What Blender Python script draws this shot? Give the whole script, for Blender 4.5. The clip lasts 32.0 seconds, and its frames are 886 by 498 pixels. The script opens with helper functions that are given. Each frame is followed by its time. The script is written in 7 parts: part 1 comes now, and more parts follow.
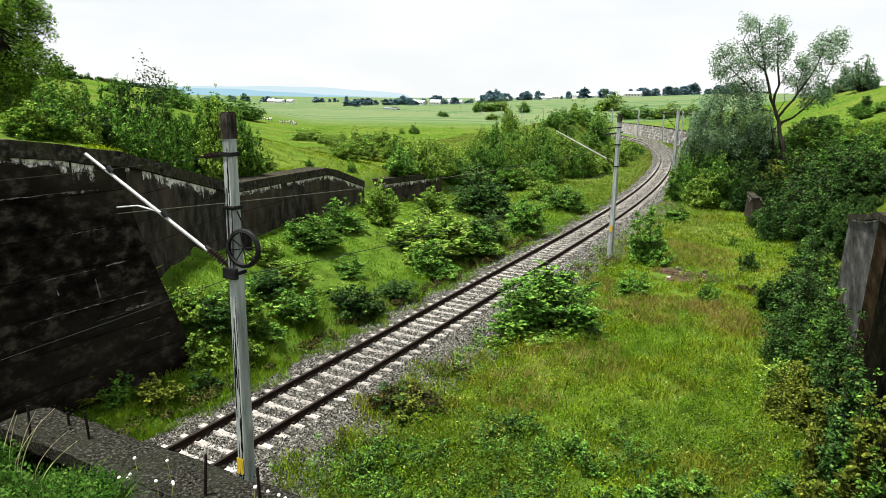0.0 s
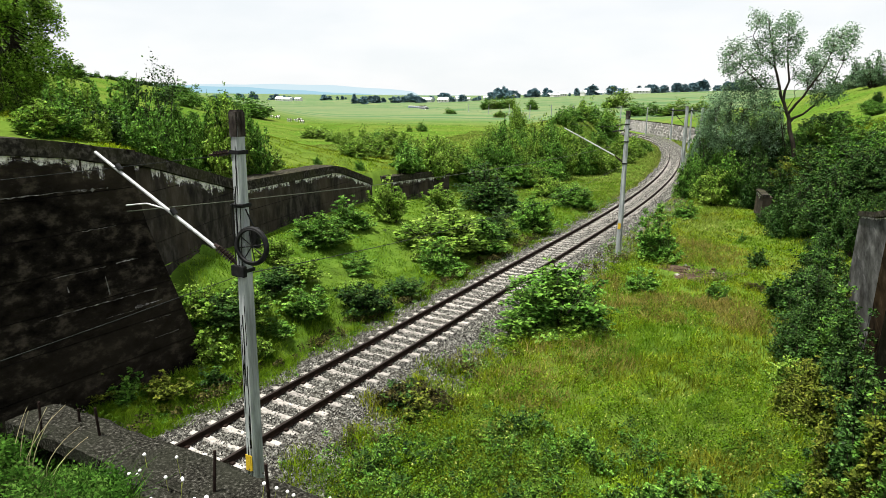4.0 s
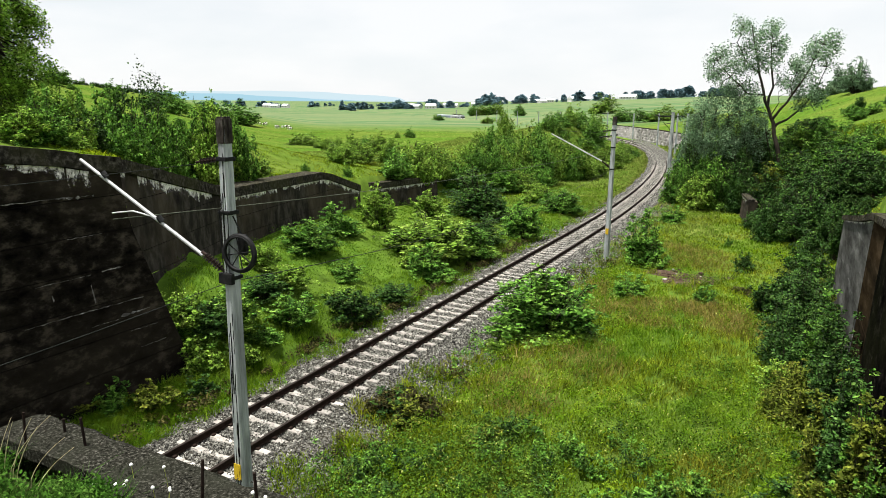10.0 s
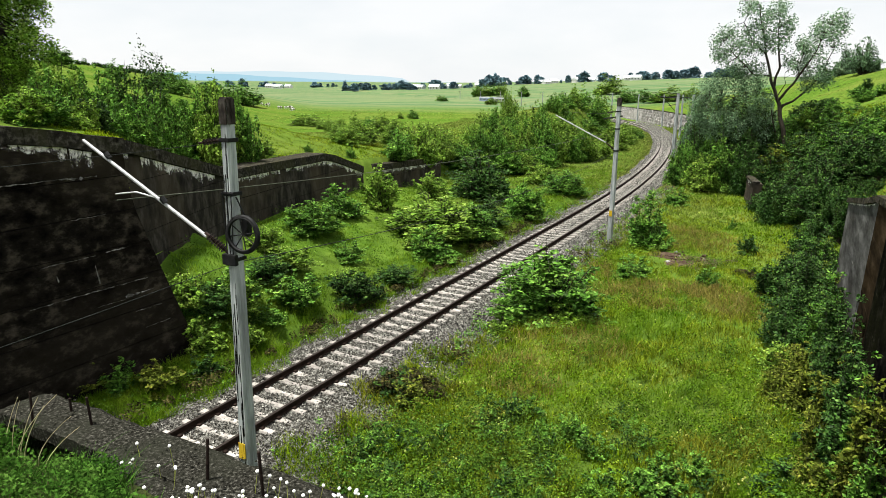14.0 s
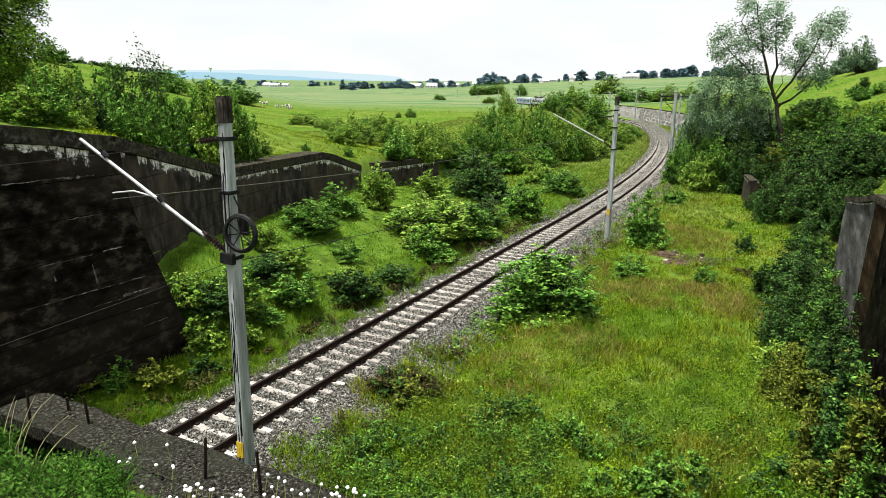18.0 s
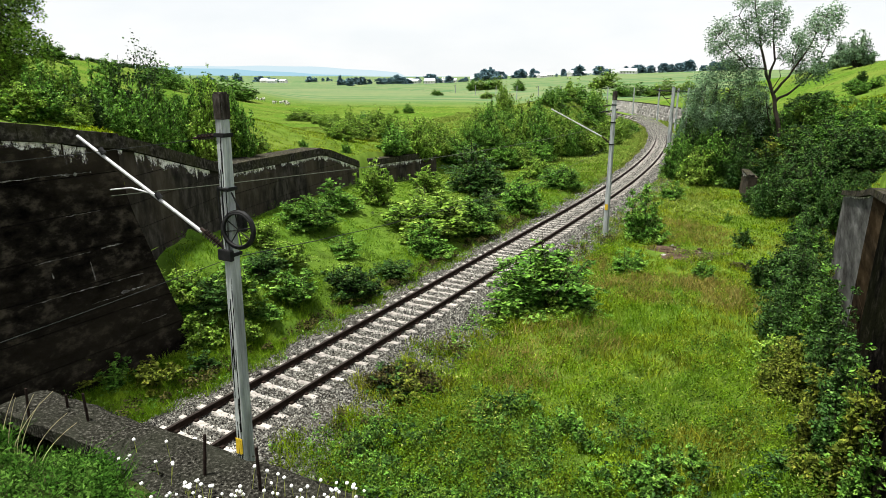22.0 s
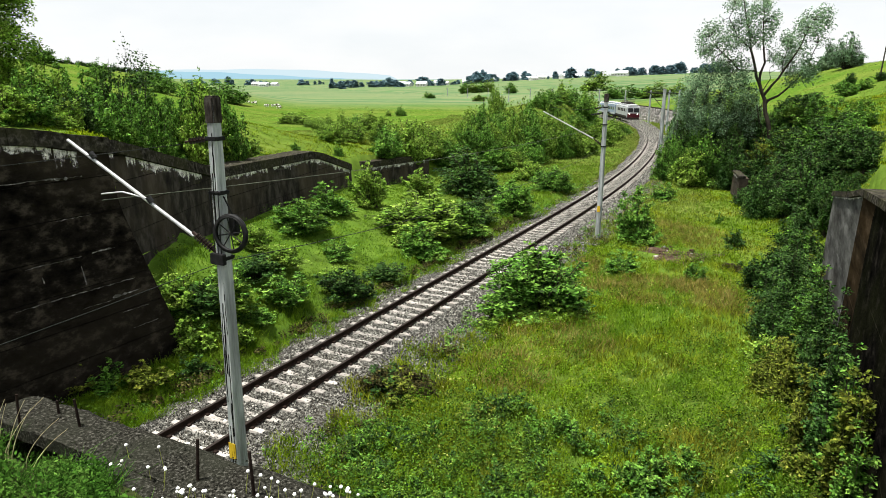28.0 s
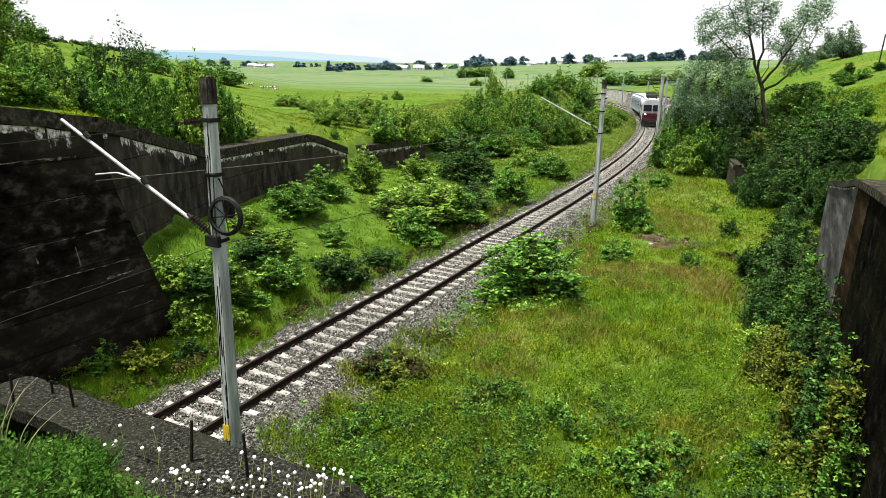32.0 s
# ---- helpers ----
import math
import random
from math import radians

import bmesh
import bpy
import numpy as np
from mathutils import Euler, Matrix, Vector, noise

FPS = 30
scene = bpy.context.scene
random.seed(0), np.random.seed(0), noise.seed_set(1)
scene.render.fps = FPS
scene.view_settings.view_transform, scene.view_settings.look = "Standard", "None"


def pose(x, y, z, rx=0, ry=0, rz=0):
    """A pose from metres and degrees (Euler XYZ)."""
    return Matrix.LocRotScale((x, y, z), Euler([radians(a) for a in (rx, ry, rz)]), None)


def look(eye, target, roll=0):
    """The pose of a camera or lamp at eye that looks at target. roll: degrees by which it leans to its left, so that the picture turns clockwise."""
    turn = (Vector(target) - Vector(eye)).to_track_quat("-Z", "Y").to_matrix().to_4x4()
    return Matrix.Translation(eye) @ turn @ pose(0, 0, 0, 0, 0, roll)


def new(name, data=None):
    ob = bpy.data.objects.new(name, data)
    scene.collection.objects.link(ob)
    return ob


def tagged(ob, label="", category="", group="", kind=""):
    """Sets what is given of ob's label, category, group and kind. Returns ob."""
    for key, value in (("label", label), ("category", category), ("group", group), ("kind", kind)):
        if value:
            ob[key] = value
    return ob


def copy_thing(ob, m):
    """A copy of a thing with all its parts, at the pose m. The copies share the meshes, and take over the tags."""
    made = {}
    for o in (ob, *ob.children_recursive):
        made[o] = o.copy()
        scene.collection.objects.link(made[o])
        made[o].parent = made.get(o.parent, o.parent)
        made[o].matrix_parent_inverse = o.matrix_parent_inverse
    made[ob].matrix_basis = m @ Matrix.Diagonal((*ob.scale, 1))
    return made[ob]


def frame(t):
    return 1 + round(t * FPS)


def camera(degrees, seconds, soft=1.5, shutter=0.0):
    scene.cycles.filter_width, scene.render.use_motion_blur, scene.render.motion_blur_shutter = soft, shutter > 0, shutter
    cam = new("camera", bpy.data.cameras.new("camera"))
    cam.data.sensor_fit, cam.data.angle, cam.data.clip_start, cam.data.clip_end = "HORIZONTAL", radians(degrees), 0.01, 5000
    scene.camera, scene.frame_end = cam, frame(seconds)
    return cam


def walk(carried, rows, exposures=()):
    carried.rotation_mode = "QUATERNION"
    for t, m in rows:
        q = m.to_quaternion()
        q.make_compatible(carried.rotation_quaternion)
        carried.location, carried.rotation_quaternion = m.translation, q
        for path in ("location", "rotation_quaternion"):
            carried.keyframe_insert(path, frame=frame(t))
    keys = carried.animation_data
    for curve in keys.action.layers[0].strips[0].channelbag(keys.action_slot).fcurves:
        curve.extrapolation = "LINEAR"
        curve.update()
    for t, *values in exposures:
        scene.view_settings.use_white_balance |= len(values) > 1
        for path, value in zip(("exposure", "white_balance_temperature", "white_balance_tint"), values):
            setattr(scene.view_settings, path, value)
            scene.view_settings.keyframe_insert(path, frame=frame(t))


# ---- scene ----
cam = camera(67.0, 32.0, 0.42)
EYE = (0.0, 0.0, 8.3)
# seconds, yaw, pitch, roll of the hand-held camera, which stands in one place
TURNS = [
    (0, 0.3, -12.6, -0.9), (0.5, 0.32, -12.4, -1.02), (1, 0.56, -12.31, -0.94), (1.5, 0.68, -12.31, -0.74),
    (2, 0.79, -12.34, -0.75), (2.5, 0.76, -12.77, -0.76), (3, 0.87, -12.95, -0.72), (3.5, 0.94, -12.82, -0.74),
    (5.5, 0.86, -12.94, -0.62), (6, 0.5, -13.2, -0.43), (6.5, 0.6, -13.07, -0.41), (7, 0.67, -13.05, -0.58),
    (7.5, 0.6, -13.18, -0.71), (8, 0.45, -13.14, -0.64), (8.5, 0.27, -12.91, -0.59), (9, 0.25, -12.84, -0.53),
    (9.5, 0.02, -12.86, -0.55), (10, -0.08, -12.29, -0.61), (10.5, 0.09, -11.98, -0.62), (11, -0, -12.04, -0.58),
    (11.5, -0.01, -12.93, -0.67), (12, 0.26, -13.6, -0.59), (12.5, 0.07, -13.8, -0.83), (13, -0.01, -13.72, -0.99),
    (13.5, 0.03, -13.76, -0.87), (14, 0.21, -13.86, -0.68), (14.5, 0.1, -13.68, -0.61), (16.5, 0.12, -14.1, -0.77),
    (17, 0.08, -14.19, -0.88), (17.5, 0.11, -14.29, -0.85), (18, 0.02, -13.96, -0.7), (18.5, -0.25, -13.94, -0.48),
    (19, -0.14, -13.82, -0.54), (19.5, -0.1, -13.91, -0.33), (20, -0.05, -14.02, -0.17), (20.5, -0.04, -14.16, -0.16),
    (21, -0.08, -14.09, -0.31), (21.5, -0.15, -14.21, -0.49), (22, -0.18, -14.33, -0.5), (22.5, -0.18, -14.22, -0.59),
    (23, -0.39, -14.09, -0.75), (23.5, -0.48, -13.93, -0.42), (24, -0.45, -14.16, -0.45), (24.5, -0.61, -14.35, -0.57),
    (25, -0.73, -14.37, -0.78), (25.5, -0.71, -14.34, -0.75), (27.5, -0.92, -13.97, -0.74), (28, -0.84, -14.1, -0.35),
    (28.5, -0.83, -14.29, -0.56), (29, -0.78, -14.33, -0.61), (29.5, -0.95, -14.31, -0.63), (30, -0.87, -14.62, -0.71),
    (30.5, -0.71, -14.54, -0.64), (31, -0.59, -14.74, -0.78), (31.5, -0.87, -14.83, -0.9), (32, -1.05, -15.38, -1.11),
]
walk(cam, [(t, pose(*EYE, 90 + p, r, y)) for t, y, p, r in TURNS], [(0, 0.94), (7, 0.92), (9, 0.92), (10.5, 0.88), (11, 0.86), (12, 0.84), (13, 0.90), (14, 0.90), (17, 0.96), (20, 0.94), (28, 0.93), (31, 0.93), (32, 0.97)])

# ---------------------------------------------------------------- light
SUN_EL, SUN_AZ = radians(75), radians(-104)
world = bpy.data.worlds.new("overcast")
scene.world = world
world.use_nodes = True
wn, wl = world.node_tree.nodes, world.node_tree.links
wn.clear()
w_out = wn.new("ShaderNodeOutputWorld")
w_bg = wn.new("ShaderNodeBackground")
w_sky = wn.new("ShaderNodeTexSky")
w_sky.sky_type, w_sky.sun_disc = "NISHITA", False
w_sky.sun_elevation, w_sky.sun_rotation = SUN_EL, SUN_AZ
w_gain = wn.new("ShaderNodeMix")
w_gain.data_type, w_gain.blend_type = "RGBA", "MULTIPLY"
w_gain.inputs[0].default_value = 1.0
w_gain.inputs[7].default_value = (0.12, 0.12, 0.12, 1)
w_co = wn.new("ShaderNodeTexCoord")
w_map = wn.new("ShaderNodeMapping")
w_map.inputs["Scale"].default_value = (2.2, 2.2, 7.0)
w_noise = wn.new("ShaderNodeTexNoise")
w_noise.inputs["Scale"].default_value, w_noise.inputs["Detail"].default_value = 1.6, 5
w_ramp = wn.new("ShaderNodeValToRGB")
w_ramp.color_ramp.elements[0].position, w_ramp.color_ramp.elements[0].color = 0.30, (0.92, 0.97, 1.0, 1)
w_ramp.color_ramp.elements[1].position, w_ramp.color_ramp.elements[1].color = 0.58, (1.06, 1.07, 1.08, 1)
w_mix = wn.new("ShaderNodeMix")
w_mix.data_type = "RGBA"
w_mix.inputs[0].default_value = 0.9
wl.new(w_sky.outputs[0], w_gain.inputs[6])
wl.new(w_co.outputs["Generated"], w_map.inputs[0])
wl.new(w_map.outputs[0], w_noise.inputs["Vector"])
wl.new(w_noise.outputs["Fac"], w_ramp.inputs[0])
wl.new(w_gain.outputs[2], w_mix.inputs[6])
wl.new(w_ramp.outputs[0], w_mix.inputs[7])
wl.new(w_mix.outputs[2], w_bg.inputs[0])
w_bg.inputs[1].default_value = 0.52
wl.new(w_bg.outputs[0], w_out.inputs[0])

sun = new("sun", bpy.data.lights.new("sun", "SUN"))
sun.data.energy, sun.data.angle, sun.data.color = 5.0, radians(6), (0.99, 0.965, 0.88)
sun.matrix_world = look((math.sin(SUN_AZ) * math.cos(SUN_EL) * 60, math.cos(SUN_AZ) * math.cos(SUN_EL) * 60, math.sin(SUN_EL) * 60), (0, 0, 0))


# ---------------------------------------------------------------- materials
def mat(name, colours, scale=3.0, rough=0.85, metal=0.0, bump=0.0, fine=None, island=0.0, piece=0.0, stretch=(1, 1, 1),
        translucent=0.0, stops=None, big=None, spec=0.06, where="Object", bump_scale=None):
    """Noise-driven surface: colours along a ramp, a coarser tone on top, random tone by piece or island, fine relief."""
    m = bpy.data.materials.new(name)
    m.use_nodes = True
    n, l = m.node_tree.nodes, m.node_tree.links
    bsdf = n["Principled BSDF"]
    bsdf.inputs["Roughness"].default_value, bsdf.inputs["Metallic"].default_value = rough, metal
    bsdf.inputs["Specular IOR Level"].default_value = spec
    co, mp = n.new("ShaderNodeTexCoord"), n.new("ShaderNodeMapping")
    mp.inputs["Scale"].default_value = stretch
    l.new(co.outputs[where], mp.inputs[0])
    nz = n.new("ShaderNodeTexNoise")
    nz.inputs["Scale"].default_value, nz.inputs["Detail"].default_value, nz.inputs["Roughness"].default_value = scale, 6, 0.65
    l.new(mp.outputs[0], nz.inputs["Vector"])
    ramp = n.new("ShaderNodeValToRGB")
    el = ramp.color_ramp.elements
    stops = stops or [0.3 + 0.4 * i / max(1, len(colours) - 1) for i in range(len(colours))]
    while len(el) < len(colours):
        el.new(0.5)
    for e, c, s in zip(el, colours, stops):
        e.position, e.color = s, (*c, 1)
    l.new(nz.outputs["Fac"], ramp.inputs[0])
    out = ramp.outputs[0]
    if big:
        b_scale, b_colour, b_amount = big
        nb, rb, mx = n.new("ShaderNodeTexNoise"), n.new("ShaderNodeMapRange"), n.new("ShaderNodeMix")
        nb.inputs["Scale"].default_value, nb.inputs["Detail"].default_value = b_scale, 4
        l.new(mp.outputs[0], nb.inputs["Vector"])
        rb.inputs["From Min"].default_value, rb.inputs["From Max"].default_value, rb.inputs["To Max"].default_value = 0.42, 0.66, b_amount
        l.new(nb.outputs["Fac"], rb.inputs[0])
        mx.data_type = "RGBA"
        l.new(rb.outputs[0], mx.inputs[0])
        l.new(out, mx.inputs[6])
        mx.inputs[7].default_value = (*b_colour, 1)
        out = mx.outputs[2]
    for amount, source in ((island, "island"), (piece, "piece")):
        if amount:
            hs, rg = n.new("ShaderNodeHueSaturation"), n.new("ShaderNodeMapRange")
            src = n.new("ShaderNodeNewGeometry").outputs["Random Per Island"] if source == "island" else n.new("ShaderNodeObjectInfo").outputs["Random"]
            rg.inputs["To Min"].default_value, rg.inputs["To Max"].default_value = 1 - amount, 1 + amount
            l.new(src, rg.inputs[0])
            l.new(rg.outputs[0], hs.inputs["Value"])
            l.new(out, hs.inputs["Color"])
            out = hs.outputs[0]
    l.new(out, bsdf.inputs["Base Color"])
    if bump:
        bp, nf = n.new("ShaderNodeBump"), n.new("ShaderNodeTexNoise")
        nf.inputs["Scale"].default_value, nf.inputs["Detail"].default_value = bump_scale or scale * 6, 6
        l.new(mp.outputs[0], nf.inputs["Vector"])
        bp.inputs["Strength"].default_value, bp.inputs["Distance"].default_value = bump, 0.03
        l.new(nf.outputs["Fac"], bp.inputs["Height"])
        l.new(bp.outputs[0], bsdf.inputs["Normal"])
    if translucent:
        tr, ms = n.new("ShaderNodeBsdfTranslucent"), n.new("ShaderNodeMixShader")
        l.new(out, tr.inputs[0])
        ms.inputs[0].default_value = translucent
        l.new(bsdf.outputs[0], ms.inputs[1])
        l.new(tr.outputs[0], ms.inputs[2])
        l.new(ms.outputs[0], n["Material Output"].inputs[0])
    return m


def glow(name, colour, strength):
    m = mat(name, [colour, colour])
    b = m.node_tree.nodes["Principled BSDF"]
    b.inputs["Emission Color"].default_value, b.inputs["Emission Strength"].default_value = (*colour, 1), strength
    return m


M_GRASS = mat("meadow_soil", [(0.030, 0.062, 0.008), (0.058, 0.112, 0.013), (0.098, 0.162, 0.022)], 1.1, 0.95, bump=0.6, bump_scale=9, big=(0.07, (0.14, 0.155, 0.035), 0.45), where="Object", spec=0.0)
M_BLADE = mat("grass_blades", [(0.040, 0.090, 0.003), (0.125, 0.200, 0.006), (0.245, 0.300, 0.014)], 0.7, 0.8, island=0.85, translucent=0.25, big=(0.22, (0.22, 0.165, 0.03), 0.5), spec=0.0)
M_LUSH = mat("lush_blades", [(0.036, 0.092, 0.005), (0.105, 0.19, 0.010), (0.21, 0.295, 0.028)], 1.2, 0.8, island=0.5, translucent=0.28, spec=0.0)
M_HERB = mat("herb_leaves", [(0.016, 0.042, 0.003), (0.046, 0.098, 0.009), (0.125, 0.19, 0.030)], 2.5, 0.7, island=0.75, translucent=0.15, spec=0.02)
M_BANK = mat("bank_blades", [(0.075, 0.115, 0.018), (0.155, 0.20, 0.038), (0.27, 0.29, 0.085)], 0.5, 0.85, island=0.6, translucent=0.25, spec=0.0)
M_DRY = mat("dry_grass_blades", [(0.10, 0.092, 0.022), (0.205, 0.168, 0.042), (0.32, 0.265, 0.10)], 1.5, 0.85, island=0.6, translucent=0.25, spec=0.0)
M_LEAF = [
    mat("leaf_mid", [(0.0245, 0.0777, 0.0111), (0.0815, 0.189, 0.0246), (0.212, 0.341, 0.0616)], 4.5, 0.5, island=0.8, piece=0.15, translucent=0.22),
    mat("leaf_bright", [(0.0449, 0.121, 0.0144), (0.142, 0.245, 0.0301), (0.277, 0.371, 0.0723)], 4.5, 0.5, island=0.8, piece=0.15, translucent=0.26),
    # dark green leaves; the shade of hollows and gaps is put into them too
    mat("leaf_dark", [(0.009, 0.028, 0.006), (0.028, 0.070, 0.013), (0.085, 0.145, 0.030)], 4.5, 0.5, island=0.8, piece=0.2, translucent=0.12),
    # willow grey-green, lightened and blued with haze put into the colour
    mat("leaf_grey", [(0.065, 0.125, 0.062), (0.145, 0.235, 0.130), (0.26, 0.35, 0.21)], 3.0, 0.5, island=0.7, piece=0.1, translucent=0.45),
    # village trees: distance haze is put into this pale blue leaf colour
    mat("leaf_hazed", [(0.075, 0.135, 0.165), (0.115, 0.185, 0.205)], 0.4, 0.8, island=0.15, piece=0.25),
    mat("leaf_rust", [(0.030, 0.052, 0.006), (0.095, 0.125, 0.015), (0.23, 0.235, 0.035)], 4.0, 0.6, island=0.8, translucent=0.3),
    mat("leaf_brown", [(0.010, 0.012, 0.004), (0.040, 0.038, 0.012), (0.12, 0.105, 0.028)], 4.0, 0.7, island=0.8, translucent=0.15),
    mat("leaf_tree", [(0.050, 0.135, 0.014), (0.165, 0.30, 0.032), (0.33, 0.45, 0.08)], 3.0, 0.5, island=0.8, translucent=0.55),
]


def hazed_crop_strips(m):
    """Beyond the cutting the meadow gives way to strips of different crops, distance haze put into their colours."""
    n, l = m.node_tree.nodes, m.node_tree.links
    bsdf = n["Principled BSDF"]
    old = bsdf.inputs["Base Color"].links[0].from_socket
    co, mp, nz, ramp = n.new("ShaderNodeTexCoord"), n.new("ShaderNodeMapping"), n.new("ShaderNodeTexNoise"), n.new("ShaderNodeValToRGB")
    mp.inputs["Rotation"].default_value, mp.inputs["Scale"].default_value = (0, 0, 0.10), (0.0016, 0.024, 0.0)
    nz.inputs["Scale"].default_value, nz.inputs["Detail"].default_value = 1.0, 3
    l.new(co.outputs["Object"], mp.inputs[0])
    l.new(mp.outputs[0], nz.inputs["Vector"])
    l.new(nz.outputs["Fac"], ramp.inputs[0])
    el = ramp.color_ramp.elements
    while len(el) < 6:
        el.new(0.5)
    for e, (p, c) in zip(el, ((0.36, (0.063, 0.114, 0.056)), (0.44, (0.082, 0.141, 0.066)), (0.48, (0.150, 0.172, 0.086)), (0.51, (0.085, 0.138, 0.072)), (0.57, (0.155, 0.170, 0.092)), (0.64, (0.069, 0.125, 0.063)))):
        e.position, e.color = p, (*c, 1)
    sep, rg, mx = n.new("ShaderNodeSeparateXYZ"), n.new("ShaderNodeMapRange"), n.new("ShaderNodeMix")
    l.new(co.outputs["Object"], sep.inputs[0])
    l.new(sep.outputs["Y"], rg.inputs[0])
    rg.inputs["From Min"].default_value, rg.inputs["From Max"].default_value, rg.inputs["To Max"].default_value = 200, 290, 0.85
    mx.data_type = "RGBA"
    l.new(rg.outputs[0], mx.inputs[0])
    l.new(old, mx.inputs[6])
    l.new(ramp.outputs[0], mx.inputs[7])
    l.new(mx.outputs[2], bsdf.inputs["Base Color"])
    return m


hazed_crop_strips(M_GRASS)
M_LAWN = mat("lawn_blades", [(0.013, 0.042, 0.006), (0.036, 0.092, 0.012), (0.085, 0.155, 0.030)], 9, 0.7, island=0.6, translucent=0.2, spec=0.0)
M_SOIL = mat("dark_turf_soil", [(0.018, 0.022, 0.008), (0.05, 0.065, 0.018)], 14, 0.95, bump=0.8)
M_BARK = mat("bark", [(0.022, 0.018, 0.014), (0.06, 0.05, 0.04)], 8, 0.95, bump=0.6, stretch=(1, 1, 0.2))
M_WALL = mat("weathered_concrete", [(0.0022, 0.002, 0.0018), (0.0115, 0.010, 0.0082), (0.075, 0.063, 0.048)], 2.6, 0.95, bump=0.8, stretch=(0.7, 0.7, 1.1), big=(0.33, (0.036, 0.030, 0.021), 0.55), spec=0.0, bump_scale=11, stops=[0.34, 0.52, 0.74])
M_WALL_MID = mat("brown_weathered_concrete", [(0.008, 0.0073, 0.0065), (0.028, 0.025, 0.021), (0.088, 0.078, 0.066)], 2.2, 0.9, bump=0.6, stretch=(1.0, 1.0, 0.5), big=(0.5, (0.075, 0.06, 0.042), 0.6), spec=0.02, bump_scale=14, stops=[0.3, 0.5, 0.75])
M_COPING = mat("mossy_coping", [(0.006, 0.0055, 0.0048), (0.026, 0.024, 0.020), (0.11, 0.10, 0.085)], 7, 0.95, bump=0.7, big=(1.3, (0.05, 0.05, 0.025), 0.5), spec=0.0)
# wall stretch in shadow: the shade is put into this near-black colour
M_WALL_SHADED = mat("shade_black_concrete", [(0.0016, 0.0015, 0.0014), (0.0055, 0.005, 0.0044), (0.028, 0.025, 0.021)], 2.6, 0.95, bump=0.8, big=(0.5, (0.012, 0.013, 0.006), 0.6), spec=0.0, bump_scale=11, stops=[0.34, 0.54, 0.76])
M_LIME = mat("lime_bloom", [(0.03, 0.028, 0.025), (0.10, 0.095, 0.088), (0.5, 0.48, 0.46)], 5, 0.9, bump=0.3)


def crust(name):
    """Lime that has run down from the coping: thins out downwards in ragged streaks (UV: metres along, share of its depth)."""
    m = mat(name, [(0.10, 0.085, 0.065), (0.36, 0.34, 0.31), (0.78, 0.76, 0.73)], 6, 0.9, bump=0.3, stops=[0.30, 0.42, 0.55])
    n, l = m.node_tree.nodes, m.node_tree.links
    co, sep = n.new("ShaderNodeTexCoord"), n.new("ShaderNodeSeparateXYZ")
    l.new(co.outputs["UV"], sep.inputs[0])
    total = None
    for scale, stretch, gain in ((1.0, (6.5, 0.5, 1), 0.7), (1.0, (1.7, 0.9, 1), 1.5), (1.0, (11, 6.0, 1), 0.8), (1.0, (30, 12.0, 1), 0.5)):
        mp, nz, k = n.new("ShaderNodeMapping"), n.new("ShaderNodeTexNoise"), n.new("ShaderNodeMath")
        mp.inputs["Scale"].default_value = stretch
        nz.inputs["Scale"].default_value, nz.inputs["Detail"].default_value = scale, 4
        l.new(co.outputs["UV"], mp.inputs[0])
        l.new(mp.outputs[0], nz.inputs["Vector"])
        k.operation = "MULTIPLY"
        k.inputs[1].default_value = gain
        l.new(nz.outputs["Fac"], k.inputs[0])
        if total is None:
            total = k.outputs[0]
        else:
            add = n.new("ShaderNodeMath")
            l.new(total, add.inputs[0])
            l.new(k.outputs[0], add.inputs[1])
            total = add.outputs[0]
    low, dif, rg = n.new("ShaderNodeMath"), n.new("ShaderNodeMath"), n.new("ShaderNodeMapRange")
    low.operation, dif.operation = "MULTIPLY", "SUBTRACT"
    low.inputs[1].default_value = 0.85
    l.new(sep.outputs["Y"], low.inputs[0])
    l.new(total, dif.inputs[0])
    l.new(low.outputs[0], dif.inputs[1])
    rg.inputs["From Min"].default_value, rg.inputs["From Max"].default_value = 1.40, 1.75
    l.new(dif.outputs[0], rg.inputs[0])
    tr, ms = n.new("ShaderNodeBsdfTransparent"), n.new("ShaderNodeMixShader")
    l.new(rg.outputs[0], ms.inputs[0])
    l.new(tr.outputs[0], ms.inputs[1])
    l.new(n["Principled BSDF"].outputs[0], ms.inputs[2])
    l.new(ms.outputs[0], n["Material Output"].inputs[0])
    return m


M_CRUST = crust("lime_crust")
M_PARAPET = mat("old_concrete", [(0.006, 0.0058, 0.0048), (0.038, 0.0365, 0.030), (0.24, 0.23, 0.20)], 60, 0.95, bump=1.0, big=(3.2, (0.034, 0.036, 0.026), 0.7), bump_scale=120, stops=[0.36, 0.54, 0.74], spec=0.0)
M_WALL_R = mat("grey_stained_concrete", [(0.018, 0.018, 0.017), (0.070, 0.070, 0.067), (0.17, 0.172, 0.166)], 2.2, 0.9, bump=0.4, stretch=(0.3, 0.12, 0.7), big=(0.5, (0.035, 0.030, 0.025), 0.7), stops=[0.34, 0.5, 0.68], bump_scale=14)
M_WALL_RUST = mat("rust_stained_concrete", [(0.008, 0.0065, 0.005), (0.026, 0.019, 0.012), (0.075, 0.056, 0.037)], 2.6, 0.95, bump=0.4, stretch=(0.3, 0.12, 0.7), big=(0.5, (0.046, 0.029, 0.014), 0.7), stops=[0.34, 0.52, 0.72], bump_scale=18, spec=0.0)
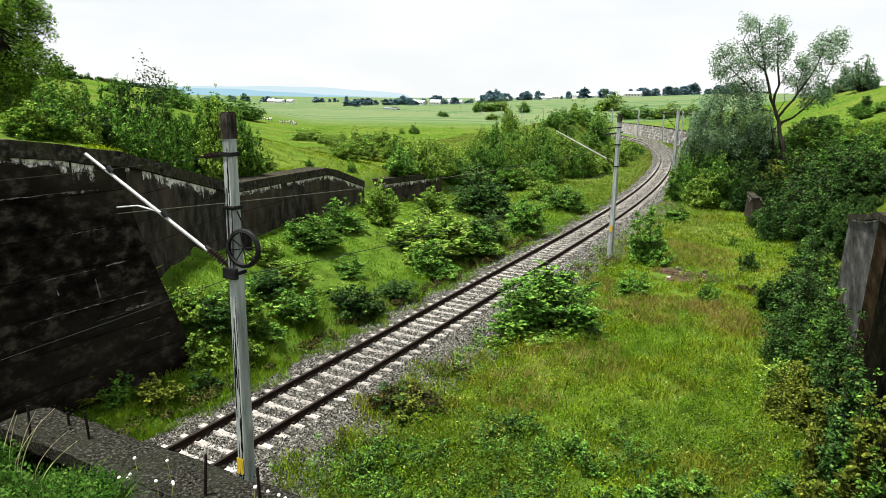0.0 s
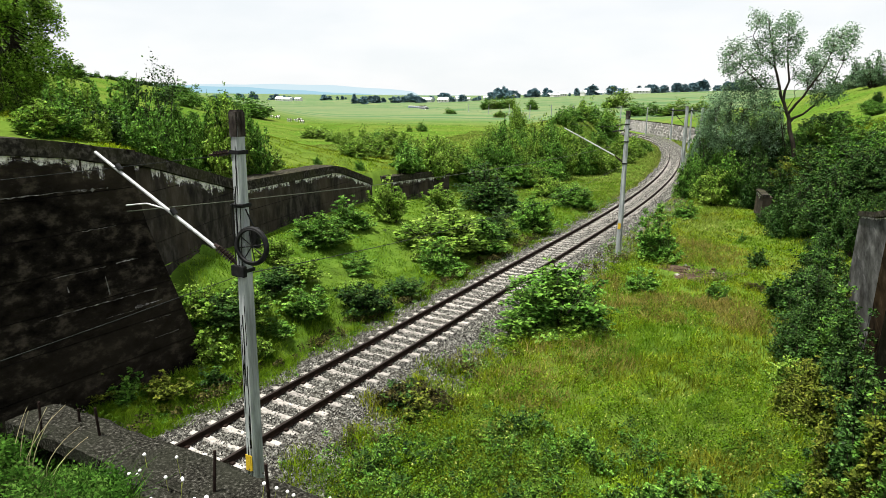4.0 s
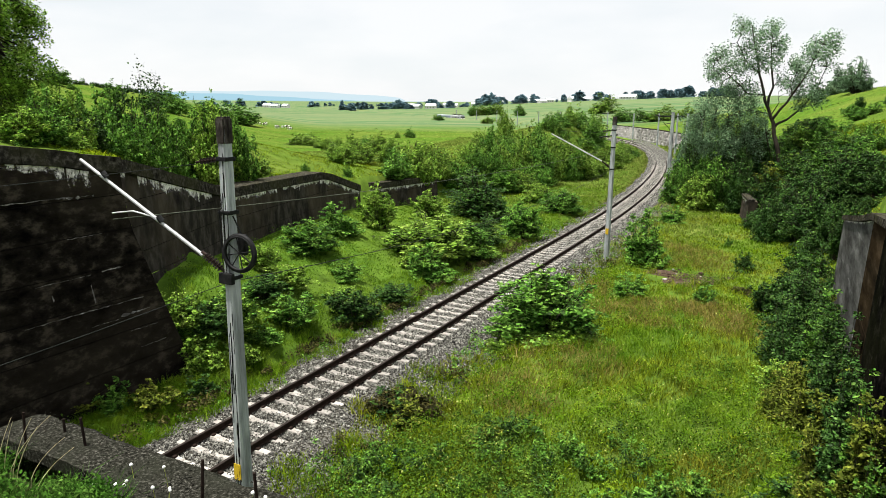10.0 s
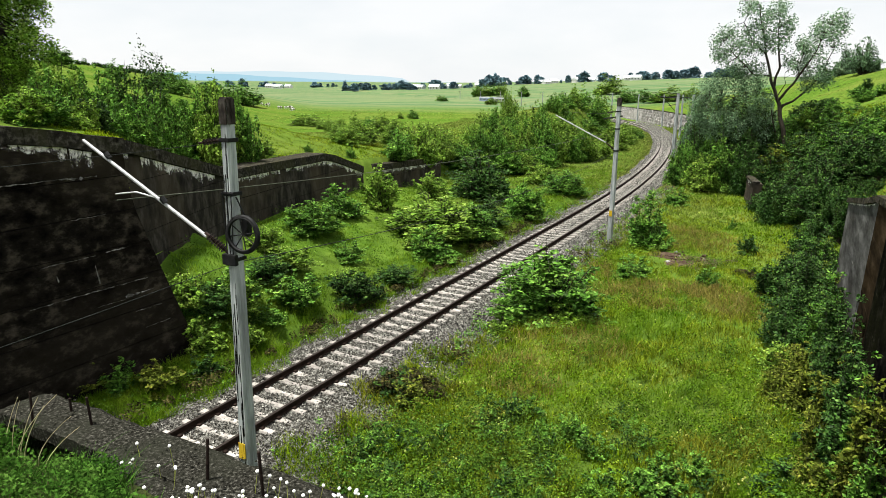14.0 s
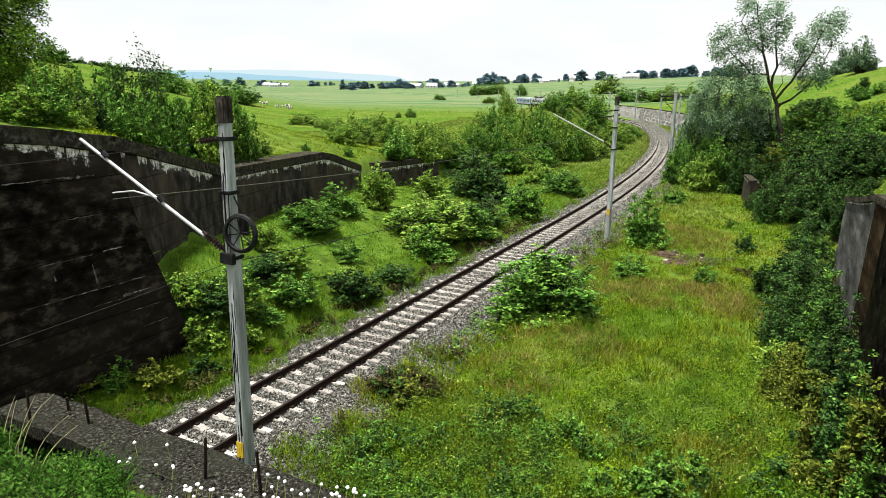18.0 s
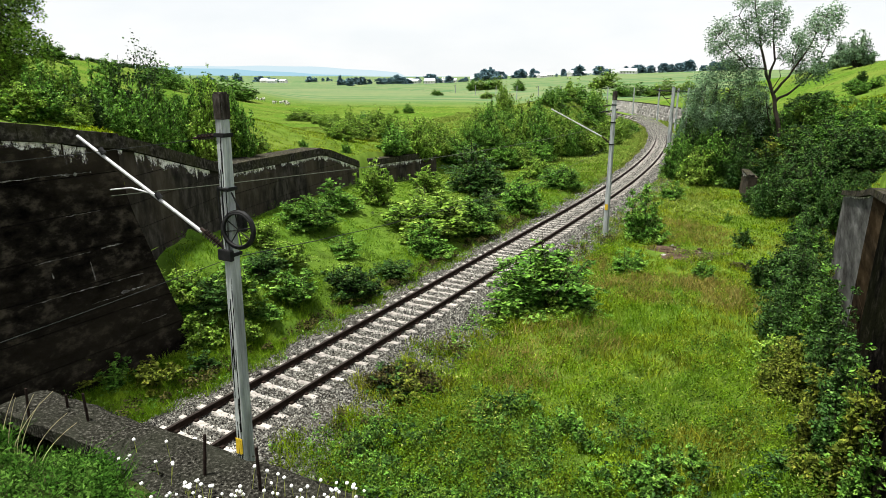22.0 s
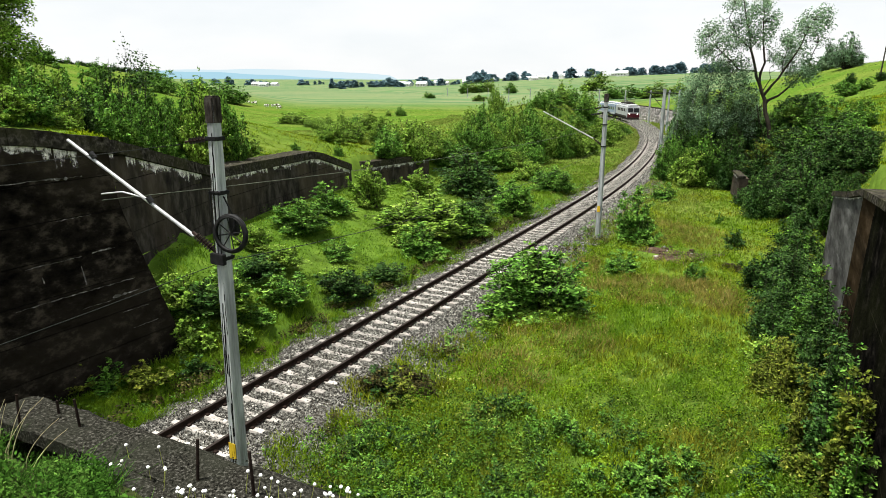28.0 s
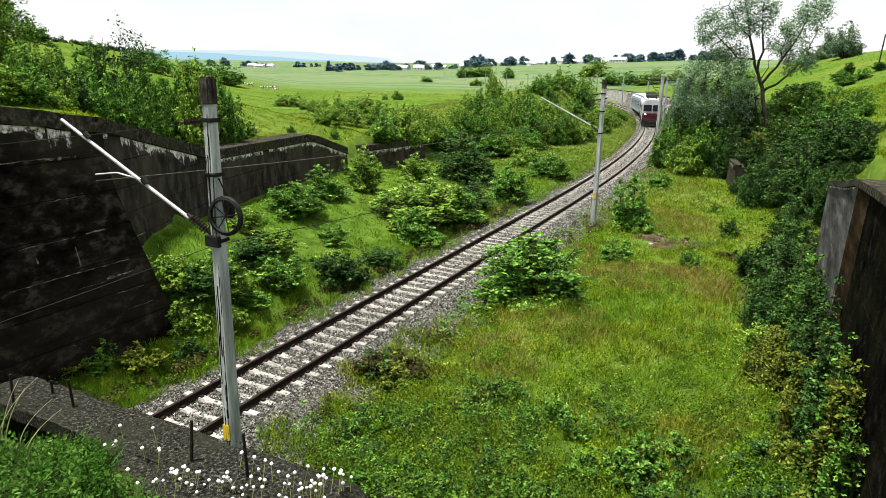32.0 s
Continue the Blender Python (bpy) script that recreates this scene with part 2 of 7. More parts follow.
M_BALLAST = mat("ballast_bed", [(0.004, 0.0038, 0.0033), (0.030, 0.0285, 0.025), (0.19, 0.183, 0.165)], 13, 0.95, bump=1.0, big=(0.5, (0.045, 0.038, 0.027), 0.3), bump_scale=22, stops=[0.38, 0.5, 0.63])
M_STONE = mat("ballast_stone", [(0.010, 0.0097, 0.0085), (0.29, 0.283, 0.255)], 9, 0.9, island=0.97, stops=[0.34, 0.70])
M_SLEEPER = mat("sleeper_concrete", [(0.17, 0.155, 0.14), (0.40, 0.372, 0.345)], 5, 0.9, bump=0.3, piece=0.22)
M_RAIL = mat("rusty_rail", [(0.012, 0.008, 0.006), (0.035, 0.022, 0.016)], 7, 0.75, 0.2, bump=0.2)
M_RAILTOP = mat("worn_rail_head", [(0.014, 0.011, 0.010), (0.036, 0.028, 0.024)], 9, 0.75, 0.0)
M_POST = mat("mast_concrete", [(0.20, 0.22, 0.225), (0.39, 0.415, 0.42), (0.54, 0.565, 0.57)], 3.5, 0.85, bump=0.5, stretch=(3, 3, 0.3), big=(2.0, (0.07, 0.07, 0.068), 0.6))
M_CAP = mat("dark_weathered_head", [(0.012, 0.010, 0.009), (0.035, 0.029, 0.025), (0.10, 0.09, 0.08)], 6, 0.95, bump=0.5, stretch=(2, 2, 0.6))
M_CRACK = mat("dark_crack", [(0.003, 0.0028, 0.0025), (0.010, 0.009, 0.008)], 8, 0.95)
M_BLACK = mat("black_iron", [(0.012, 0.012, 0.013), (0.03, 0.03, 0.03)], 9, 0.6, 0.4)
M_TUBE = mat("galvanised_tube", [(0.42, 0.42, 0.43), (0.60, 0.60, 0.60)], 10, 0.45, 0.5)
M_INSUL = mat("brown_porcelain", [(0.02, 0.014, 0.012), (0.045, 0.03, 0.025)], 9, 0.25)
M_YELLOW = mat("yellow_plate", [(0.55, 0.36, 0.02), (0.65, 0.45, 0.04)], 20, 0.6)
M_WIRE = mat("wire", [(0.012, 0.014, 0.012), (0.03, 0.032, 0.03)], 4, 0.6, 0.5)
M_WIRE_PALE = mat("weathered_wire", [(0.06, 0.068, 0.05), (0.11, 0.12, 0.09)], 4, 0.7)
M_WHITE = mat("flower_white", [(0.75, 0.75, 0.72), (0.85, 0.85, 0.82)], 20, 0.9)
M_SEED = mat("pale_seed_head", [(0.30, 0.34, 0.07), (0.46, 0.48, 0.14)], 20, 0.9, island=0.3, translucent=0.3)
M_STRAW = mat("dry_stalk", [(0.33, 0.28, 0.16), (0.48, 0.42, 0.26)], 10, 0.9)
M_RUST = mat("rusted_iron", [(0.008, 0.006, 0.005), (0.028, 0.018, 0.014)], 20, 0.9, bump=0.4)
M_EARTH = mat("bare_earth", [(0.022, 0.014, 0.009), (0.06, 0.04, 0.027), (0.11, 0.08, 0.06)], 5, 0.95, bump=0.8)
M_RUBBLE = mat("pale_rubble_stone", [(0.20, 0.19, 0.18), (0.38, 0.36, 0.35)], 3, 0.95, bump=0.6, piece=0.25)
M_HOUSE = mat("whitewashed_wall", [(0.55, 0.55, 0.54), (0.75, 0.75, 0.74)], 0.5, 0.9)
M_ROOF = mat("pale_metal_roof", [(0.45, 0.47, 0.5), (0.6, 0.62, 0.65)], 0.6, 0.6)
M_GLASS = mat("dark_window", [(0.01, 0.012, 0.015), (0.02, 0.024, 0.03)], 2, 0.08, spec=0.6)
M_LGREY = mat("loco_grey", [(0.24, 0.25, 0.27), (0.36, 0.37, 0.39)], 1.2, 0.45)
M_LBLUE = mat("coach_blue_grey", [(0.14, 0.18, 0.26), (0.22, 0.27, 0.35)], 1.2, 0.45)
M_LRED = mat("loco_red", [(0.030, 0.006, 0.009), (0.07, 0.012, 0.018), (0.11, 0.03, 0.03)], 2, 0.6)
M_LROOF = mat("pale_train_roof", [(0.45, 0.46, 0.48), (0.6, 0.61, 0.63)], 1.5, 0.6)
M_UNDER = mat("bogie_grime", [(0.02, 0.018, 0.016), (0.05, 0.045, 0.04)], 5, 0.85)
M_LAMP = glow("headlamp", (1.0, 0.95, 0.85), 2.5)
M_COW = [mat("cow_white", [(0.6, 0.58, 0.55), (0.75, 0.73, 0.7)], 2, 0.8), mat("cow_dark", [(0.03, 0.025, 0.02), (0.08, 0.06, 0.05)], 2, 0.8)]
# haze is put into the hills' own pale blue glow
M_HILL = [glow("far_hill_haze", (0.23, 0.37, 0.44), 1.0), glow("farther_hill_haze", (0.36, 0.45, 0.49), 1.0)]
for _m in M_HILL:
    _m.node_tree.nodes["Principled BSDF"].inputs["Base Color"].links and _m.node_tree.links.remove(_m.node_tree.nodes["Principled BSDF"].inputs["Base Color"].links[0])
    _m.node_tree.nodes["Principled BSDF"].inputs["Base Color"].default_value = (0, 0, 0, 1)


# ---------------------------------------------------------------- mesh helpers
def mesh_from(name, verts, faces, material, smooth=False):
    me = bpy.data.meshes.new(name)
    me.from_pydata([tuple(v) for v in verts], [], faces)
    if material:
        me.materials.append(material)
    if smooth:
        me.polygons.foreach_set("use_smooth", [True] * len(me.polygons))
    me.update()
    return me


def quads_mesh(name, v, material, k=4):
    """A mesh of loose faces with k corners each from an array (faces, k, 3)."""
    v = np.asarray(v, dtype=np.float32)
    count = len(v)
    me = bpy.data.meshes.new(name)
    me.vertices.add(count * k)
    me.vertices.foreach_set("co", v.reshape(-1))
    me.loops.add(count * k)
    me.loops.foreach_set("vertex_index", np.arange(count * k, dtype=np.int32))
    me.polygons.add(count)
    me.polygons.foreach_set("loop_start", np.arange(0, count * k, k, dtype=np.int32))
    me.materials.append(material)
    me.update(calc_edges=True)
    return me


def bm_box(bm, lo, hi, bevel=0.0):
    vs = [bm.verts.new((x, y, z)) for x in (lo[0], hi[0]) for y in (lo[1], hi[1]) for z in (lo[2], hi[2])]
    fs = [bm.faces.new([vs[i] for i in q]) for q in ((0, 1, 3, 2), (4, 6, 7, 5), (0, 4, 5, 1), (2, 3, 7, 6), (0, 2, 6, 4), (1, 5, 7, 3))]
    if bevel:
        bmesh.ops.bevel(bm, geom=list({e for f in fs for e in f.edges}), offset=bevel, segments=2, affect="EDGES")
    return bm


def bm_tube(bm, a, b, ra, rb=None, sides=10, caps=True):
    a, b = Vector(a), Vector(b)
    rb = ra if rb is None else rb
    w = (b - a).normalized()
    u = w.orthogonal().normalized()
    v = w.cross(u)
    ring = [[bm.verts.new(p + r * (math.cos(2 * math.pi * i / sides) * u + math.sin(2 * math.pi * i / sides) * v)) for i in range(sides)] for p, r in ((a, ra), (b, rb))]
    for i in range(sides):
        bm.faces.new((ring[0][i], ring[0][(i + 1) % sides], ring[1][(i + 1) % sides], ring[1][i]))
    if caps:
        bm.faces.new(ring[0][::-1])
        bm.faces.new(ring[1])
    return bm


def bm_ring(bm, centre, axis, radius, r, segs=24, sides=8):
    axis = Vector(axis).normalized()
    u = axis.orthogonal().normalized()
    v = axis.cross(u)
    rows = []
    for i in range(segs):
        a = 2 * math.pi * i / segs
        d = math.cos(a) * u + math.sin(a) * v
        rows.append([bm.verts.new(Vector(centre) + d * (radius + r * math.cos(2 * math.pi * j / sides)) + axis * r * math.sin(2 * math.pi * j / sides)) for j in range(sides)])
    for i in range(segs):
        for j in range(sides):
            bm.faces.new((rows[i][j], rows[(i + 1) % segs][j], rows[(i + 1) % segs][(j + 1) % sides], rows[i][(j + 1) % sides]))
    return bm


def part(name, bm, material, parent=None, label="", smooth=False):
    if isinstance(bm, bpy.types.Mesh):
        me = bm
    else:
        bmesh.ops.recalc_face_normals(bm, faces=bm.faces)
        me = bpy.data.meshes.new(name)
        bm.to_mesh(me)
        bm.free()
        me.materials.append(material)
        if smooth:
            me.polygons.foreach_set("use_smooth", [True] * len(me.polygons))
    ob = new(name, me)
    ob.parent = parent
    return tagged(ob, label)


def box(lo, hi, bevel=0.0):
    return bm_box(bmesh.new(), lo, hi, bevel)


def tube(a, b, ra, rb=None, sides=10):
    return bm_tube(bmesh.new(), a, b, ra, rb, sides)


# ---------------------------------------------------------------- plan: track line and ground
TH = radians(27.4)
HX, HY = math.sin(TH), math.cos(TH)          # along the straight track
NX, NY = HY, -HX                             # to its right
TRACK_N = -11.85


def sn(s, n, z=0.0):
    return Vector((s * HX + n * NX, s * HY + n * NY, z))


def build_line():
    """The centre line by length: straight, then a left-hand curve that eases out; level, then falling gently."""
    step, pts, p, ang = 0.5, [], sn(-20, TRACK_N), TH
    for i in range(1500):
        length = -20 + i * step
        z = 0.0 if length < 100 else -0.8 * min(1, (length - 100) / 65) - 0.0085 * max(0, min(length, 480) - 165)
        pts.append((p.x, p.y, z, ang))
        k = 0.0
        if 36 < length < 205:
            k = 1 / 378 * min(1, (length - 36) / 12)
        elif 205 <= length < 470:
            k = 1 / 640
        ang -= k * step
        p = p + Vector((math.sin(ang), math.cos(ang), 0)) * step
    return np.array(pts)


LINE = build_line()


def on_line(length, off=0.0, z=0.0):
    """Place at a length along the track, off metres to its right; and the heading there."""
    f = min(max((length + 20) / 0.5, 0), len(LINE) - 2)
    i = int(f)
    x, y, h, a = LINE[i] + (LINE[i + 1] - LINE[i]) * (f - i)
    return Vector((x + off * math.cos(a), y - off * math.sin(a), h + z)), a


def smooth(a, b, x):
    t = np.clip((x - a) / (b - a), 0, 1)
    return t * t * (3 - 2 * t)


def track_field(x, y):
    """Signed distance to the right of the track, its length and its height, for arrays of places."""
    sub = LINE[::6]
    best = np.full(x.shape, 1e9)
    idx = np.zeros(x.shape, int)
    for i, (px, py, pz, pa) in enumerate(sub):
        d = (x - px) ** 2 + (y - py) ** 2
        m = d < best
        best[m], idx[m] = d[m], i
    px, py, pz, pa = np.moveaxis(sub[idx], -1, 0)
    off = (x - px) * np.cos(pa) - (y - py) * np.sin(pa)
    far = np.sqrt(best)
    off = np.where(np.abs(off) > 0.6 * far, np.sign(off) * far, off)
    return off, -20 + idx * 3.0 + (x - px) * np.sin(pa) + (y - py) * np.cos(pa), pz


def wobble(x, y, size, seed=0.0):
    return (np.sin(x / size * 1.7 + seed) + np.sin(y / size * 1.3 + 2.1 * seed + 1.0) + np.sin((x + y) / size * 0.9 + seed * 3.3) + np.sin((x - 1.6 * y) / size * 2.3 + seed)) / 4


def ground_z(x, y):
    """Height of the ground sheet: the cutting floor between its walls, the banks, the hill and the far plain."""
    x, y = np.asarray(x, float), np.asarray(y, float)
    off, length, tz = track_field(x, y)
    s, n = x * HX + y * HY, x * NX + y * NY
    d = np.hypot(x, y)
    plain = np.interp(d, [0, 60, 120, 200, 400, 900, 1600, 4000], [0, 0, -0.5, -2.0, -4.0, -3.0, 2.0, 10.0])
    # the shallow rise of the fields to the right of the village
    az = np.arctan2(x, y)
    plain = plain + smooth(0.0, 0.5, az) * np.interp(d, [150, 300, 500, 700, 1000, 4000], [0, 3, 9, 17, 20, 30])
    # the fields climb towards the village
    plain = plain + np.interp(az, [-0.2, -0.15, -0.07, 0, 0.09, 0.17, 0.25, 0.3, 0.36, 0.5], [0, 2.3, 2.7, 4.8, 8.7, 8.7, 7.9, 6.8, 6.0, 4.0]) * np.interp(d, [260, 420, 820, 4000], [0, 0.3, 1, 1])
    # left upland behind the walls, falling along the track
    up_l = np.interp(s, [-30, 8, 14, 20, 30, 37, 50, 70, 100, 140], [7.6, 7.1, 6.7, 4.55, 3.9, 2.6, 2.2, 1.4, 0.2, -0.8])
    edge_l = np.interp(s, [-30, 12, 20, 22.5, 36.8, 50, 60, 90], [5.3, 5.3, 9.3, 10.5, 13.7, 14.9, 11, 8])
    left = smooth(0, 1, (-off - edge_l) / np.interp(s, [0, 48, 60], [0.5, 0.7, 8]))
    hill = 12.5 * smooth(12, 85, -x - 0.12 * y) * smooth(25, 110, y) * (1 - smooth(190, 420, y))
    land_l = np.maximum(up_l, plain) + hill + np.interp(s, [0, 12, 18, 30, 50], [0.5, 0.7, 1.6, 1.2, 0.6]) * smooth(0, 9, -off - edge_l)
    # grassy knoll behind the middle wall
    land_l = land_l + np.interp(x, [-26, -18, -14, -11, -8, -5, -2], [0, 1.2, 1.7, 1.15, 0.85, 0.6, 0]) * np.exp(-((y - 50) / 5.5) ** 2)
    # inner bank of the curve
    land_l = land_l + 4.6 * np.exp(-((length - 120) / 46) ** 2) * np.exp(-((-off - 18) / 10.5) ** 2)
    # the floor climbs to the foot of the middle walls
    foot = np.interp(s, [12, 15, 20, 22.5, 36.8, 50, 60], [4.3, 6.7, 8.7, 10, 13, 14, 10])
    floor = np.interp(s, [13.9, 15.4, 17, 20, 23, 27, 32, 36, 44, 55], [0, 2.6, 2.5, 2.2, 2.0, 2.0, 1.8, 1.6, 0.8, 0]) * smooth(0, 1, (-off - 2.6) / (foot - 2.6)) * (off < 0)
    # right bank
    edge_r = np.interp(s, [-30, 20, 31, 50, 60, 68], [14.6, 14.6, 14.6, 10, 8.4, 5.6])
    rise = (off - edge_r) / np.interp(s, [0, 30, 33, 45], [0.6, 0.6, 4, 9])
    land_r = plain + (np.interp(s, [0, 20, 40, 80, 140, 220, 330], [6.5, 6.0, 5.0, 5.6, 4.5, 3.2, 1.0])) * smooth(0, 1, rise) + 8.5 * smooth(3, 44, off - edge_r) * (1 - smooth(150, 290, length)) + 3.0 * smooth(8, 75, off - edge_r) * (1 - smooth(240, 420, length))
    z = np.where(off < 0, plain + floor * (1 - left) + (land_l - plain) * left, land_r)
    # room for the track bed
    bed = smooth(3.2, 9.0, np.abs(off))
    far = smooth(60, 110, s)
    z = z * (1 - far) + (tz - 0.15 + (z - tz + 0.15) * bed) * far
    wide = np.clip((d - 80) * 0.03, 0, 2.6)
    sunk = np.where(off > 0, 1 - smooth(2.9, 4.5, off - wide), 1 - smooth(2.35, 3.2, -off - wide))
    z = z * (1 - sunk) + (tz - 0.75) * sunk
    z = z + 0.10 * wobble(x, y, 2.3) * smooth(3.0, 5.0, np.abs(off)) + 0.25 * wobble(x, y, 11, 1.7) * smooth(5, 12, np.abs(off)) * smooth(30, 80, d)
    return z - 0.12


def gz(x, y):
    return float(ground_z(np.array([x]), np.array([y]))[0])


def build_ground():
    def axis(lo, hi, mid_lo, mid_hi, fine):
        a = list(np.arange(mid_lo, mid_hi, fine))
        step, v = fine, mid_hi
        while v < hi:
            a.append(v)
            step *= 1.07
            v += step
        a.append(hi)
        step, v = fine, mid_lo
        low = []
        while v > lo:
            step *= 1.07
            v -= step
            low.append(max(v, lo))
        return np.array(low[::-1] + a)
    xs, ys = axis(-2500, 2500, -30, 48, 0.55), axis(-300, 4500, -6, 112, 0.6)
    gx, gy = np.meshgrid(xs, ys)
    z = ground_z(gx, gy)
    nx, ny = len(xs), len(ys)
    verts = np.stack([gx, gy, z], -1).reshape(-1, 3)
    i = (np.arange(ny - 1)[:, None] * nx + np.arange(nx - 1)[None]).reshape(-1)
    faces = np.stack([i, i + 1, i + nx + 1, i + nx], -1)
    me = bpy.data.meshes.new("ground")
    me.vertices.add(len(verts))
    me.vertices.foreach_set("co", verts.astype(np.float32).reshape(-1))
    me.loops.add(faces.size)
    me.loops.foreach_set("vertex_index", faces.astype(np.int32).reshape(-1))
    me.polygons.add(len(faces))
    me.polygons.foreach_set("loop_start", np.arange(0, faces.size, 4, dtype=np.int32))
    me.polygons.foreach_set("use_smooth", np.ones(len(faces), bool))
    me.materials.append(M_GRASS)
    me.update(calc_edges=True)
    tagged(new("ground", me), "green meadow ground of the railway cutting and fields", "ground", kind="structure")


build_ground()

# ---------------------------------------------------------------- railway track


def sweep(profile, l0, l1, step, closed=True):
    """Sweep an open or closed profile of (off, z) along the track."""
    ls = np.arange(l0, l1 + 0.01, step)
    verts, faces, k = [], [], len(profile)
    for length in ls:
        for o, z in profile:
            verts.append(on_line(length, o, z)[0])
    for i in range(len(ls) - 1):
        for j in range(k if closed else k - 1):
            a, b = i * k + j, i * k + (j + 1) % k
            faces.append((a, b, b + k, a + k))
    return verts, faces


def rail_mesh(side):
    c = side * 0.755
    prof = [(c - 0.038, 0.0), (c + 0.038, 0.0), (c + 0.038, -0.04), (c + 0.012, -0.055), (c + 0.012, -0.14), (c + 0.07, -0.155), (c + 0.07, -0.165), (c - 0.07, -0.165), (c - 0.07, -0.155), (c - 0.012, -0.14), (c - 0.012, -0.055), (c - 0.038, -0.04)]
    v, f = sweep(prof, -18, 640, 1.0)
    me = mesh_from("rail", v, f, M_RAIL)
    me.materials.append(M_RAILTOP)
    for i, p in enumerate(me.polygons):
        if i % len(prof) == 0:
            p.material_index = 1
    return me


def build_track():
    track = tagged(new("railway_track"), "single railway track with rusty rails on concrete sleepers", "railway track", kind="structure")
    for side in (-1, 1):
        part("rail", rail_mesh(side), None, track)
    bm = bmesh.new()
    vs = []
    for x, z in ((-1.22, -0.165), (-0.5, -0.165), (-0.42, -0.195), (0.42, -0.195), (0.5, -0.165), (1.22, -0.165)):
        for y in (-0.085, 0.085):
            vs.append(bm.verts.new((x, y, z)))
    lo = [bm.verts.new((x, y, -0.33)) for x in (-1.25, 1.25) for y in (-0.14, 0.14)]
    for i in range(5):
        bm.faces.new((vs[2 * i], vs[2 * i + 2], vs[2 * i + 3], vs[2 * i + 1]))
    bm.faces.new((vs[0], *(vs[2 * i] for i in range(1, 6)), lo[2], lo[0])[::-1])
    bm.faces.new((vs[1], *(vs[2 * i + 1] for i in range(1, 6)), lo[3], lo[1]))
    bm.faces.new((vs[0], vs[1], lo[1], lo[0]))
    bm.faces.new((vs[10], lo[2], lo[3], vs[11]))
    bmesh.ops.recalc_face_normals(bm, faces=bm.faces)
    me = bpy.data.meshes.new("sleeper")
    bm.to_mesh(me)
    bm.free()
    me.materials.append(M_SLEEPER)
    rnd = random.Random(5)
    for i in range(290):
        p, a = on_line(-15.84 + i * 0.62)
        ob = new("sleeper", me)
        ob.parent = track
        ob.matrix_basis = Matrix.Translation(p + Vector((0, 0, rnd.uniform(-0.012, 0.008)))) @ pose(0, 0, 0, rnd.uniform(-0.6, 0.6), rnd.uniform(-0.5, 0.5), -math.degrees(a) + rnd.uniform(-1.2, 1.2))
    bm = bmesh.new()
    for i in range(290, 560):
        p, a = on_line(-15.84 + i * 0.62)
        m = Matrix.Translation(p) @ pose(0, 0, 0, 0, 0, -math.degrees(a))
        n0 = len(bm.verts)
        bm_box(bm, (-1.24, -0.12, -0.3), (1.24, 0.12, -0.17))
        bm.verts.ensure_lookup_table()
        for v in bm.verts[n0:]:
            v.co = m @ v.co
    tagged(part("far_sleepers", bm, M_SLEEPER, track), kind="stuff")
    # fastenings beside the rail foot
    bm = bmesh.new()
    for i in range(70):
        for o in (-0.86, -0.65, 0.65, 0.86):
            p, a = on_line(-15.84 + (i + 32) * 0.62, o, -0.15)
            m = Matrix.Translation(p) @ pose(0, 0, 0, 0, 0, -math.degrees(a))
            n0 = len(bm.verts)
            bm_box(bm, (-0.05, -0.05, -0.02), (0.05, 0.05, 0.025))
            bm.verts.ensure_lookup_table()
            for v in bm.verts[n0:]:
                v.co = m @ v.co
    tagged(part("fastening", bm, M_RUST, track), kind="stuff")


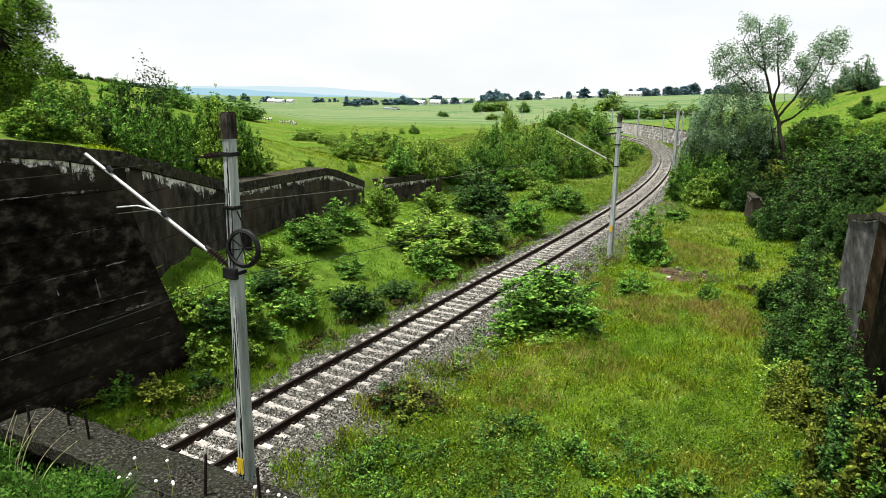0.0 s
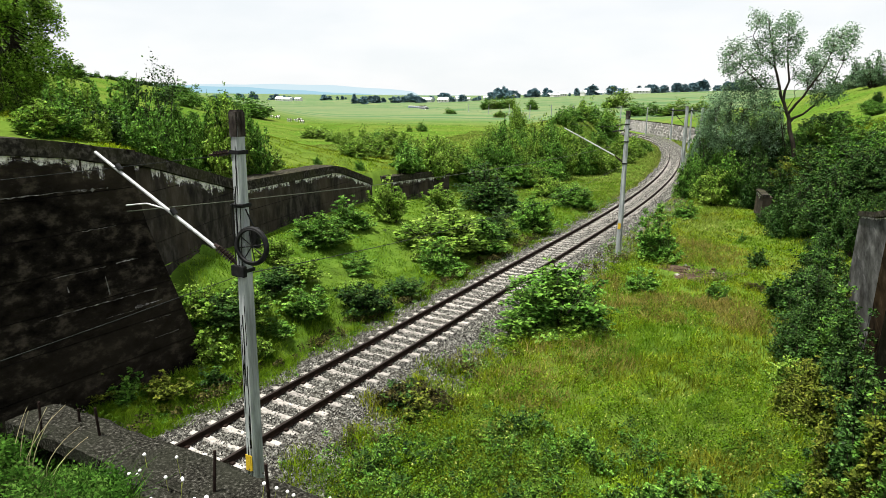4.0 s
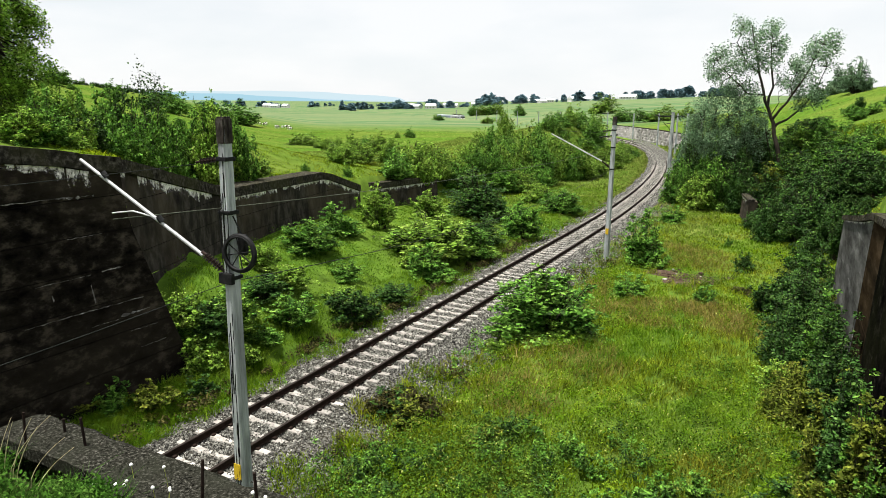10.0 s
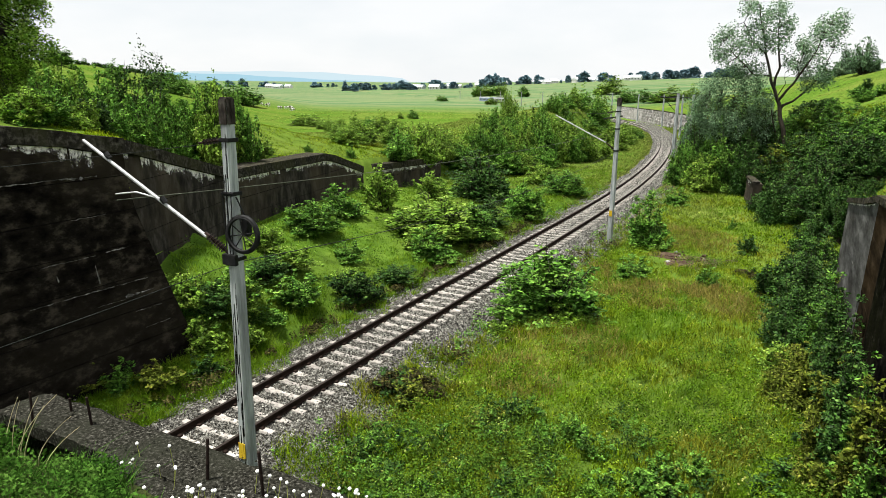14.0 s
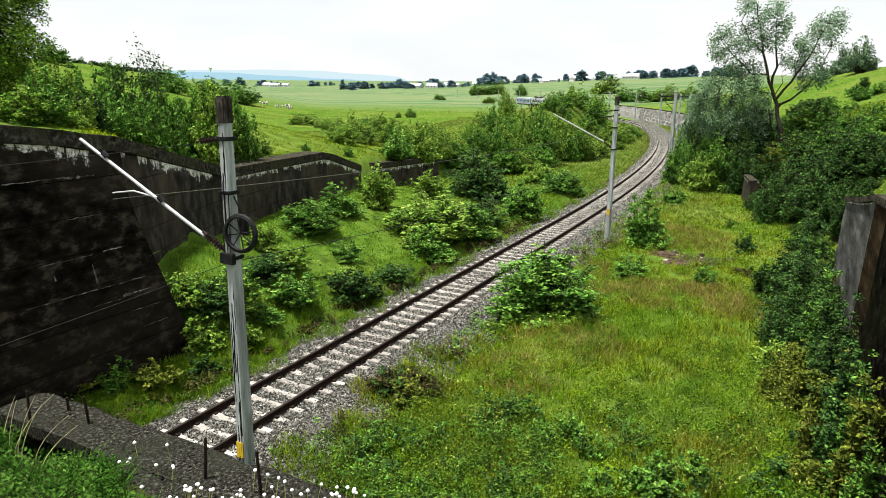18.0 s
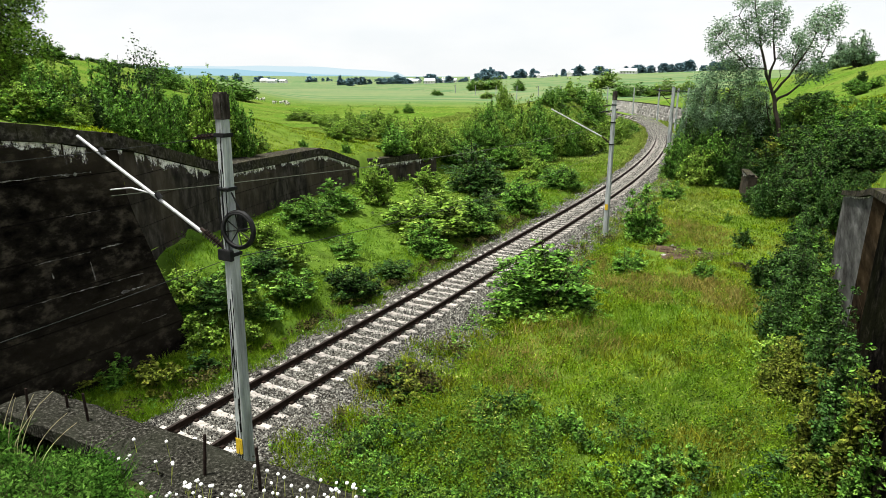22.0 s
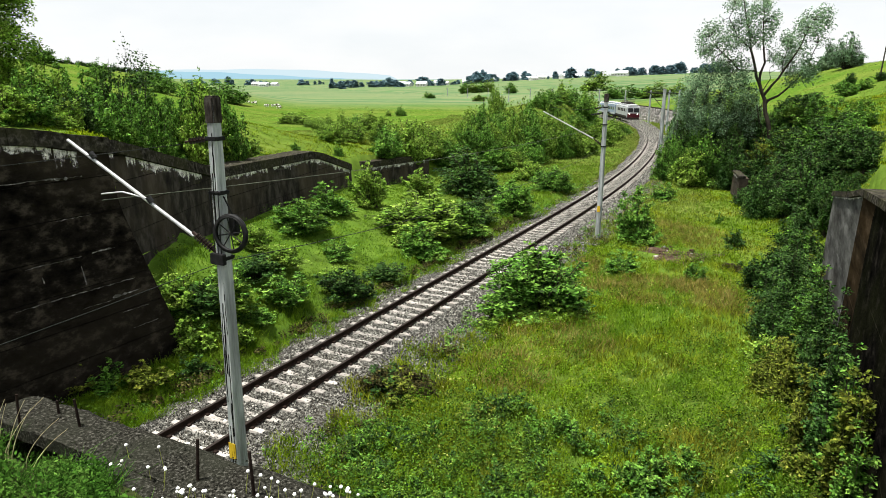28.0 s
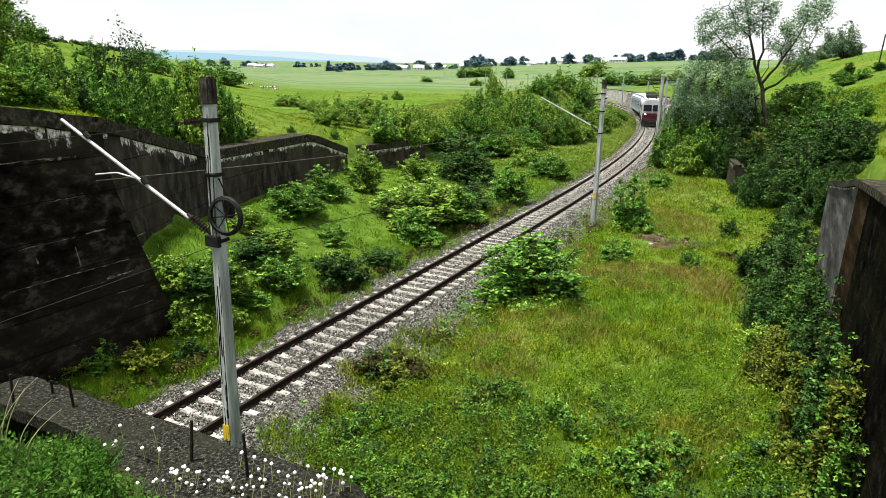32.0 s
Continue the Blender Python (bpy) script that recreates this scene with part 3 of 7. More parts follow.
def build_ballast():
    prof = [(-3.0, -0.55), (-2.35, -0.36), (-1.75, -0.26), (-1.2, -0.19), (-0.9, -0.22), (-0.5, -0.235), (0, -0.205), (0.5, -0.235), (0.9, -0.22), (1.2, -0.19), (1.8, -0.26), (2.9, -0.40), (4.1, -0.55)]
    rnd = random.Random(3)
    bed = tagged(new("ballast"), "bed of grey-brown crushed stone ballast", "ballast", kind="structure")
    far = [(-2.5, -0.6), (-2.1, -0.34), *prof[2:11], (2.15, -0.34), (2.6, -0.6)]
    for p, l0, l1 in ((prof, -18, 64), (far, 63.5, 640)):
        v, f = sweep(p, l0, l1, 0.5, closed=False)
        v = [q + Vector((rnd.uniform(-.04, .04), rnd.uniform(-.04, .04), rnd.uniform(-.02, .02))) for q in v]
        part("ballast_bed", mesh_from("ballast_bed", v, f, M_BALLAST), None, bed)
    # loose stones of the nearer stretch
    r = np.random.default_rng(8)
    k = 80000
    length = 6 + 170 * r.random(k) ** 2.0
    off = np.clip(r.normal(0.15, 1.35, k), -2.7, 3.9)
    off = np.where(r.random(k) < 0.22, r.uniform(1.3, 3.7, k), off)
    off = np.where(length > 60, np.clip(off, -1.9, 1.95) * r.uniform(0.9, 1.05, k), off)
    oc = np.array([(1, 0, 0), (0, 1, 0), (-1, 0, 0), (0, -1, 0), (0, 0, 1)], float)
    tri = np.array([(0, 1, 4), (1, 2, 4), (2, 3, 4), (3, 0, 4)])
    size = r.uniform(0.016, 0.040, (k, 1, 1)) * (1 + np.minimum(length, 50) / 70)[:, None, None] * r.uniform(0.7, 1.3, (k, 1, 3))
    ang = r.uniform(0, 6.28, k)
    c, s_ = np.cos(ang), np.sin(ang)
    pts = oc[None] * size + r.uniform(-0.012, 0.012, (k, 5, 3))
    pts = np.stack([pts[..., 0] * c[:, None] - pts[..., 1] * s_[:, None], pts[..., 0] * s_[:, None] + pts[..., 1] * c[:, None], pts[..., 2]], -1)
    idx = np.clip((length + 20) / 0.5, 0, len(LINE) - 1).astype(int)
    px = LINE[idx, 0] + off * np.cos(LINE[idx, 3]) + (length - (idx * 0.5 - 20)) * np.sin(LINE[idx, 3])
    py = LINE[idx, 1] - off * np.sin(LINE[idx, 3]) + (length - (idx * 0.5 - 20)) * np.cos(LINE[idx, 3])
    pz = np.interp(off, [p[0] for p in prof], [p[1] for p in prof]) + 0.005
    pts = pts + np.stack([px, py, pz], -1)[:, None]
    me = quads_mesh("loose_stones", pts[:, tri].reshape(-1, 3, 3), M_STONE, 3)
    tagged(part("loose_stones", me, None, bed), kind="stuff")


# ---------------------------------------------------------------- walls of the cutting
def wall_run(name, label, a, b, tops, batter, material, thick=1.3, lifts=0.85, side=1, end_slope=0.0, base=-0.8, coping=0.42, lime=(), joints=(), seed=1, gap=0.025):
    """A battered concrete wall from a to b (s, n), cast in lifts; tops: (fraction, height). side 1: its face looks right."""
    root = tagged(new(name), label, "wall", kind="structure")
    rnd = random.Random(seed)
    (s0, n0), (s1, n1) = a, b
    run = math.hypot(s1 - s0, n1 - n0)
    us = np.linspace(0, 1, max(3, int(run / 0.6)))
    top = np.interp(us, [t[0] for t in tops], [t[1] for t in tops])
    out = Vector((-(n1 - n0), s1 - s0)) / run * side          # towards the face, in (s, n)

    def place(u, z, back):
        ue = u - end_slope * min(max(z, 0), 5.1) / run * max(0.0, (u - 0.84) / 0.16)
        s, n = s0 + (s1 - s0) * ue, n0 + (n1 - n0) * ue
        k = -back - batter * z
        return sn(s + out.x * k, n + out.y * k, z)
    z_hi = max(top) - coping
    levels = list(np.arange(base, z_hi, lifts)) + [z_hi]
    for i in range(len(levels) - 1):
        lo, hi = levels[i], levels[i + 1] - gap
        proud = rnd.uniform(-0.012, 0.014) * (gap > 0.005)
        verts, faces, row = [], [], []
        for u, t in zip(us, top):
            h1, h0 = min(hi, t - coping), min(lo, t - coping - 0.001)
            j = rnd.uniform(-0.008, 0.008)
            row.append(len(verts))
            verts += [place(u, h0, -proud + j), place(u, h1, -proud + j), place(u, h1, thick), place(u, h0, thick)]
        for p, q in zip(row, row[1:]):
            if (verts[p + 1] - verts[p]).length < 0.02 and (verts[q + 1] - verts[q]).length < 0.02:
                continue
            for c in range(4):
                faces.append((p + c, q + c, q + (c + 1) % 4, p + (c + 1) % 4))
        if not faces:
            continue
        faces += [(row[0], row[0] + 1, row[0] + 2, row[0] + 3), (row[-1] + 3, row[-1] + 2, row[-1] + 1, row[-1])]
        bm = bmesh.new()
        me = mesh_from("tmp", verts, faces, None)
        bm.from_mesh(me)
        part("lift", bm, material, root)
    # recessed heart, so that the joints between lifts are dark
    verts, faces = [], []
    for u, t in zip(us, top):
        for z, k in ((base, 0.04), (t - coping - 0.02, 0.04), (t - coping - 0.02, thick - 0.05), (base, thick - 0.05)):
            verts.append(place(min(u, 0.985), z, k))
    for i in range(len(us) - 1):
        for c in range(4):
            faces.append((i * 4 + c, i * 4 + 4 + c, i * 4 + 4 + (c + 1) % 4, i * 4 + (c + 1) % 4))
    part("heart", mesh_from("heart", verts, faces, M_CRACK), None, root)
    # coping blocks
    for i in range(0, len(us) - 1, 2):
        i2 = min(i + 2, len(us) - 1)
        verts = []
        for q in (i, i2):
            u, t = us[q], top[q]
            uu = u - (0.012 / run if q == i2 else 0)
            for z, k in ((t - coping + 0.01, -0.10), (t, -0.09), (t + 0.02, thick - 0.2), (t - coping + 0.01, thick - 0.2)):
                verts.append(place(uu, z, k + rnd.uniform(-0.015, 0.015)))
        me = mesh_from("coping", verts, [(0, 4, 5, 1), (1, 5, 6, 2), (2, 6, 7, 3), (3, 7, 4, 0), (0, 1, 2, 3), (7, 6, 5, 4)], None)
        bm = bmesh.new()
        bm.from_mesh(me)
        part("coping_block", bm, M_COPING, root)
    # lime runs under the coping
    for u0, u1, depth in lime:
        verts, faces, flat = [], [], []
        k = max(3, int((u1 - u0) * run / 0.3))
        for i in range(k + 1):
            u = u0 + (u1 - u0) * i / k
            t = float(np.interp(u, us, top)) - coping - 0.015
            for d in (0.0, 0.35, 0.7, 1.0):
                verts.append(place(min(u, 0.998), t - depth * d, -0.021))
                flat.append((u * run, d))
        for i in range(k):
            for c in range(3):
                faces.append((i * 4 + c, i * 4 + c + 1, i * 4 + c + 5, i * 4 + c + 4))
        me = mesh_from("lime_stain", verts, faces, M_CRUST)
        uv = me.uv_layers.new(name="along")
        for loop in me.loops:
            uv.data[loop.index].uv = flat[loop.vertex_index]
        tagged(part("lime_stain", me, None, root, "white lime bloom"), kind="stuff")
    # thin lime lines that follow the pour joints
    for z, u0, u1, thick_l in joints:
        verts, faces, k = [], [], max(4, int((u1 - u0) * run / 0.12))
        for i in range(k + 1):
            u = u0 + (u1 - u0) * i / k
            h = thick_l * max(0.0, rnd.uniform(-0.5, 1.0))
            zz = z + rnd.uniform(-0.012, 0.012)
            verts += [place(u, zz - h * 0.5 - 0.002, -0.022), place(u, zz + h * 0.5 + 0.002, -0.022)]
        for i in range(k):
            faces.append((2 * i, 2 * i + 2, 2 * i + 3, 2 * i + 1))
        part("lime_line", mesh_from("lime_line", verts, faces, M_LIME), None, root, "pale lime line along a joint")
    return root, place


def build_walls():
    J = lambda z, s0, s1, h=0.03: (z, (s0 + 8) / 22.15, (s1 + 8) / 22.15, h)
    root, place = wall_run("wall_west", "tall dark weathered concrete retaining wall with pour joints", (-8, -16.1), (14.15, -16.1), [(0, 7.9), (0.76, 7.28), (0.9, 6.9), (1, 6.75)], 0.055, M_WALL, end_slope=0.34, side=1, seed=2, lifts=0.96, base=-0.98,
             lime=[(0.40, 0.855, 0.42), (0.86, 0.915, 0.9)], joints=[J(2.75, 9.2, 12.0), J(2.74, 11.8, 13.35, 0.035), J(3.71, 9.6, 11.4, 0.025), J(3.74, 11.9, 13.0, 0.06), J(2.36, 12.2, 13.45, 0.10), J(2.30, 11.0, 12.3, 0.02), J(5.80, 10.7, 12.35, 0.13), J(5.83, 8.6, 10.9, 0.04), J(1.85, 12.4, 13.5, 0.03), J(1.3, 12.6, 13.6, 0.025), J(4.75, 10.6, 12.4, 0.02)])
    for s, z0, z1, w in ((11.30, 2.92, 3.45, 0.035), (9.99, 3.25, 3.42, 0.02)):
        u = (s + 8) / 22.15
        verts = [place(u - w / 22.15 * 0.3, z1, -0.022), place(u, z1 - (z1 - z0) * 0.55, -0.022), place(u + w / 22.15 * 0.6, z0, -0.022), place(u + w / 22.15 * 2.2, z0 + 0.02, -0.022), place(u + w / 22.15 * 1.6, z1 - (z1 - z0) * 0.5, -0.022), place(u + w / 22.15 * 0.2, z1, -0.022)]
        part("lime_drip", mesh_from("lime_drip", verts, [(0, 1, 4, 5), (1, 2, 3, 4)], M_LIME), None, root, "white lime drip")
    wall_run("wall_west_wing", "dark concrete wing wall with white lime streaks under its coping", (11.9, -17.3), (20.8, -20.9), [(0, 6.85), (0.12, 6.72), (0.3, 6.4), (0.55, 5.8), (1, 4.75)], 0.05, M_WALL_MID, lime=[(0.05, 0.26, 0.5), (0.33, 0.88, 0.62)], seed=3)
    wall_run("wall_west_mid", "dark concrete retaining wall streaked with lime along the coping", (21.2, -21.4), (36.8, -25.0), [(0, 4.56), (0.29, 4.47), (0.67, 4.33), (1, 2.95)], 0.05, M_WALL_MID, lime=[(0.02, 0.3, 0.4), (0.34, 0.66, 0.45), (0.66, 0.98, 0.6)], seed=4, lifts=0.8)
    wall_run("wall_west_end", "low end of the concrete retaining wall", (39.6, -25.6), (50, -26.2), [(0, 2.75), (1, 2.3)], 0.05, M_WALL_MID, lime=[(0.02, 0.95, 0.5)], seed=5)
    wall_run("wall_east", "concrete retaining wall behind the shrubs, near-black with painted shade", (-8, 2.1), (19.2, 2.1), [(0, 7.5), (1, 5.68)], 0.03, M_WALL_SHADED, side=-1, seed=6, gap=0.002, coping=0.2)
    wall_run("wall_east_middle", "rust-stained brown concrete panel of the retaining wall", (19.25, 2.11), (21.9, 2.11), [(0, 5.66), (1, 5.45)], 0.03, M_WALL_RUST, side=-1, seed=9, gap=0.002, coping=0.2)
    wall_run("wall_east_panel", "grey concrete end panel of the retaining wall with lime streaks", (22.0, 2.12), (31.6, 2.12), [(0, 5.42), (0.31, 4.92), (1, 4.0)], 0.03, M_WALL_R, side=-1, lime=[(0.02, 0.97, 0.14)], seed=8, gap=0.002, coping=0.2)
    wall_run("wall_east_end", "short dark concrete wall half hidden by shrubs", (53.0, -2.4), (57.5, -3.1), [(0, 1.7), (1, 1.6)], 0.06, M_WALL_MID, side=-1, lime=[(0.3, 0.98, 0.6)], seed=7, coping=0.14, thick=0.6)


def build_stone_bank():
    """Pale rubble facing of the bank outside the curve."""
    root = tagged(new("wall_stone_bank"), "pale grey rubble-stone facing of the bank outside the curve", "wall", kind="structure")
    rnd = random.Random(14)
    shapes = []
    for k in range(5):
        bm = bmesh.new()
        bm_box(bm, (-0.62, -0.25, -0.36), (0.62, 0.25, 0.36), 0.1)
        for v in bm.verts:
            v.co += Vector((rnd.uniform(-.07, .07), rnd.uniform(-.05, .05), rnd.uniform(-.05, .05)))
        bmesh.ops.recalc_face_normals(bm, faces=bm.faces)
        me = bpy.data.meshes.new("stone")
        bm.to_mesh(me)
        bm.free()
        me.materials.append(M_RUBBLE)
        shapes.append(me)
    v, f = sweep([(6.6, -1.2), (7.4, 2.9), (7.6, 2.9)], 112, 240, 2.0, closed=False)
    part("backing", mesh_from("backing", v, f, M_RUBBLE), None, root)
    v, f = sweep([(7.2, 2.86), (7.2, 3.12), (7.7, 3.12), (7.7, 2.86)], 112, 240, 2.0)
    part("coping", mesh_from("coping", v, f, M_COPING), None, root, "dark band along the top")
    bm = bmesh.new()
    for row in range(5):
        length = 206.5 + (row % 2) * 0.7
        while length < 239:
            p, a = on_line(length, 6.7 + row * 0.15, -0.35 + row * 0.72)
            m = Matrix.Translation(p) @ pose(0, 0, 0, rnd.uniform(-6, 6), rnd.uniform(-6, 6), 90 - math.degrees(a))
            n0 = len(bm.verts)
            k = rnd.uniform(0.5, 0.7)
            bm_box(bm, (-k, -0.25, -0.36), (k, 0.25, 0.36))
            bm.verts.ensure_lookup_table()
            for v in bm.verts[n0:]:
                v.co = m @ (v.co + Vector((rnd.uniform(-.07, .07), rnd.uniform(-.08, .08), rnd.uniform(-.05, .05))))
            length += rnd.uniform(1.3, 1.75)
    tagged(part("far_stones", bm, M_RUBBLE, root), kind="stuff")
    count = 0
    for row in range(5):
        length = 116 + (row % 2) * 0.7
        while length < 206 and count < 300:
            length += rnd.uniform(1.3, 1.75)
            if rnd.random() < 0.14:
                continue
            p, a = on_line(length, 6.7 + row * 0.15, -0.35 + row * 0.72)
            ob = new("stone", rnd.choice(shapes))
            ob.parent = root
            ob.matrix_basis = Matrix.Translation(p) @ pose(0, 0, 0, rnd.uniform(-6, 6), rnd.uniform(-6, 6), 90 - math.degrees(a))
            count += 1


# ---------------------------------------------------------------- the abutment under the camera
def build_abutment():
    root = tagged(new("abutment"), "old rough concrete bridge abutment with a weathered top edge", "abutment", kind="structure")
    rnd = random.Random(4)
    # top slab: an uneven strip along the front edge, with a hollow between it and the turf
    nn = np.arange(-3.76, 9.01, 0.06)
    ss = [2.2, 2.14, 2.08, 2.01, 1.94, 1.87]
    verts, faces = [], []
    for i, n in enumerate(nn):
        chip = 0.035 * max(0, math.sin(n * 5.1) + math.sin(n * 13.7 + 1) - 1.2) + 0.006 * rnd.random()
        crack = 0.05 if abs(n + 1.38) < 0.04 else 0.0
        for k, s in enumerate(ss):
            z = 6.5 + rnd.uniform(-0.004, 0.004) + 0.004 * math.sin(n * 9 + k) + (-0.03 - chip if k == 0 else 0) - crack
            verts.append(sn(s - (chip if k == 0 else 0) + rnd.uniform(-.004, .004), n, z))
    w = len(ss)
    for i in range(len(nn) - 1):
        for k in range(w - 1):
            faces.append((i * w + k, i * w + k + 1, (i + 1) * w + k + 1, (i + 1) * w + k))
    base = len(verts)
    for i in range(len(nn)):
        verts.append(verts[i * w] + Vector((0, 0, -7.2)))
    for i in range(len(nn) - 1):
        faces.append((i * w, (i + 1) * w, base + i + 1, base + i))
    inner = len(verts)
    for i in range(len(nn)):
        verts.append(verts[i * w + w - 1] + Vector((0, 0, -0.07)))
    for i in range(len(nn) - 1):
        faces.append((i * w + w - 1, inner + i, inner + i + 1, (i + 1) * w + w - 1))
    side = len(verts)
    for k in range(w):
        verts.append(verts[k] + Vector((0, 0, -7.2)))
    for k in range(w - 1):
        faces.append((k, side + k, side + k + 1, k + 1))
    part("front_slab", mesh_from("front_slab", verts, faces, M_PARAPET), None, root)
    # body behind
    bm = bmesh.new()
    c = [sn(s, n, z) for z in (-0.7, 5.95) for s, n in ((1.86, -3.7), (1.86, 9), (-9, 9), (-9, -3.7))]
    vs = [bm.verts.new(v) for v in c]
    for q in ((3, 2, 1, 0), (4, 5, 6, 7), (0, 1, 5, 4), (1, 2, 6, 5), (2, 3, 7, 6), (3, 0, 4, 7)):
        bm.faces.new([vs[i] for i in q])
    part("body", bm, M_SOIL, root)
    # rear strip of the slab, right of the hollow
    verts, faces = [], []
    rows = np.arange(-2.86, 9.01, 0.12)
    for n in rows:
        for s in (1.88, 1.7, 1.5, 1.3):
            verts.append(sn(s, n, 6.497 + rnd.uniform(-.003, .003)))
    for i in range(len(rows) - 1):
        for k in range(3):
            faces.append((i * 4 + k, i * 4 + k + 1, i * 4 + k + 5, i * 4 + k + 4))
    part("rear_slab", mesh_from("rear_slab", verts, faces, M_PARAPET), None, root)
    # grit and pebbles loose on the slab
    r = np.random.default_rng(15)
    k = 1500
    s, n = r.uniform(1.86, 2.18, k), r.uniform(-3.74, -0.2, k)
    oc = np.array([(1, 0, 0), (0, 1, 0), (-1, 0, 0), (0, -1, 0), (0, 0, 1)], float)
    tri = np.array([(0, 1, 4), (1, 2, 4), (2, 3, 4), (3, 0, 4)])
    size = (0.002 + 0.007 * r.random((k, 1, 1)) ** 3) * r.uniform(0.7, 1.3, (k, 1, 3))
    pts = oc[None] * size + np.stack([s * HX + n * NX, s * HY + n * NY, np.full(k, 6.502)], -1)[:, None]
    tagged(part("grit", quads_mesh("grit", pts[:, tri].reshape(-1, 3, 3), M_PARAPET, 3), None, root), kind="stuff")


def turf_z(s, n):
    return 6.485 + 0.10 * smooth(1.86, 1.45, np.asarray(s)) + 0.14 * smooth(1.4, 0.2, np.asarray(s)) + 0.02 * np.sin(np.asarray(n) * 7)


# ---------------------------------------------------------------- overhead-line masts
def build_mast(base, height, heading, arm=True, detail=False, scale=1.0):
    """Round tapered concrete mast; its cantilever reaches to the left over the track. Local: x right of the track, y along."""
    mast = tagged(new("catenary_mast"), "weathered round concrete overhead-line mast beside the track", "mast", group="overhead-line masts")
    rnd = random.Random(int(height * 100))
    bm = bmesh.new()
    rings, sides = [], 16
    for i in range(13):
        z = -0.6 + (height + 0.6) * i / 12
        r = (0.158 + (0.108 - 0.158) * i / 12) * scale
        ring = []
        for j in range(sides):
            c, q = math.cos(2 * math.pi * (j + 0.5) / sides), math.sin(2 * math.pi * (j + 0.5) / sides)
            k = 0.93 * r / (abs(c) ** 5 + abs(q) ** 5) ** 0.2
            ring.append(bm.verts.new((k * c, k * q, z)))
        rings.append(ring)
    for lo, hi in zip(rings, rings[1:]):
        for j in range(sides):
            bm.faces.new((lo[j], lo[(j + 1) % sides], hi[(j + 1) % sides], hi[j]))
    bm.faces.new(rings[-1])
    part("post", bm, M_POST, mast)
    part("cap", box((-0.112, -0.112, height - 0.46), (0.112, 0.112, height + 0.03), 0.03), M_CAP, mast, "dark weathered head")
    for z in (height - 0.7, height - 1.65, height - 2.85):
        r = 0.158 - 0.05 * z / height + 0.012
        part("clamp", box((-r, -r, z - 0.035), (r, r, z + 0.035), 0.01), M_BLACK, mast)
    if not detail:
        part("bracket_arm", tube((0.22, 0, height - 0.95), (-0.78, -0.1, height - 1.12), 0.035, 0.03, 8), M_BLACK, mast)
    part("number_plate", box((-0.105, -0.152, 1.40), (0.065, -0.138, 1.74), 0.004), M_YELLOW, mast, "yellow enamel plate")
    if arm:
        part("arm_tube", tube((-0.55, -0.15, height - 2.48 if detail else height - 2.42), (-2.95, -0.72, height - 0.80) if detail else (-3.35, -0.72, height - 0.98), 0.035, 0.03, 10), M_TUBE, mast, "galvanised cantilever tube")
        bm = bmesh.new()
        a, b = Vector((-0.12, -0.05, height - 2.76)), Vector((-0.57, -0.155, height - 2.41))
        bm_tube(bm, a, b, 0.03, sides=8)
        for i in range(7):
            p = a + (b - a) * (0.2 + 0.1 * i)
            bm_tube(bm, p, p + (b - a).normalized() * 0.022, 0.085, 0.05, 12)
        part("insulator", bm, M_INSUL, mast)
        if detail:
            bm = bmesh.new()
            bm_tube(bm, (-1.35, -0.35, height - 1.84), (-1.9, -0.5, height - 1.72), 0.016, sides=8)
            bm_tube(bm, (-1.9, -0.5, height - 1.72), (-2.35, -0.6, height - 1.78), 0.014, sides=8)
            part("steady_arm", bm, M_TUBE, mast)
        if detail:
            part("tube_clamp", tube((-1.33, -0.34, height - 1.90), (-1.40, -0.36, height - 1.80), 0.055), M_BLACK, mast)
        if detail:
            part("tube_clamp", tube((-2.42, -0.59, height - 1.12), (-2.50, -0.61, height - 1.02), 0.05), M_BLACK, mast)
        bm = bmesh.new()
        a, b = Vector((-0.1, 0, height - 0.7)), Vector((-0.62, -0.1, height - 0.78))
        bm_tube(bm, a, b, 0.02, sides=8)
        for i in range(5):
            p = a + (b - a) * (0.3 + 0.12 * i)
            bm_tube(bm, p, p + (b - a).normalized() * 0.025, 0.06, 0.035, 10)
        part("top_insulator", bm, M_INSUL, mast)
    else:
        part("crossarm", tube((-1.5, 0, height - 0.35), (0.35, 0, height - 0.45), 0.05, 0.05, 8), M_BLACK, mast)
        part("hanger", tube((-0.1, 0, height - 1.7), (-1.3, 0, height - 0.4), 0.03, 0.03, 6), M_BLACK, mast)
    if detail:
        # tensioning wheel, its weights and cable
        c = Vector((0.29, -0.09, height - 2.36))
        ax = Vector((0.13, -0.99, 0.05))
        bm = bmesh.new()
        bm_ring(bm, c, ax, 0.32, 0.042, 30, 8)
        bm_ring(bm, c + ax.normalized() * 0.03, ax, 0.30, 0.02, 30, 6)
        wheel = part("tension_wheel", bm, M_BLACK, mast, "black ring of coiled cable", True)
        bm = bmesh.new()
        for k in range(4):
            a = k * math.pi / 4 + 0.2
            u = ax.orthogonal().normalized()
            v = ax.normalized().cross(u)
            d = math.cos(a) * u + math.sin(a) * v
            bm_tube(bm, c - d * 0.31, c + d * 0.31, 0.011, sides=6)
        part("spoke", bm, M_BLACK, wheel)
        part("junction_box", box((0.17, 0.0, height - 2.42), (0.33, 0.12, height - 2.05), 0.02), M_BLACK, mast)
        bm = bmesh.new()
        for k, (x0, x1) in enumerate(((-0.06, -0.09), (0.02, 0.0), (0.09, 0.11))):
            bm_tube(bm, (x0, -0.15, height - 2.8), (x1, -0.14, height - 1.6), 0.009, sides=6)
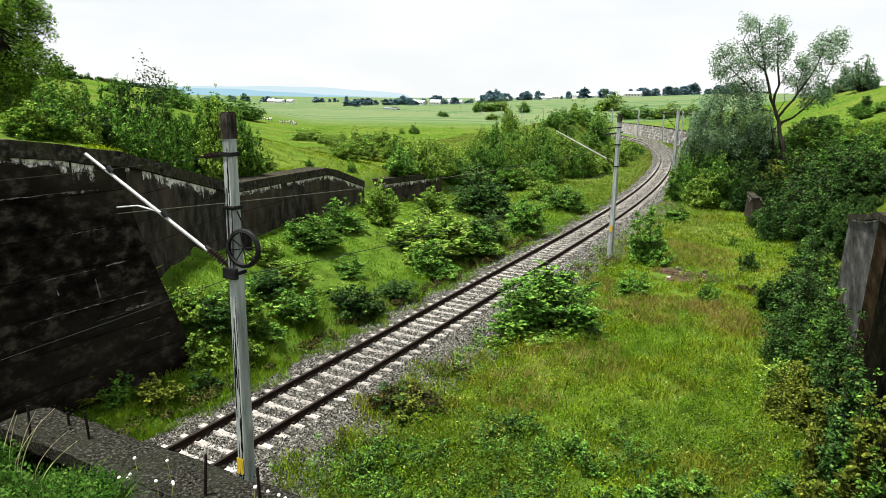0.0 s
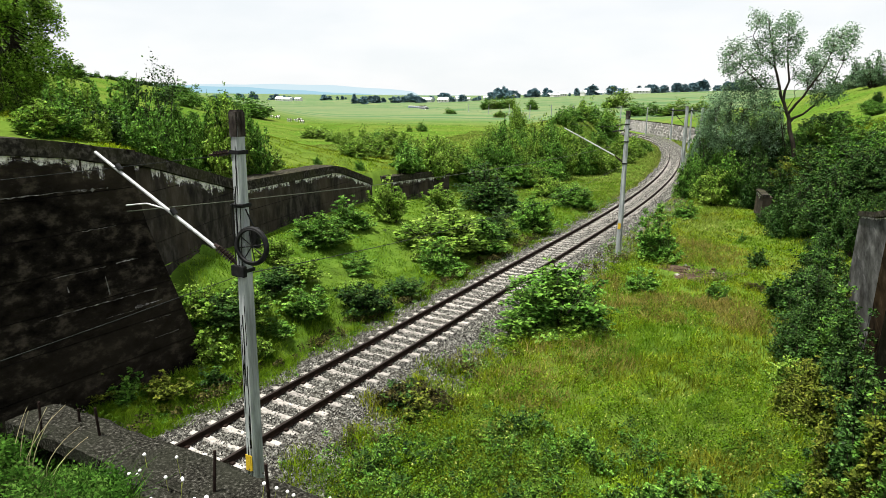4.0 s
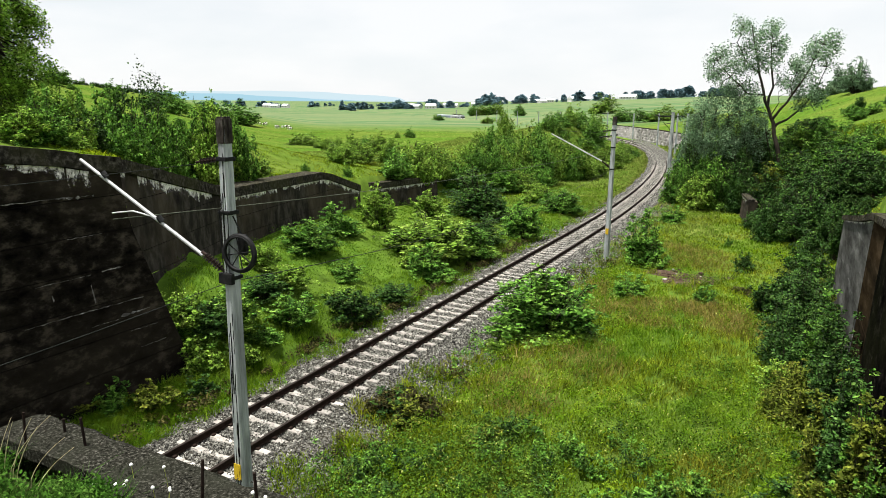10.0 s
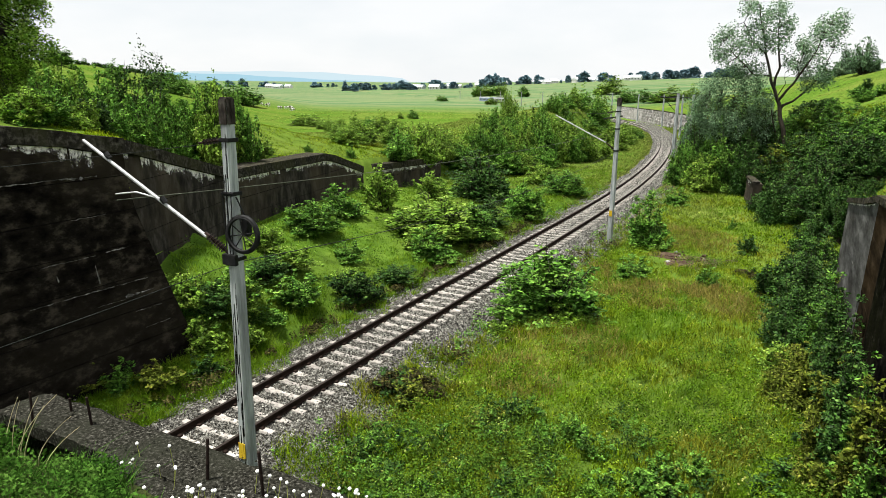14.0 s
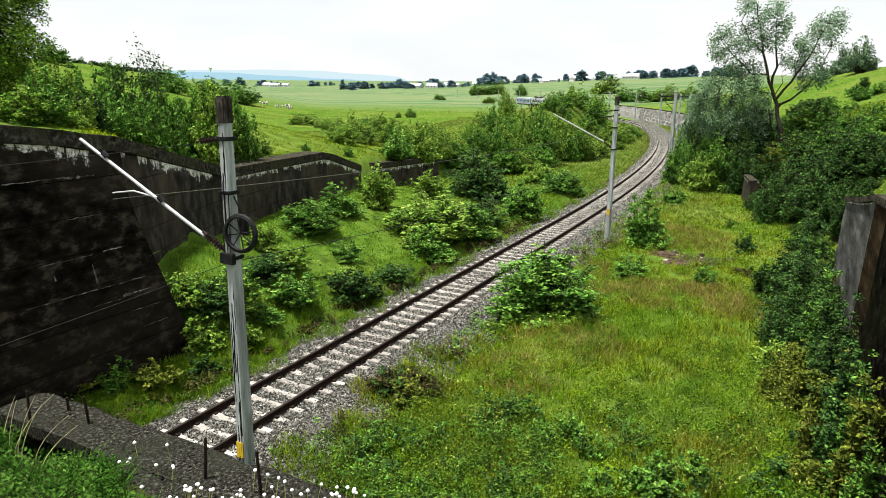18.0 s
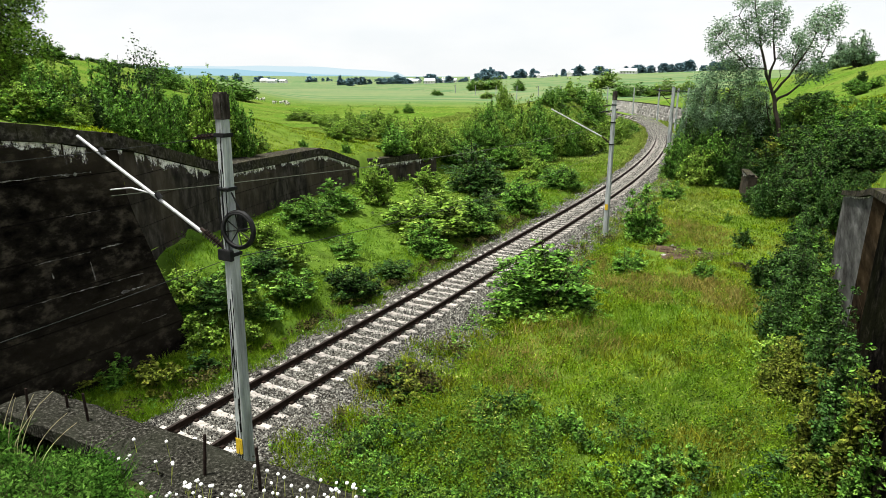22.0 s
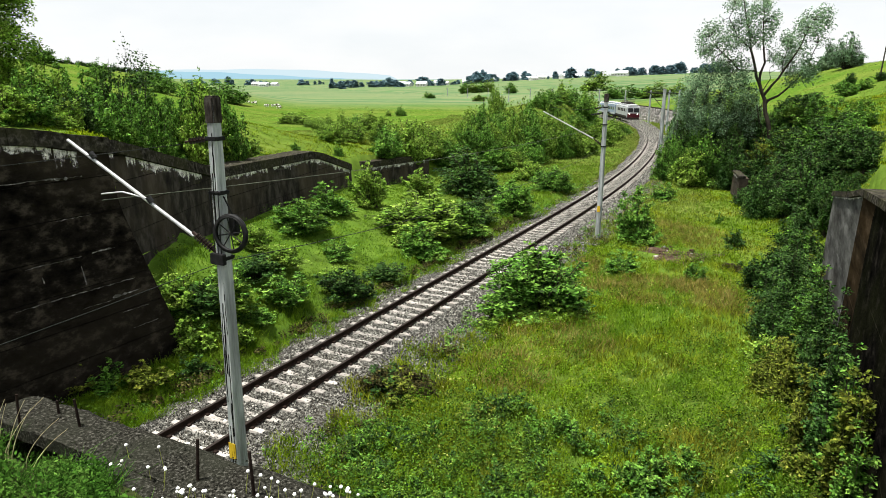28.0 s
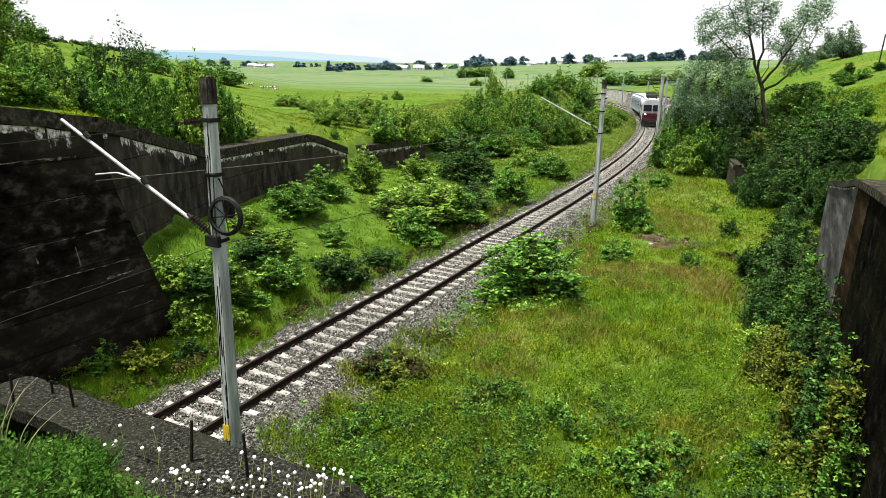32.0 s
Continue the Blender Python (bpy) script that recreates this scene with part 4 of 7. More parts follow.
        bm_tube(bm, (0.14, -0.05, height - 1.7), (0.26, 0.03, height - 2.06), 0.014, sides=6)
        bm_tube(bm, (-0.15, -0.1, height - 1.65), (0.2, -0.16, height - 1.62), 0.02, sides=6)
        part("cable", bm, M_BLACK, mast)
        part("bracket", box((-0.16, -0.19, height - 2.95), (0.16, -0.10, height - 2.75), 0.01), M_BLACK, mast)
        # long weather cracks
        for z0, z1, x in ((0.4, 2.1, -0.03), (1.9, 3.6, 0.05), (3.2, 4.6, 0.0), (2.2, 3.0, -0.08), (6.7, 7.7, 0.03), (5.6, 6.2, 0.06), (6.2, 7.6, -0.06), (5.7, 7.0, -0.02), (1.0, 2.6, 0.03), (0.6, 1.5, -0.07), (4.0, 5.0, 0.06), (2.6, 4.4, -0.05)):
            p, bm = None, bmesh.new()
            k = 9
            for i in range(k + 1):
                z = z0 + (z1 - z0) * i / k
                r = 0.158 - 0.05 * (z + 0.6) / (height + 0.6)
                a = -math.pi / 2 + x / r * 1.0 + rnd.uniform(-0.06, 0.06)
                q = Vector((math.cos(a) * (r - 0.002), math.sin(a) * (r - 0.002), z))
                if p:
                    bm_tube(bm, p, q, 0.012 * (1.2 - abs(i / k - 0.5)) * rnd.uniform(0.5, 1.2), sides=5)
                p = q
            part("crack", bm, M_CRACK, mast)
    mast.matrix_basis = Matrix.Translation(base) @ pose(0, 0, 0, 0, 0, -math.degrees(heading))
    return mast


def build_masts():
    build_mast(sn(8.80, -8.85, -0.3), 8.3, TH, detail=True)
    build_mast(sn(37.7, -8.80, -0.3), 7.95, TH)
    for length, off in ((66.5, 2.5), (95, 3.0), (109, 5.4), (128, 3.0), (160, 3.0), (195, 3.0), (230, 3.0), (265, 3.0), (300, 3.0), (335, 3.0), (370, 3.0), (405, 3.0), (440, 3.0), (475, 3.0)):
        p, a = on_line(length, off)
        build_mast(p + Vector((0, 0, -0.3)), 8.0 if length < 80 else 7.6, a, arm=False, scale=1.4)


def build_wires():
    def wire(name, label, a, b, sag, r, material=M_WIRE):
        bm = bmesh.new()
        along = (Vector(b) - Vector(a)).normalized()
        u = along.orthogonal().normalized()
        v = along.cross(u)
        rings = []
        for i in range(13):
            t = i / 12
            q = Vector(a).lerp(Vector(b), t) + Vector((0, 0, -sag * 4 * t * (1 - t)))
            rings.append([bm.verts.new(q + r * (math.cos(k * 1.2566) * u + math.sin(k * 1.2566) * v)) for k in range(5)])
        for lo, hi in zip(rings, rings[1:]):
            for k in range(5):
                bm.faces.new((lo[k], lo[(k + 1) % 5], hi[(k + 1) % 5], hi[k]))
        tagged(part(name, bm, material), label, "wire", group="overhead wires")
    e2 = sn(37.0, -11.7, 6.9)
    wire("catenary_wire", "thin weathered overhead wire above the track", sn(8.2, -11.2, 6.1), sn(37.2, -9.5, 5.72), 0.25, 0.009, M_WIRE_PALE)
    wire("feeder_wire", "thin dark wire strung between the masts", sn(-22, -9.0, 5.1), sn(8.8, -8.9, 5.05), 0.4, 0.007)
    wire("feeder_wire", "thin dark wire strung between the masts", sn(8.8, -8.9, 5.05), sn(37.7, -8.85, 4.75), 0.55, 0.009, M_WIRE)
    wire("feeder_wire", "thin dark wire strung between the masts", sn(8.6, -9.35, 7.2), sn(-6, -16.0, 6.6), 0.15, 0.006)
    p3, _ = on_line(66.5, 0.0, 6.9)
    wire("catenary_wire", "thin dark overhead wire above the track", e2, p3, 0.5, 0.010)


# ---------------------------------------------------------------- vegetation
def leaf_cloud(r, count, leaf, lumps, flat=1.0, hang=0.0):
    """Leaves scattered through lumps (centre, radii); pointed four-cornered leaves, thicker towards the outside."""
    w = np.array([l[3] * l[4] * l[5] for l in lumps]) ** 0.7
    pick = r.choice(len(lumps), count, p=w / w.sum())
    L = np.array(lumps)[pick]
    d = r.normal(size=(count, 3))
    d /= np.linalg.norm(d, axis=1, keepdims=True)
    rad = r.random(count) ** 0.33
    rad *= 1 + 0.25 * np.sin(d[:, 0] * 5 + pick) * np.sin(d[:, 2] * 6 + pick * 2)
    c = L[:, :3] + d * L[:, 3:6] * rad[:, None]
    axis = r.normal(size=(count, 3)) + d * 0.9
    axis[:, 2] = axis[:, 2] * (0.6 if not hang else 0.4) - hang
    axis /= np.linalg.norm(axis, axis=1, keepdims=True)
    up = r.normal(size=(count, 3)) * 0.7 + np.array([0, 0, 1.0])
    side = np.cross(axis, up)
    side /= np.linalg.norm(side, axis=1, keepdims=True) + 1e-6
    size = (leaf * r.uniform(0.6, 1.5, count))[:, None]
    wid = size * 0.32 * flat
    return np.stack([c - axis * size * 0.5, c + side * wid, c + axis * size * 0.6, c - side * wid], 1)


def lump_set(r, count, height, width, low=0.05, size=(0.11, 0.22)):
    """Overlapping lumps that fill a dome of that height and width, closer to its skin, with a few shoots above it."""
    out = []
    lobes = [(r.uniform(0, 6.28), r.uniform(0.75, 1.15)) for _ in range(5)]
    for i in range(count):
        t = r.random() ** 0.9
        a = r.uniform(0, 6.28)
        bulge = 1 + 0.18 * sum(math.cos(a - p) * q for p, q in lobes) / 2
        belly = math.sqrt(max(0.04, 1 - abs((t - 0.35) / 0.70) ** 2.2))
        k = r.uniform(*size)
        q = max(0.0, width * 0.5 * belly * bulge - width * k * 0.7) * r.random() ** 0.3
        z = height * (low + (1 - low) * t * (0.9 + 0.1 * bulge)) - height * k * 0.5
        out.append((q * math.cos(a), q * math.sin(a), max(z, height * k * 0.6), width * k, width * k, height * k * 0.8))
    return out


def spray_set(r, shoots, twigs, size):
    """Shoots that arch up and out from one base to an uneven outline; small leafy lumps along their outer part."""
    lumps, segs = [], []
    lobes = [(r.uniform(0, 6.28), r.uniform(0.1, 0.3)) for _ in range(4)]
    for i in range(shoots):
        a, e = r.uniform(0, 6.28), math.asin(min(1.0, r.uniform(0.05, 1.05)))
        reach = r.uniform(0.62, 1.0) * (0.86 + sum(math.cos(a - p) * q for p, q in lobes) * 0.6) + (0.10 if r.random() < 0.15 else 0)
        reach = min(reach, 1.06)
        p0 = Vector((0.07 * math.cos(a), 0.07 * math.sin(a), -0.05))
        p2 = Vector((0.54 * math.cos(e) ** 0.8 * math.cos(a) * reach, 0.54 * math.cos(e) ** 0.8 * math.sin(a) * reach, (0.05 + 0.95 * math.sin(e)) * reach))
        p1 = p0.lerp(p2, 0.5) + Vector((r.normal() * 0.04, r.normal() * 0.04, 0.10 * reach))
        bez = lambda t: p0 * (1 - t) ** 2 + p1 * 2 * t * (1 - t) + p2 * t * t
        for k in range(3):
            segs.append((bez(k / 3), bez((k + 1) / 3), 0.011 * (1 - k * 0.3)))
        for k in range(twigs):
            t = 0.38 + 0.62 * (k + r.random()) / twigs
            c = bez(t) + Vector((r.normal(), r.normal(), r.normal() * 0.6)) * 0.035
            q = size * r.uniform(0.6, 1.35) * (1.15 - 0.4 * t)
            lumps.append((c.x, c.y, max(c.z, q * 0.5), q, q, q * 0.8))
    return lumps, segs


def shrub_template(seed, material, leaves, leaf, stems=9, lumps=16, flowers=0, low=0.05, sprays=False):
    """A shrub of unit height and width; scaled where it stands."""
    r = np.random.default_rng(seed)
    root = new("shrub")
    bm = bmesh.new()
    if sprays:
        ls, segs = spray_set(r, lumps, 6, 0.062)
        for p, q, w in segs:
            bm_tube(bm, p, q, w * 0.8, w * 0.6, 4, False)
    else:
        ls = lump_set(r, lumps, 1.0, 1.0, low)
        for l in ls[:stems]:
            p = Vector((l[0] * 0.12, l[1] * 0.12, -0.06))
            q = Vector((l[0] * 0.6, l[1] * 0.6, l[2] * 0.6))
            bm_tube(bm, p, q, 0.014, 0.009, 5, False)
            bm_tube(bm, q, Vector(l[:3]), 0.009, 0.004, 5, False)
    tagged(part("stem", bm, M_BARK, root), kind="stuff")
    part("foliage", quads_mesh("foliage", leaf_cloud(r, leaves, leaf, ls), material), None, root)
    if flowers:
        part("blossom", quads_mesh("blossom", leaf_cloud(r, flowers, leaf * 0.55, [(l[0] * 1.05, l[1] * 1.05, l[2] * 1.05, l[3], l[4], l[5]) for l in ls if l[2] > 0.5], 1.5), M_WHITE), None, root)
    return root


def tree(name, label, place, height, width, seed, material, leaves, leaf, lumps=26, low=0.3, hang=0.0, trunk=0.16, bare=0, category="tree", forks=5):
    r = np.random.default_rng(seed)
    root = tagged(new(name), label, category)
    ls = lump_set(r, lumps, height, width, low, (0.12, 0.24) if lumps < 100 else (0.04, 0.10))
    bm = bmesh.new()
    fork = Vector((0.1 * width * r.uniform(-.4, .4), 0, height * 0.28))
    bm_tube(bm, (0, 0, -0.3), fork, trunk, trunk * 0.75, 10, False)
    ends = []
    for k in range(forks):
        a = 6.28 * k / forks + r.uniform(-.4, .4)
        e = Vector((math.cos(a) * width * 0.24, math.sin(a) * width * 0.24, height * r.uniform(0.5, 0.72)))
        m = (fork + e) / 2 + Vector((r.uniform(-.1, .1) * width, r.uniform(-.1, .1) * width, height * 0.03))
        bm_tube(bm, fork, m, trunk * 0.6, trunk * 0.42, 8, False)
        bm_tube(bm, m, e, trunk * 0.42, trunk * 0.2, 7, False)
        ends += [m, e]
    part("trunk", bm, M_BARK, root, smooth=True)
    bm = bmesh.new()
    for l in ls:
        c = Vector(l[:3])
        e = min(ends, key=lambda p: (p - c).length)
        bm_tube(bm, e, c, trunk * 0.18, trunk * 0.05, 5, False)
        for _ in range(3 + bare):
            t = c + Vector((r.uniform(-0.7, 0.7) * l[3], r.uniform(-0.7, 0.7) * l[4], r.uniform(-.1, 1) * l[5]))
            bm_tube(bm, e.lerp(c, 0.6), t, trunk * 0.07, trunk * 0.025, 4, False)
    tagged(part("branch", bm, M_BARK, root), kind="stuff")
    part("crown", quads_mesh("crown", leaf_cloud(r, leaves, leaf, ls, hang=hang), material), None, root)
    root.matrix_basis = Matrix.Translation(place) @ pose(0, 0, 0, 0, 0, 57.3 * r.uniform(0, 6))
    return root


# x, y, height, width, kind of leaf
SHRUBS_LEFT = [
    (0.7, 35.0, 2.73, 5.47, 1), (-0.1, 31.6, 1.66, 2.35, 0), (-3.3, 25.5, 1.63, 2.15, 2), (-5.6, 23.7, 1.26, 2.0, 0), (-7.6, 21.0, 1.22, 2.06, 2), (-7.4, 19.8, 1.33, 1.33, 1), (-6.2, 31.1, 1.66, 2.83, 0), (-5.1, 34.9, 1.65, 2.25, 0),
    (-3.5, 38.4, 2.81, 2.47, 1), (3.2, 47.6, 3.46, 4.69, 2), (5.4, 42.5, 2.64, 2.75, 0), (-0.7, 44.9, 1.99, 2.5, 1), (9.7, 52.7, 2.15, 3.38, 0), (-6.3, 20.4, 1.1, 1.1, 1), (-7.2, 22.0, 1.34, 1.79, 0), (-7.3, 26.8, 1.18, 1.63, 1)]
SHRUBS_LEFT += [
    (-8.4, 20.4, 1.23, 1.61, 1), (-9.6, 19.6, 1.2, 1.7, 0), (-8.5, 20.8, 1.72, 1.99, 1), (-7.9, 20.5, 1.48, 1.85, 0), (-7.1, 21.3, 1.47, 1.84, 1), (-9.1, 20.4, 1.39, 1.78, 1), (-6.7, 24.3, 1.19, 1.83, 2), (-6.1, 26.1, 1.1, 1.84, 1),
    (-4.1, 26.8, 0.88, 1.56, 1), (-6.0, 22.0, 0.78, 1.46, 0), (-4.4, 29.2, 0.86, 1.53, 0), (-2.2, 28.0, 0.9, 1.7, 2), (-4.9, 19.0, 0.7, 1.2, 0), (-7.0, 18.6, 0.8, 1.3, 2), (1.6, 36.5, 2.18, 3.18, 0), (-1.0, 33.1, 1.38, 2.36, 1)]
SHRUBS_LEFT += [
    (2.2, 39.7, 1.76, 2.75, 2), (-10.1, 17.1, 1.0, 1.91, 5), (-8.0, 17.2, 1.02, 1.34, 5), (-9.8, 17.4, 0.86, 1.48, 2), (-10.2, 17.5, 1.04, 1.45, 1), (-8.9, 16.9, 0.93, 1.24, 0), (-11.0, 16.6, 0.76, 1.07, 1)]
SHRUBS_RIGHT = [
    (3.8, 24.0, 2.77, 4.15, 0), (2.6, 23.0, 1.1, 2.2, 1), (4.6, 22.9, 1.0, 1.8, 1), (11.0, 34.8, 2.87, 2.36, 0), (16.8, 48.1, 1.32, 1.85, 0), (-1.1, 17.5, 1.3, 2.1, 2), (-0.5, 17.0, 1.0, 1.6, 5), (-3.4, 15.4, 0.6, 1.07, 2),
    (0.3, 20.2, 0.82, 1.37, 0), (-2.2, 15.0, 0.6, 1.3, 0), (-4.0, 14.2, 0.5, 1.0, 5), (8.3, 29.1, 1.07, 1.68, 0)]
SHRUBS_RIGHT += [
    (-1.0, 17.8, 1.2, 1.81, 5), (-1.5, 17.5, 0.86, 0.97, 2), (-0.3, 18.9, 0.78, 1.04, 5), (-2.1, 15.9, 0.52, 0.89, 5), (-1.2, 14.9, 0.56, 0.98, 0), (1.1, 15.4, 0.64, 1.14, 5), (-2.3, 17.6, 0.57, 0.65, 5)]
SHRUBS_RIGHT += [
    (-1.6, 17.7, 1.45, 1.3, 6), (-0.9, 17.4, 1.5, 1.4, 6), (-0.3, 17.0, 1.1, 1.2, 6), (-3.9, 17.2, 0.55, 0.9, 6), (-3.4, 16.9, 0.45, 0.7, 0), (-3.1, 15.4, 0.6, 0.8, 5), (-3.9, 15.7, 0.4, 0.7, 6), (-2.4, 16.6, 0.4, 0.7, 6)]
# many of kind 2 darken places where shade lies between the shrubs
SHRUBS_BANK = [
    (22.2, 60.0, 5.34, 4.07, 0), (22.7, 55.3, 4.94, 3.29, 0), (28.7, 74.6, 8.05, 4.4, 3), (24.7, 56.7, 5.54, 2.89, 2), (29.1, 68.7, 7.64, 4.63, 3), (27.6, 60.4, 4.33, 3.05, 2), (23.0, 66.6, 1.47, 1.69, 0), (27.9, 79.3, 4.01, 3.34, 2),
    (30.1, 64.0, 2.95, 3.22, 2), (21.9, 41.7, 3.58, 3.94, 2), (22.0, 38.5, 3.31, 3.14, 2), (21.8, 43.9, 2.48, 2.26, 2), (22.2, 37.2, 2.36, 1.59, 2), (24.9, 44.9, 3.24, 3.43, 2), (26.8, 52.7, 2.9, 3.12, 5), (25.5, 42.4, 2.97, 2.87, 2)]
SHRUBS_BANK += [
    (25.6, 39.9, 2.83, 2.69, 2), (28.5, 57.3, 2.17, 2.89, 2), (28.3, 53.3, 2.46, 3.14, 1), (27.8, 48.8, 2.05, 2.46, 0), (29.9, 57.7, 1.93, 2.65, 2), (31.0, 57.3, 2.14, 2.38, 1), (30.2, 53.2, 2.0, 2.66, 0), (30.5, 51.2, 2.0, 2.35, 0),
    (29.3, 47.0, 1.96, 2.35, 2), (30.5, 47.5, 1.78, 1.98, 0), (35.3, 64.6, 1.71, 2.4, 2), (35.9, 62.4, 1.29, 2.06, 0), (35.0, 67.0, 1.66, 2.5, 2), (34.9, 55.3, 1.28, 1.83, 1), (35.4, 59.1, 0.88, 1.71, 0), (59.2, 97.0, 2.39, 1.75, 2)]
SHRUBS_BANK += [
    (31.7, 54.0, 1.03, 1.79, 1), (32.1, 51.2, 0.98, 1.7, 2), (29.6, 55.2, 1.25, 2.08, 2), (28.0, 46.3, 1.16, 1.94, 2), (31.9, 55.6, 1.15, 1.85, 2), (27.1, 41.5, 1.39, 1.74, 2), (26.7, 42.8, 1.26, 2.16, 2), (14.0, 25.8, 2.1, 2.51, 2),
    (13.5, 26.2, 1.87, 1.5, 2), (15.7, 26.8, 2.18, 2.13, 0), (17.1, 27.5, 2.23, 1.7, 2), (13.3, 22.0, 1.38, 2.36, 1), (12.2, 21.8, 0.98, 1.56, 5), (14.6, 22.6, 1.82, 1.62, 2), (11.4, 19.1, 1.07, 1.21, 2), (13.3, 19.7, 1.51, 1.25, 2)]
SHRUBS_BANK += [
    (12.5, 19.4, 1.14, 1.23, 2), (10.7, 16.9, 0.96, 0.93, 1), (11.1, 16.3, 1.16, 1.35, 5), (12.0, 17.1, 1.33, 1.1, 2), (8.8, 14.7, 0.64, 0.82, 2), (9.5, 14.5, 1.15, 1.22, 2), (9.9, 13.9, 1.44, 1.18, 2), (8.1, 12.8, 0.88, 1.09, 5),
    (7.4, 12.9, 0.7, 0.98, 2), (8.9, 12.5, 1.01, 1.19, 2), (4.1, 12.4, 0.86, 1.04, 0), (4.9, 12.6, 0.77, 0.96, 0), (3.5, 12.4, 0.65, 0.95, 0), (5.7, 13.2, 0.69, 0.75, 0), (11.1, 15.4, 1.71, 0.86, 2), (9.6, 13.0, 1.23, 0.74, 2)]
SHRUBS_BANK += [
    (6.7, 12.5, 0.6, 0.84, 2), (6.0, 12.6, 0.38, 0.58, 5), (13.0, 18.7, 1.34, 0.84, 2)]
SHRUBS_BANK += [
    (21.6, 55.0, 3.74, 3.27, 1), (24.0, 54.0, 4.6, 2.76, 2), (24.8, 58.1, 7.15, 3.94, 2), (27.2, 69.0, 6.7, 4.66, 0), (26.0, 56.5, 4.79, 3.35, 2), (27.7, 58.5, 5.42, 2.96, 2), (31.9, 69.2, 4.92, 4.05, 3), (34.1, 92.9, 6.24, 4.68, 3),
    (29.1, 56.9, 2.62, 2.86, 0), (31.0, 58.6, 1.95, 2.92, 0), (30.3, 60.8, 2.28, 2.03, 2), (31.8, 56.7, 1.65, 2.82, 0), (31.3, 51.1, 1.49, 2.55, 1), (28.0, 43.8, 1.83, 2.2, 0), (28.8, 49.4, 1.86, 2.89, 2), (28.7, 52.1, 1.75, 3.06, 2)]
SHRUBS_BANK += [
    (25.6, 51.7, 2.85, 3.07, 2), (24.4, 45.4, 2.7, 3.48, 2), (23.8, 40.9, 2.44, 3.14, 2), (22.0, 46.1, 1.78, 1.97, 2), (24.4, 40.9, 1.91, 2.09, 2), (25.2, 40.6, 1.55, 2.06, 2), (25.1, 38.2, 1.68, 1.94, 2), (27.8, 53.1, 2.68, 3.13, 2),
    (29.1, 65.0, 4.1, 3.83, 2), (26.7, 56.1, 4.03, 3.32, 2), (27.7, 56.0, 3.07, 2.83, 2)]
SHRUBS_BANK += [
    (15.9, 33.7, 1.2, 1.2, 2), (17.7, 40.3, 0.77, 0.6, 0), (11.4, 28.2, 0.9, 1.1, 0), (14.0, 29.9, 0.45, 1.2, 6), (20.9, 35.2, 2.6, 1.7, 2), (19.9, 32.6, 2.4, 1.4, 2), (22.5, 36.8, 1.6, 1.4, 2), (23.9, 37.2, 1.1, 1.4, 2),
    (24.4, 39.6, 1.2, 1.5, 2), (20.1, 35.7, 1.6, 1.5, 2), (18.9, 34.2, 1.5, 1.3, 0), (21.6, 34.6, 2.2, 1.3, 2)]
SHRUBS_UPLAND = [
    (-15.6, 27.0, 1.15, 1.78, 0), (-15.5, 29.0, 1.73, 1.79, 2), (-15.0, 30.0, 2.47, 1.97, 2), (-14.4, 31.0, 2.7, 2.04, 2), (-13.3, 31.0, 2.85, 1.92, 2), (-12.6, 31.0, 2.43, 1.41, 2), (-16.0, 33.0, 2.12, 1.63, 0), (-14.8, 33.0, 2.31, 1.9, 2),
    (-13.6, 24.5, 0.91, 0.91, 1), (-12.2, 32.0, 2.08, 1.2, 0), (-15.4, 25.0, 1.03, 1.85, 1), (-12.3, 29.5, 2.61, 1.22, 0), (-10.8, 32.0, 4.6, 2.3, 1), (-11.7, 32.3, 3.82, 1.64, 0), (-10.9, 35.3, 3.75, 1.49, 0), (-11.2, 33.0, 3.54, 1.67, 2)]
SHRUBS_UPLAND += [
    (-9.9, 35.3, 1.43, 1.79, 1), (-10.1, 38.3, 0.74, 1.13, 0), (-6.4, 46.5, 0.9, 0.71, 2), (-9.2, 45.1, 0.68, 0.76, 2)]
SHRUBS_UPLAND += [
    (-13.1, 21.0, 1.24, 1.73, 1), (-12.6, 21.5, 1.09, 1.24, 0), (-12.4, 22.5, 0.88, 1.12, 1), (-12.4, 24.0, 1.71, 1.38, 2), (-12.4, 25.5, 2.04, 1.47, 2), (-12.2, 27.0, 2.35, 1.56, 2), (-12.1, 28.5, 2.72, 1.41, 2), (-11.9, 29.5, 2.49, 1.22, 2),
    (-12.4, 23.0, 0.66, 0.95, 1), (-12.4, 24.5, 0.99, 1.02, 0), (-11.7, 30.0, 2.07, 1.12, 0), (-12.5, 26.2, 1.4, 1.09, 2), (-12.2, 27.6, 1.82, 1.15, 2), (-12.4, 21.8, 0.67, 1.08, 2), (-12.7, 20.8, 0.82, 1.03, 2), (-96.6, 181.9, 1.08, 1.99, 2)]
SHRUBS_UPLAND += [
    (-97.0, 185.1, 1.8, 1.94, 0), (-102.3, 198.1, 0.98, 1.48, 2), (-101.2, 198.7, 1.2, 1.76, 0), (-100.0, 199.3, 1.43, 2.53, 2), (-93.1, 188.2, 1.27, 2.41, 2), (-96.8, 198.6, 1.59, 2.55, 0), (-90.9, 189.3, 1.26, 1.39, 2), (-95.3, 201.6, 1.09, 2.68, 2),
    (-92.9, 199.4, 1.23, 1.48, 2), (-98.8, 215.4, 1.52, 2.53, 2), (-99.1, 219.7, 1.83, 2.85, 2), (-96.6, 217.5, 1.83, 2.35, 2), (-96.8, 221.8, 2.04, 1.72, 2), (-94.3, 219.6, 1.56, 1.92, 0), (-94.1, 223.0, 1.51, 2.46, 2), (-91.6, 220.8, 1.47, 2.71, 0)]
